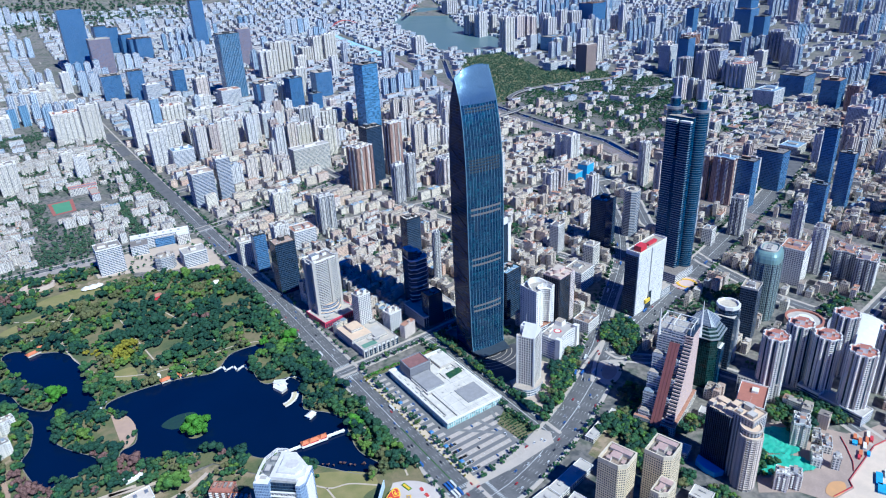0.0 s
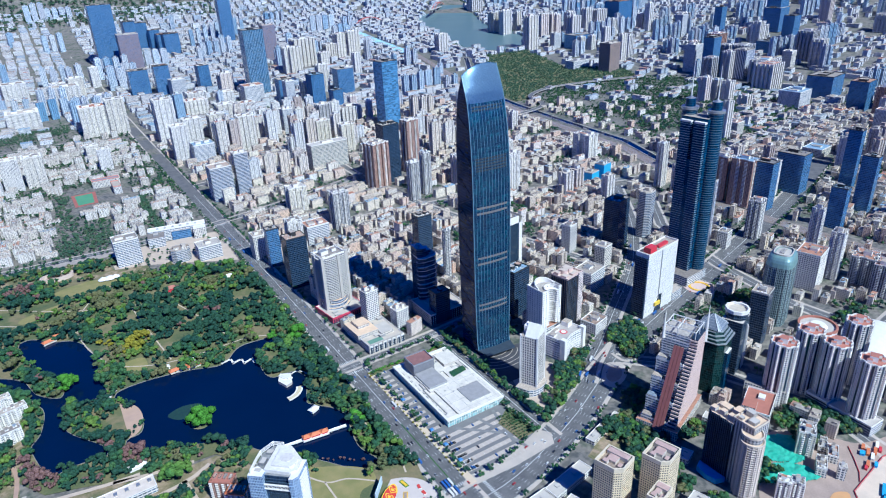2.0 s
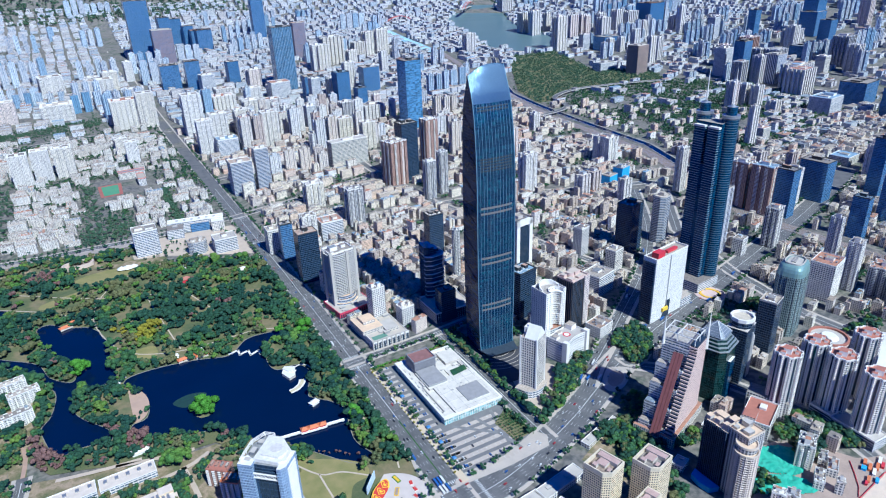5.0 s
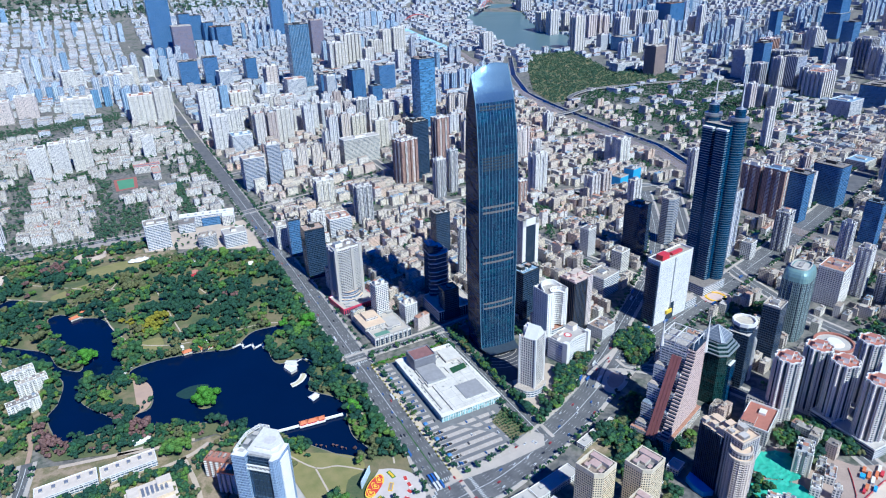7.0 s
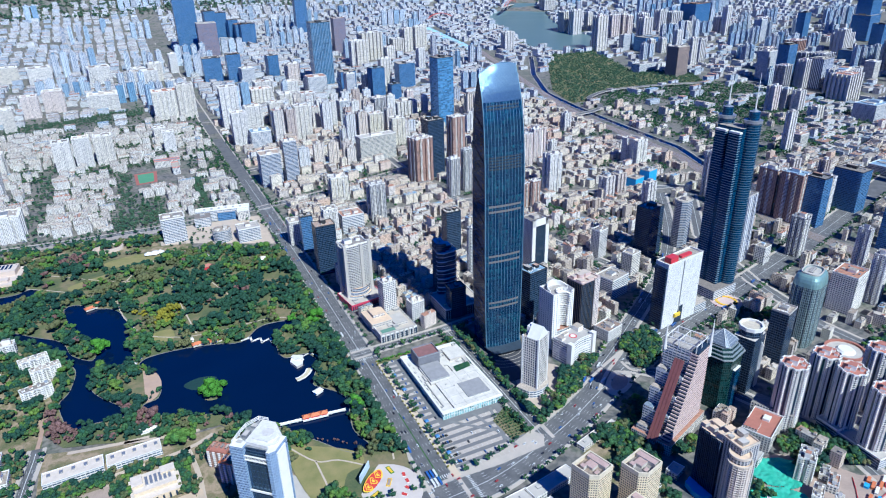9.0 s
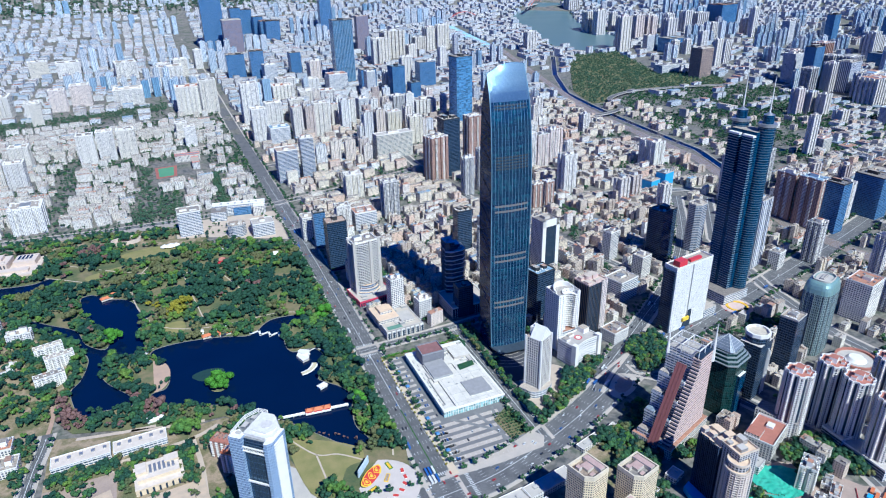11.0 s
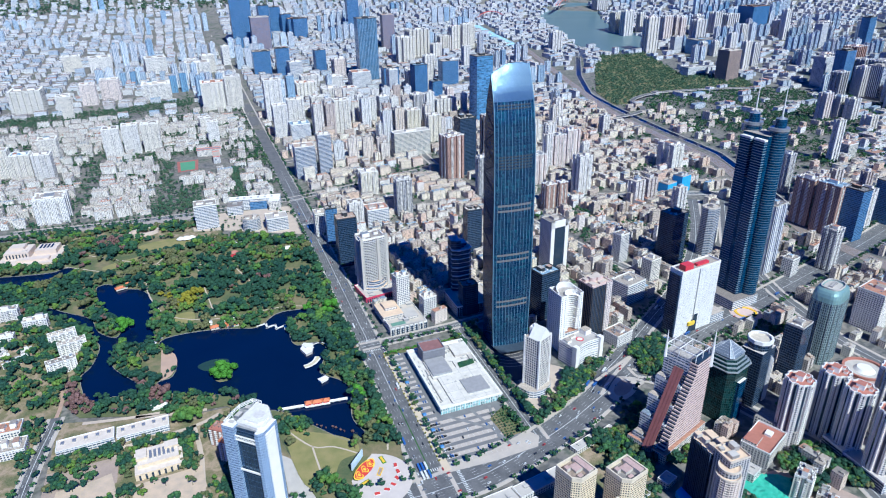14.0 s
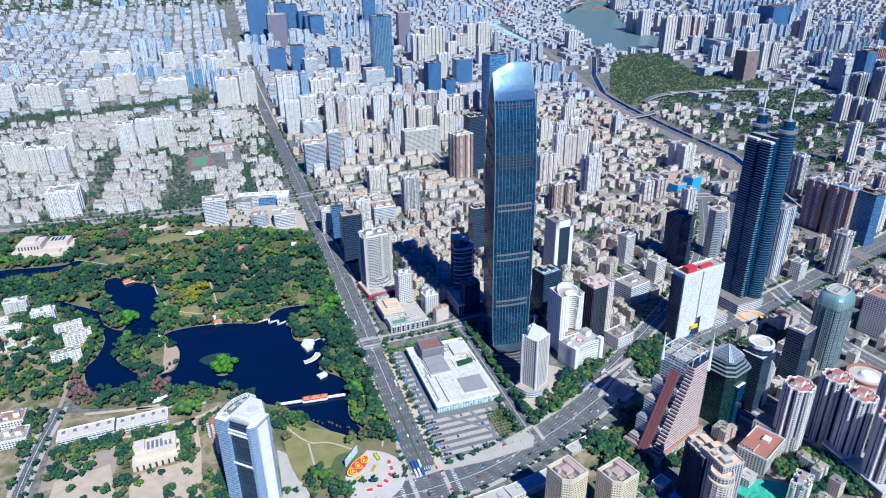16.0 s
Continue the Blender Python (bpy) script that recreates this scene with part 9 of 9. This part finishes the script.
for x, y, w, d in ((-178, 1180, 70, 20), (-160, 1110, 20, 60), (-200, 1040, 0, 0)):
    if w:
        b = base("school_block", x, y, 0, 0, "white school block with a pink roof edge", "building")
        m = Mesh()
        m.box(0, 0, w, d, 0, 20, 0, 1)
        part("body", m, [F["white"], ROOF], b)
        m = Mesh()
        rim(m, [(-w / 2, -d / 2), (w / 2, -d / 2), (w / 2, d / 2), (-w / 2, d / 2)], 20, 22, 1.4)
        part("parapet", m, plain("coral_paint", (0.66, 0.25, 0.20), None, 0.2), b)


def viaduct():
    e = base("road_viaduct", 0, 0, 0, 0, "grey curving road viaduct on piers", "viaduct")
    pts = smooth([(1180, 1050), (1262, 1060), (1340, 1100), (1372, 1180), (1400, 1250), (1495, 1300), (1593, 1312), (1690, 1296), (1809, 1268), (1980, 1200)], False, 5)
    m = Mesh()
    ribbon(pts, 20, 11, m)
    part("deck", m, ASPHALT, e)
    m = Mesh()
    for s in (-10, 10):
        ribbon(pts, 0.8, 12.2, m, 0, s)
        for (a, b), (c, d) in zip(pts, pts[1:]):
            l = math.hypot(c - a, d - b)
            nx, ny = -(d - b) / l * s, (c - a) / l * s
            m.face([(a + nx, b + ny, terrain(a, b) + 9.2), (c + nx, d + ny, terrain(c, d) + 9.2), (c + nx, d + ny, terrain(c, d) + 12.2), (a + nx, b + ny, terrain(a, b) + 12.2)])
    part("parapet", m, CONCRETE, e)
    for x, y in pts[::3]:
        m = Mesh()
        m.box(x, y, 2.5, 2.5, terrain(x, y) - 1, terrain(x, y) + 11)
        part("pier", m, CONCRETE, e)


viaduct()


def train_shed():
    e = base("train_shed", 1545, 2840, terrain(1545, 2840) + 1, -4, "long station shed with a pale blue ribbed roof", "station")
    n = 16
    for i in range(n):
        y0 = -380 + i * 760 / n
        m = Mesh()
        z = terrain(1545, 2840 + y0 + 20) - terrain(1545, 2840)
        m.prism([(-34, y0), (34, y0), (34, y0 + 760 / n - 2), (-34, y0 + 760 / n - 2)], z + 9, z + 14, 0, 0, [(-8, y0), (8, y0), (8, y0 + 760 / n - 2), (-8, y0 + 760 / n - 2)])
        part("roof_bay", m, plain("pale_blue_sheet", (0.42, 0.62, 0.72), (0.36, 0.56, 0.66), 0.05, 0.5), e) if i == 0 else part("roof_bay", m, bpy.data.materials["pale_blue_sheet"], e)
        m = Mesh()
        for s in (-30, 30):
            m.box(s, y0 + 3, 2, 2, z - 2, z + 10)
        part("column", m, METAL, e)


train_shed()


def red_arch_bridge(x0, y0, x1, y1, label):
    z = (terrain(x0, y0) + terrain(x1, y1)) / 2
    e = base("red_arch_bridge", (x0 + x1) / 2, (y0 + y1) / 2, z, math.degrees(math.atan2(y1 - y0, x1 - x0)), label, "bridge")
    l = math.hypot(x1 - x0, y1 - y0)
    m = Mesh()
    m.box(0, 0, l * 1.8, 22, 9, 11.5, 0, None, 0, True)
    part("deck", m, CONCRETE, e)
    for s in (-10, 10):
        m = Mesh()
        for i in range(12):
            a, b = -l / 2 + l * i / 12, -l / 2 + l * (i + 1) / 12
            m.beam((a, s, 11 + 34 * (1 - (2 * a / l) ** 2)), (b, s, 11 + 34 * (1 - (2 * b / l) ** 2)), 3.0)
        part("arch", m, plain("red_steel", (0.60, 0.12, 0.10), None, 0.2, 0.5) if "red_steel" not in bpy.data.materials else bpy.data.materials["red_steel"], e)
    for px in (-0.7, -0.35, 0.35, 0.7):
        m = Mesh()
        m.box(px * l, 0, 4, 14, -8, 9)
        part("pier", m, CONCRETE, e)


red_arch_bridge(1690, 3450, 1880, 3420, "red steel arch bridge over the railway")
red_arch_bridge(2260, 3370, 2460, 3560, "red steel arch bridge over the distant lake")

# ---- building site ----
tagged(fill([SITE], 0.35, SOIL, "site_ground"), "bare pinkish soil of a building site", "soil", kind="structure")
for q in ([(326, -474), (350, -470), (376, -478), (390, -498), (378, -512), (356, -522), (338, -510), (328, -496)], [(292, -500), (330, -506), (352, -530), (346, -548), (318, -534), (294, -520)]):
    loop = smooth(q, True, 5)
    loop = [(x + 2.2 * noise.noise(Vector((x * 0.3, y * 0.3, 4.0))), y + 2.2 * noise.noise(Vector((x * 0.3, y * 0.3, 9.0)))) for x, y in loop]
    m = Mesh()
    for gx in np.arange(286, 396, 1.6):
        for gy in np.arange(-552, -466, 1.6):
            if inside(gx + 0.8, gy + 0.8, loop):
                m.face([(x, y, 0.7 + 2.6 * abs(noise.noise(Vector((x * 0.06, y * 0.06, 2.0)))) + 0.9 * noise.noise(Vector((x * 0.25, y * 0.25, 1.0))) + 0.9) for x, y in ((gx, gy), (gx + 1.6, gy), (gx + 1.6, gy + 1.6), (gx, gy + 1.6))])
    tagged(part("dust_net", m, TEALNET), "crumpled green dust net spread over soil heaps", "dust net", kind="structure")
BLUEHUT, ORANGEBOX, REDBOX, WHITEBOX = "blue site hut with a flat roof", "orange steel site container on bare soil", "red steel site container on bare soil", "white steel site container on bare soil"
for x, y, w, d, mat, lab in ((386, -598, 20, 6, "blue_building_net", BLUEHUT), (373, -607, 15, 8, "blue_building_net", BLUEHUT), (425, -553, 7, 5, "blue_building_net", BLUEHUT), (418, -572, 8, 3, "blue_building_net", BLUEHUT), (432, -556, 12, 3, "orange_roof_tile", ORANGEBOX), (440, -560, 12, 3, "orange_roof_tile", ORANGEBOX),
                          (428, -563, 12, 3, "white_paint", WHITEBOX), (447, -562, 9, 3, "red_paint", REDBOX), (436, -548, 9, 3, "orange_roof_tile", ORANGEBOX), (412, -566, 10, 3, "orange_roof_tile", ORANGEBOX), (452, -556, 12, 3, "white_paint", WHITEBOX), (404, -568, 6, 2.6, "red_paint", REDBOX), (400, -600, 12, 4, "white_paint", WHITEBOX)):
    b = base("site_hut", x, y, 0.3, 24, lab, "hut", "huts on the building site")
    m = Mesh()
    m.box(0, 0, w, d, 0, 2.8)
    part("body", m, bpy.data.materials[mat], b)
    m = Mesh()
    m.box(0, 0, w + 0.5, d + 0.5, 2.8, 3.1)
    part("roof", m, bpy.data.materials[mat], b)
tagged(fill([[(500, -585), (461, -574), (439, -570), (360, -580), (352, -588), (324, -584), (336, -626), (460, -688), (560, -688)]], 0.5, plain("pale_site_slab", (0.72, 0.58, 0.44), (0.56, 0.46, 0.36), 0.06), "site_slab"), "pale cream concrete slab of a building site", "yard", kind="structure")
tagged(fill([smooth([(322, -572), (340, -568), (352, -576), (342, -584), (322, -582)], True, 4)], 0.6, plain("orange_earth", (0.62, 0.33, 0.13), (0.52, 0.30, 0.14), 0.1), "orange_earth"), "patch of orange earth on the building site", "soil", kind="structure")
for pts in ([(424, -537), (410, -551), (392, -567), (378, -575)], [(500, -584), (461, -573), (439, -569), (359, -579), (352, -586), (322, -581)]):
    b = base("site_hoarding", 0, 0, 0, 0, "low red hoarding fence round the building site", "fence")
    for (a, c), (d, f) in zip(pts, pts[1:]):
        m = Mesh()
        m.box((a + d) / 2, (c + f) / 2, math.hypot(d - a, f - c), 0.3, 0.3, 1.8, 0, None, math.degrees(math.atan2(f - c, d - a)))
        part("panel", m, bpy.data.materials["red_paint"], b)
for x, y, w, d, h, r in ((196, -352, 40, 12, 6, 16), (232, -344, 24, 10, 6, 20), (110, -392, 66, 18, 8, 10), (60, -400, 40, 20, 9, 6), (86, -424, 22, 16, 12, 15), (205, -450, 20, 16, 10, 15), (345, -468, 18, 14, 12, 20), (250, -440, 18, 14, 8, 20), (200, -500, 18, 22, 14, 15), (-30, -410, 60, 24, 14, 0), (330, -420, 14, 26, 10, 20), (372, -392, 18, 14, 14, 20)):
    b = base("low_shop_block", x, y, 0, r, "low white shop block with a pale flat roof", "building")
    m = Mesh()
    m.box(0, 0, w, d, 0, h, 0, 1)
    part("body", m, [F["white"], CONCRETE], b)
    m = Mesh()
    rim(m, [(-w / 2, -d / 2), (w / 2, -d / 2), (w / 2, d / 2), (-w / 2, d / 2)], h, h + 1, 0.7)
    part("parapet", m, WHITE_PAINT, b)
    pieces("roof_unit", [METAL, CONCRETE], b, [(w * 0.2, 0, w * 0.12, d * 0.3, h, h + 1.8), (-w * 0.25, d * 0.1, w * 0.1, d * 0.25, h, h + 1.4)])
# gallery block under the towers to the south-east
b = base("gallery_podium", 462, -500, 0, -92, "long white gallery podium with dark bays beneath residential towers", "building")
for px, py, w, d, h in ((-27, 12, 29, 26, 16), (0, 13, 31, 24, 13), (28, 12, 29, 26, 15)):
    m = Mesh()
    m.box(px, py, w, d, 0, h, 0, 1)
    wing = part("wing", m, [F["office"], CONCRETE], b)
    m = Mesh()
    for z in np.arange(2.6, h - 1, 3.4):
        m.box(px, py, w - 1, d + 0.6, z, z + 1.5, 0, None, 0, True)
    relief("dark_bay", m, GLASS, wing)
    m = Mesh()
    rim(m, [(px - w / 2, py - d / 2), (px + w / 2, py - d / 2), (px + w / 2, py + d / 2), (px - w / 2, py + d / 2)], h - 0.2, h + 1.6, 0.8)
    part("parapet", m, WHITE_PAINT, wing)
# round plaza by the twin-mast tower
m = Mesh()
m.tube(618, -172, 26, 0.3, 0.6, 0, None, 32)
tagged(part("round_forecourt", m, PINKSTONE), "pink round forecourt with flower rings", "plaza", kind="structure")
b = base("ring_flower_bed", 618, -172, 0.6, 0, "yellow and red ring-shaped flower bed", "flower bed")
m = Mesh()
rim(m, [(18 * math.cos(2 * math.pi * i / 24), 18 * math.sin(2 * math.pi * i / 24)) for i in range(24)], 0, 1.0, 4)
part("planting", m, bpy.data.materials["yellow_flowers"], b)
# yards west of the portal tower
tagged(fill([[(-425, -160), (-345, -158), (-345, -205), (-425, -210)]], 0.4, SOIL, "sports_yard"), "brown bare sports yard", "yard", kind="structure")
WORN_COURT = plain("worn_court", (0.60, 0.45, 0.32), (0.42, 0.34, 0.26), 0.09)
tagged(fill([COURT], 0.42, WORN_COURT, "paved_yard"), "pale worn concrete court", "yard", kind="structure")
tagged(fill([SCHOOLYARD], 0.44, WORN_COURT, "school_yard"), "pale worn concrete yard in front of a school", "yard", kind="structure")
tagged(fill([[(-158, -230), (-130, -262), (-128, -320), (-160, -330)]], 0.45, CONCRETE, "paved_yard_east"), "pale paved yard beside the tower", "yard", kind="structure")
# traffic island with loop
OVAL = smooth([(284.0, -270.0), (313.0, -247.0), (328.0, -251.0), (335.0, -264.0), (321.0, -283.0), (296.0, -294.0), (280.0, -289.0)], True, 4)
tagged(fill([OVAL], 0.62, PAVING, "traffic_island"), "pale oval traffic island with a dug-out centre", "traffic island", kind="structure")
cx, cy = sum(p[0] for p in OVAL) / len(OVAL), sum(p[1] for p in OVAL) / len(OVAL)
tagged(fill([[(cx + (x - cx) * 0.62, cy + (y - cy) * 0.62) for x, y in OVAL]], 0.70, SOIL, "dug_centre"), "brown dug-out ground in the island", "soil", kind="structure")
tagged(fill([TRIANGLE], 0.5, LAWN, "triangle_garden"), "green triangular garden between roads", "lawn", kind="structure")
k = ribbon(smooth([(343.0, -232.0), (342.0, -254.0), (353.0, -263.0), (371.0, -263.0), (395.0, -252.0)], False, 4), 5.0, 0.6)
tagged(part("loop_pavement", k, PAVING), "pale curving pavement round the garden", "pavement", kind="structure")
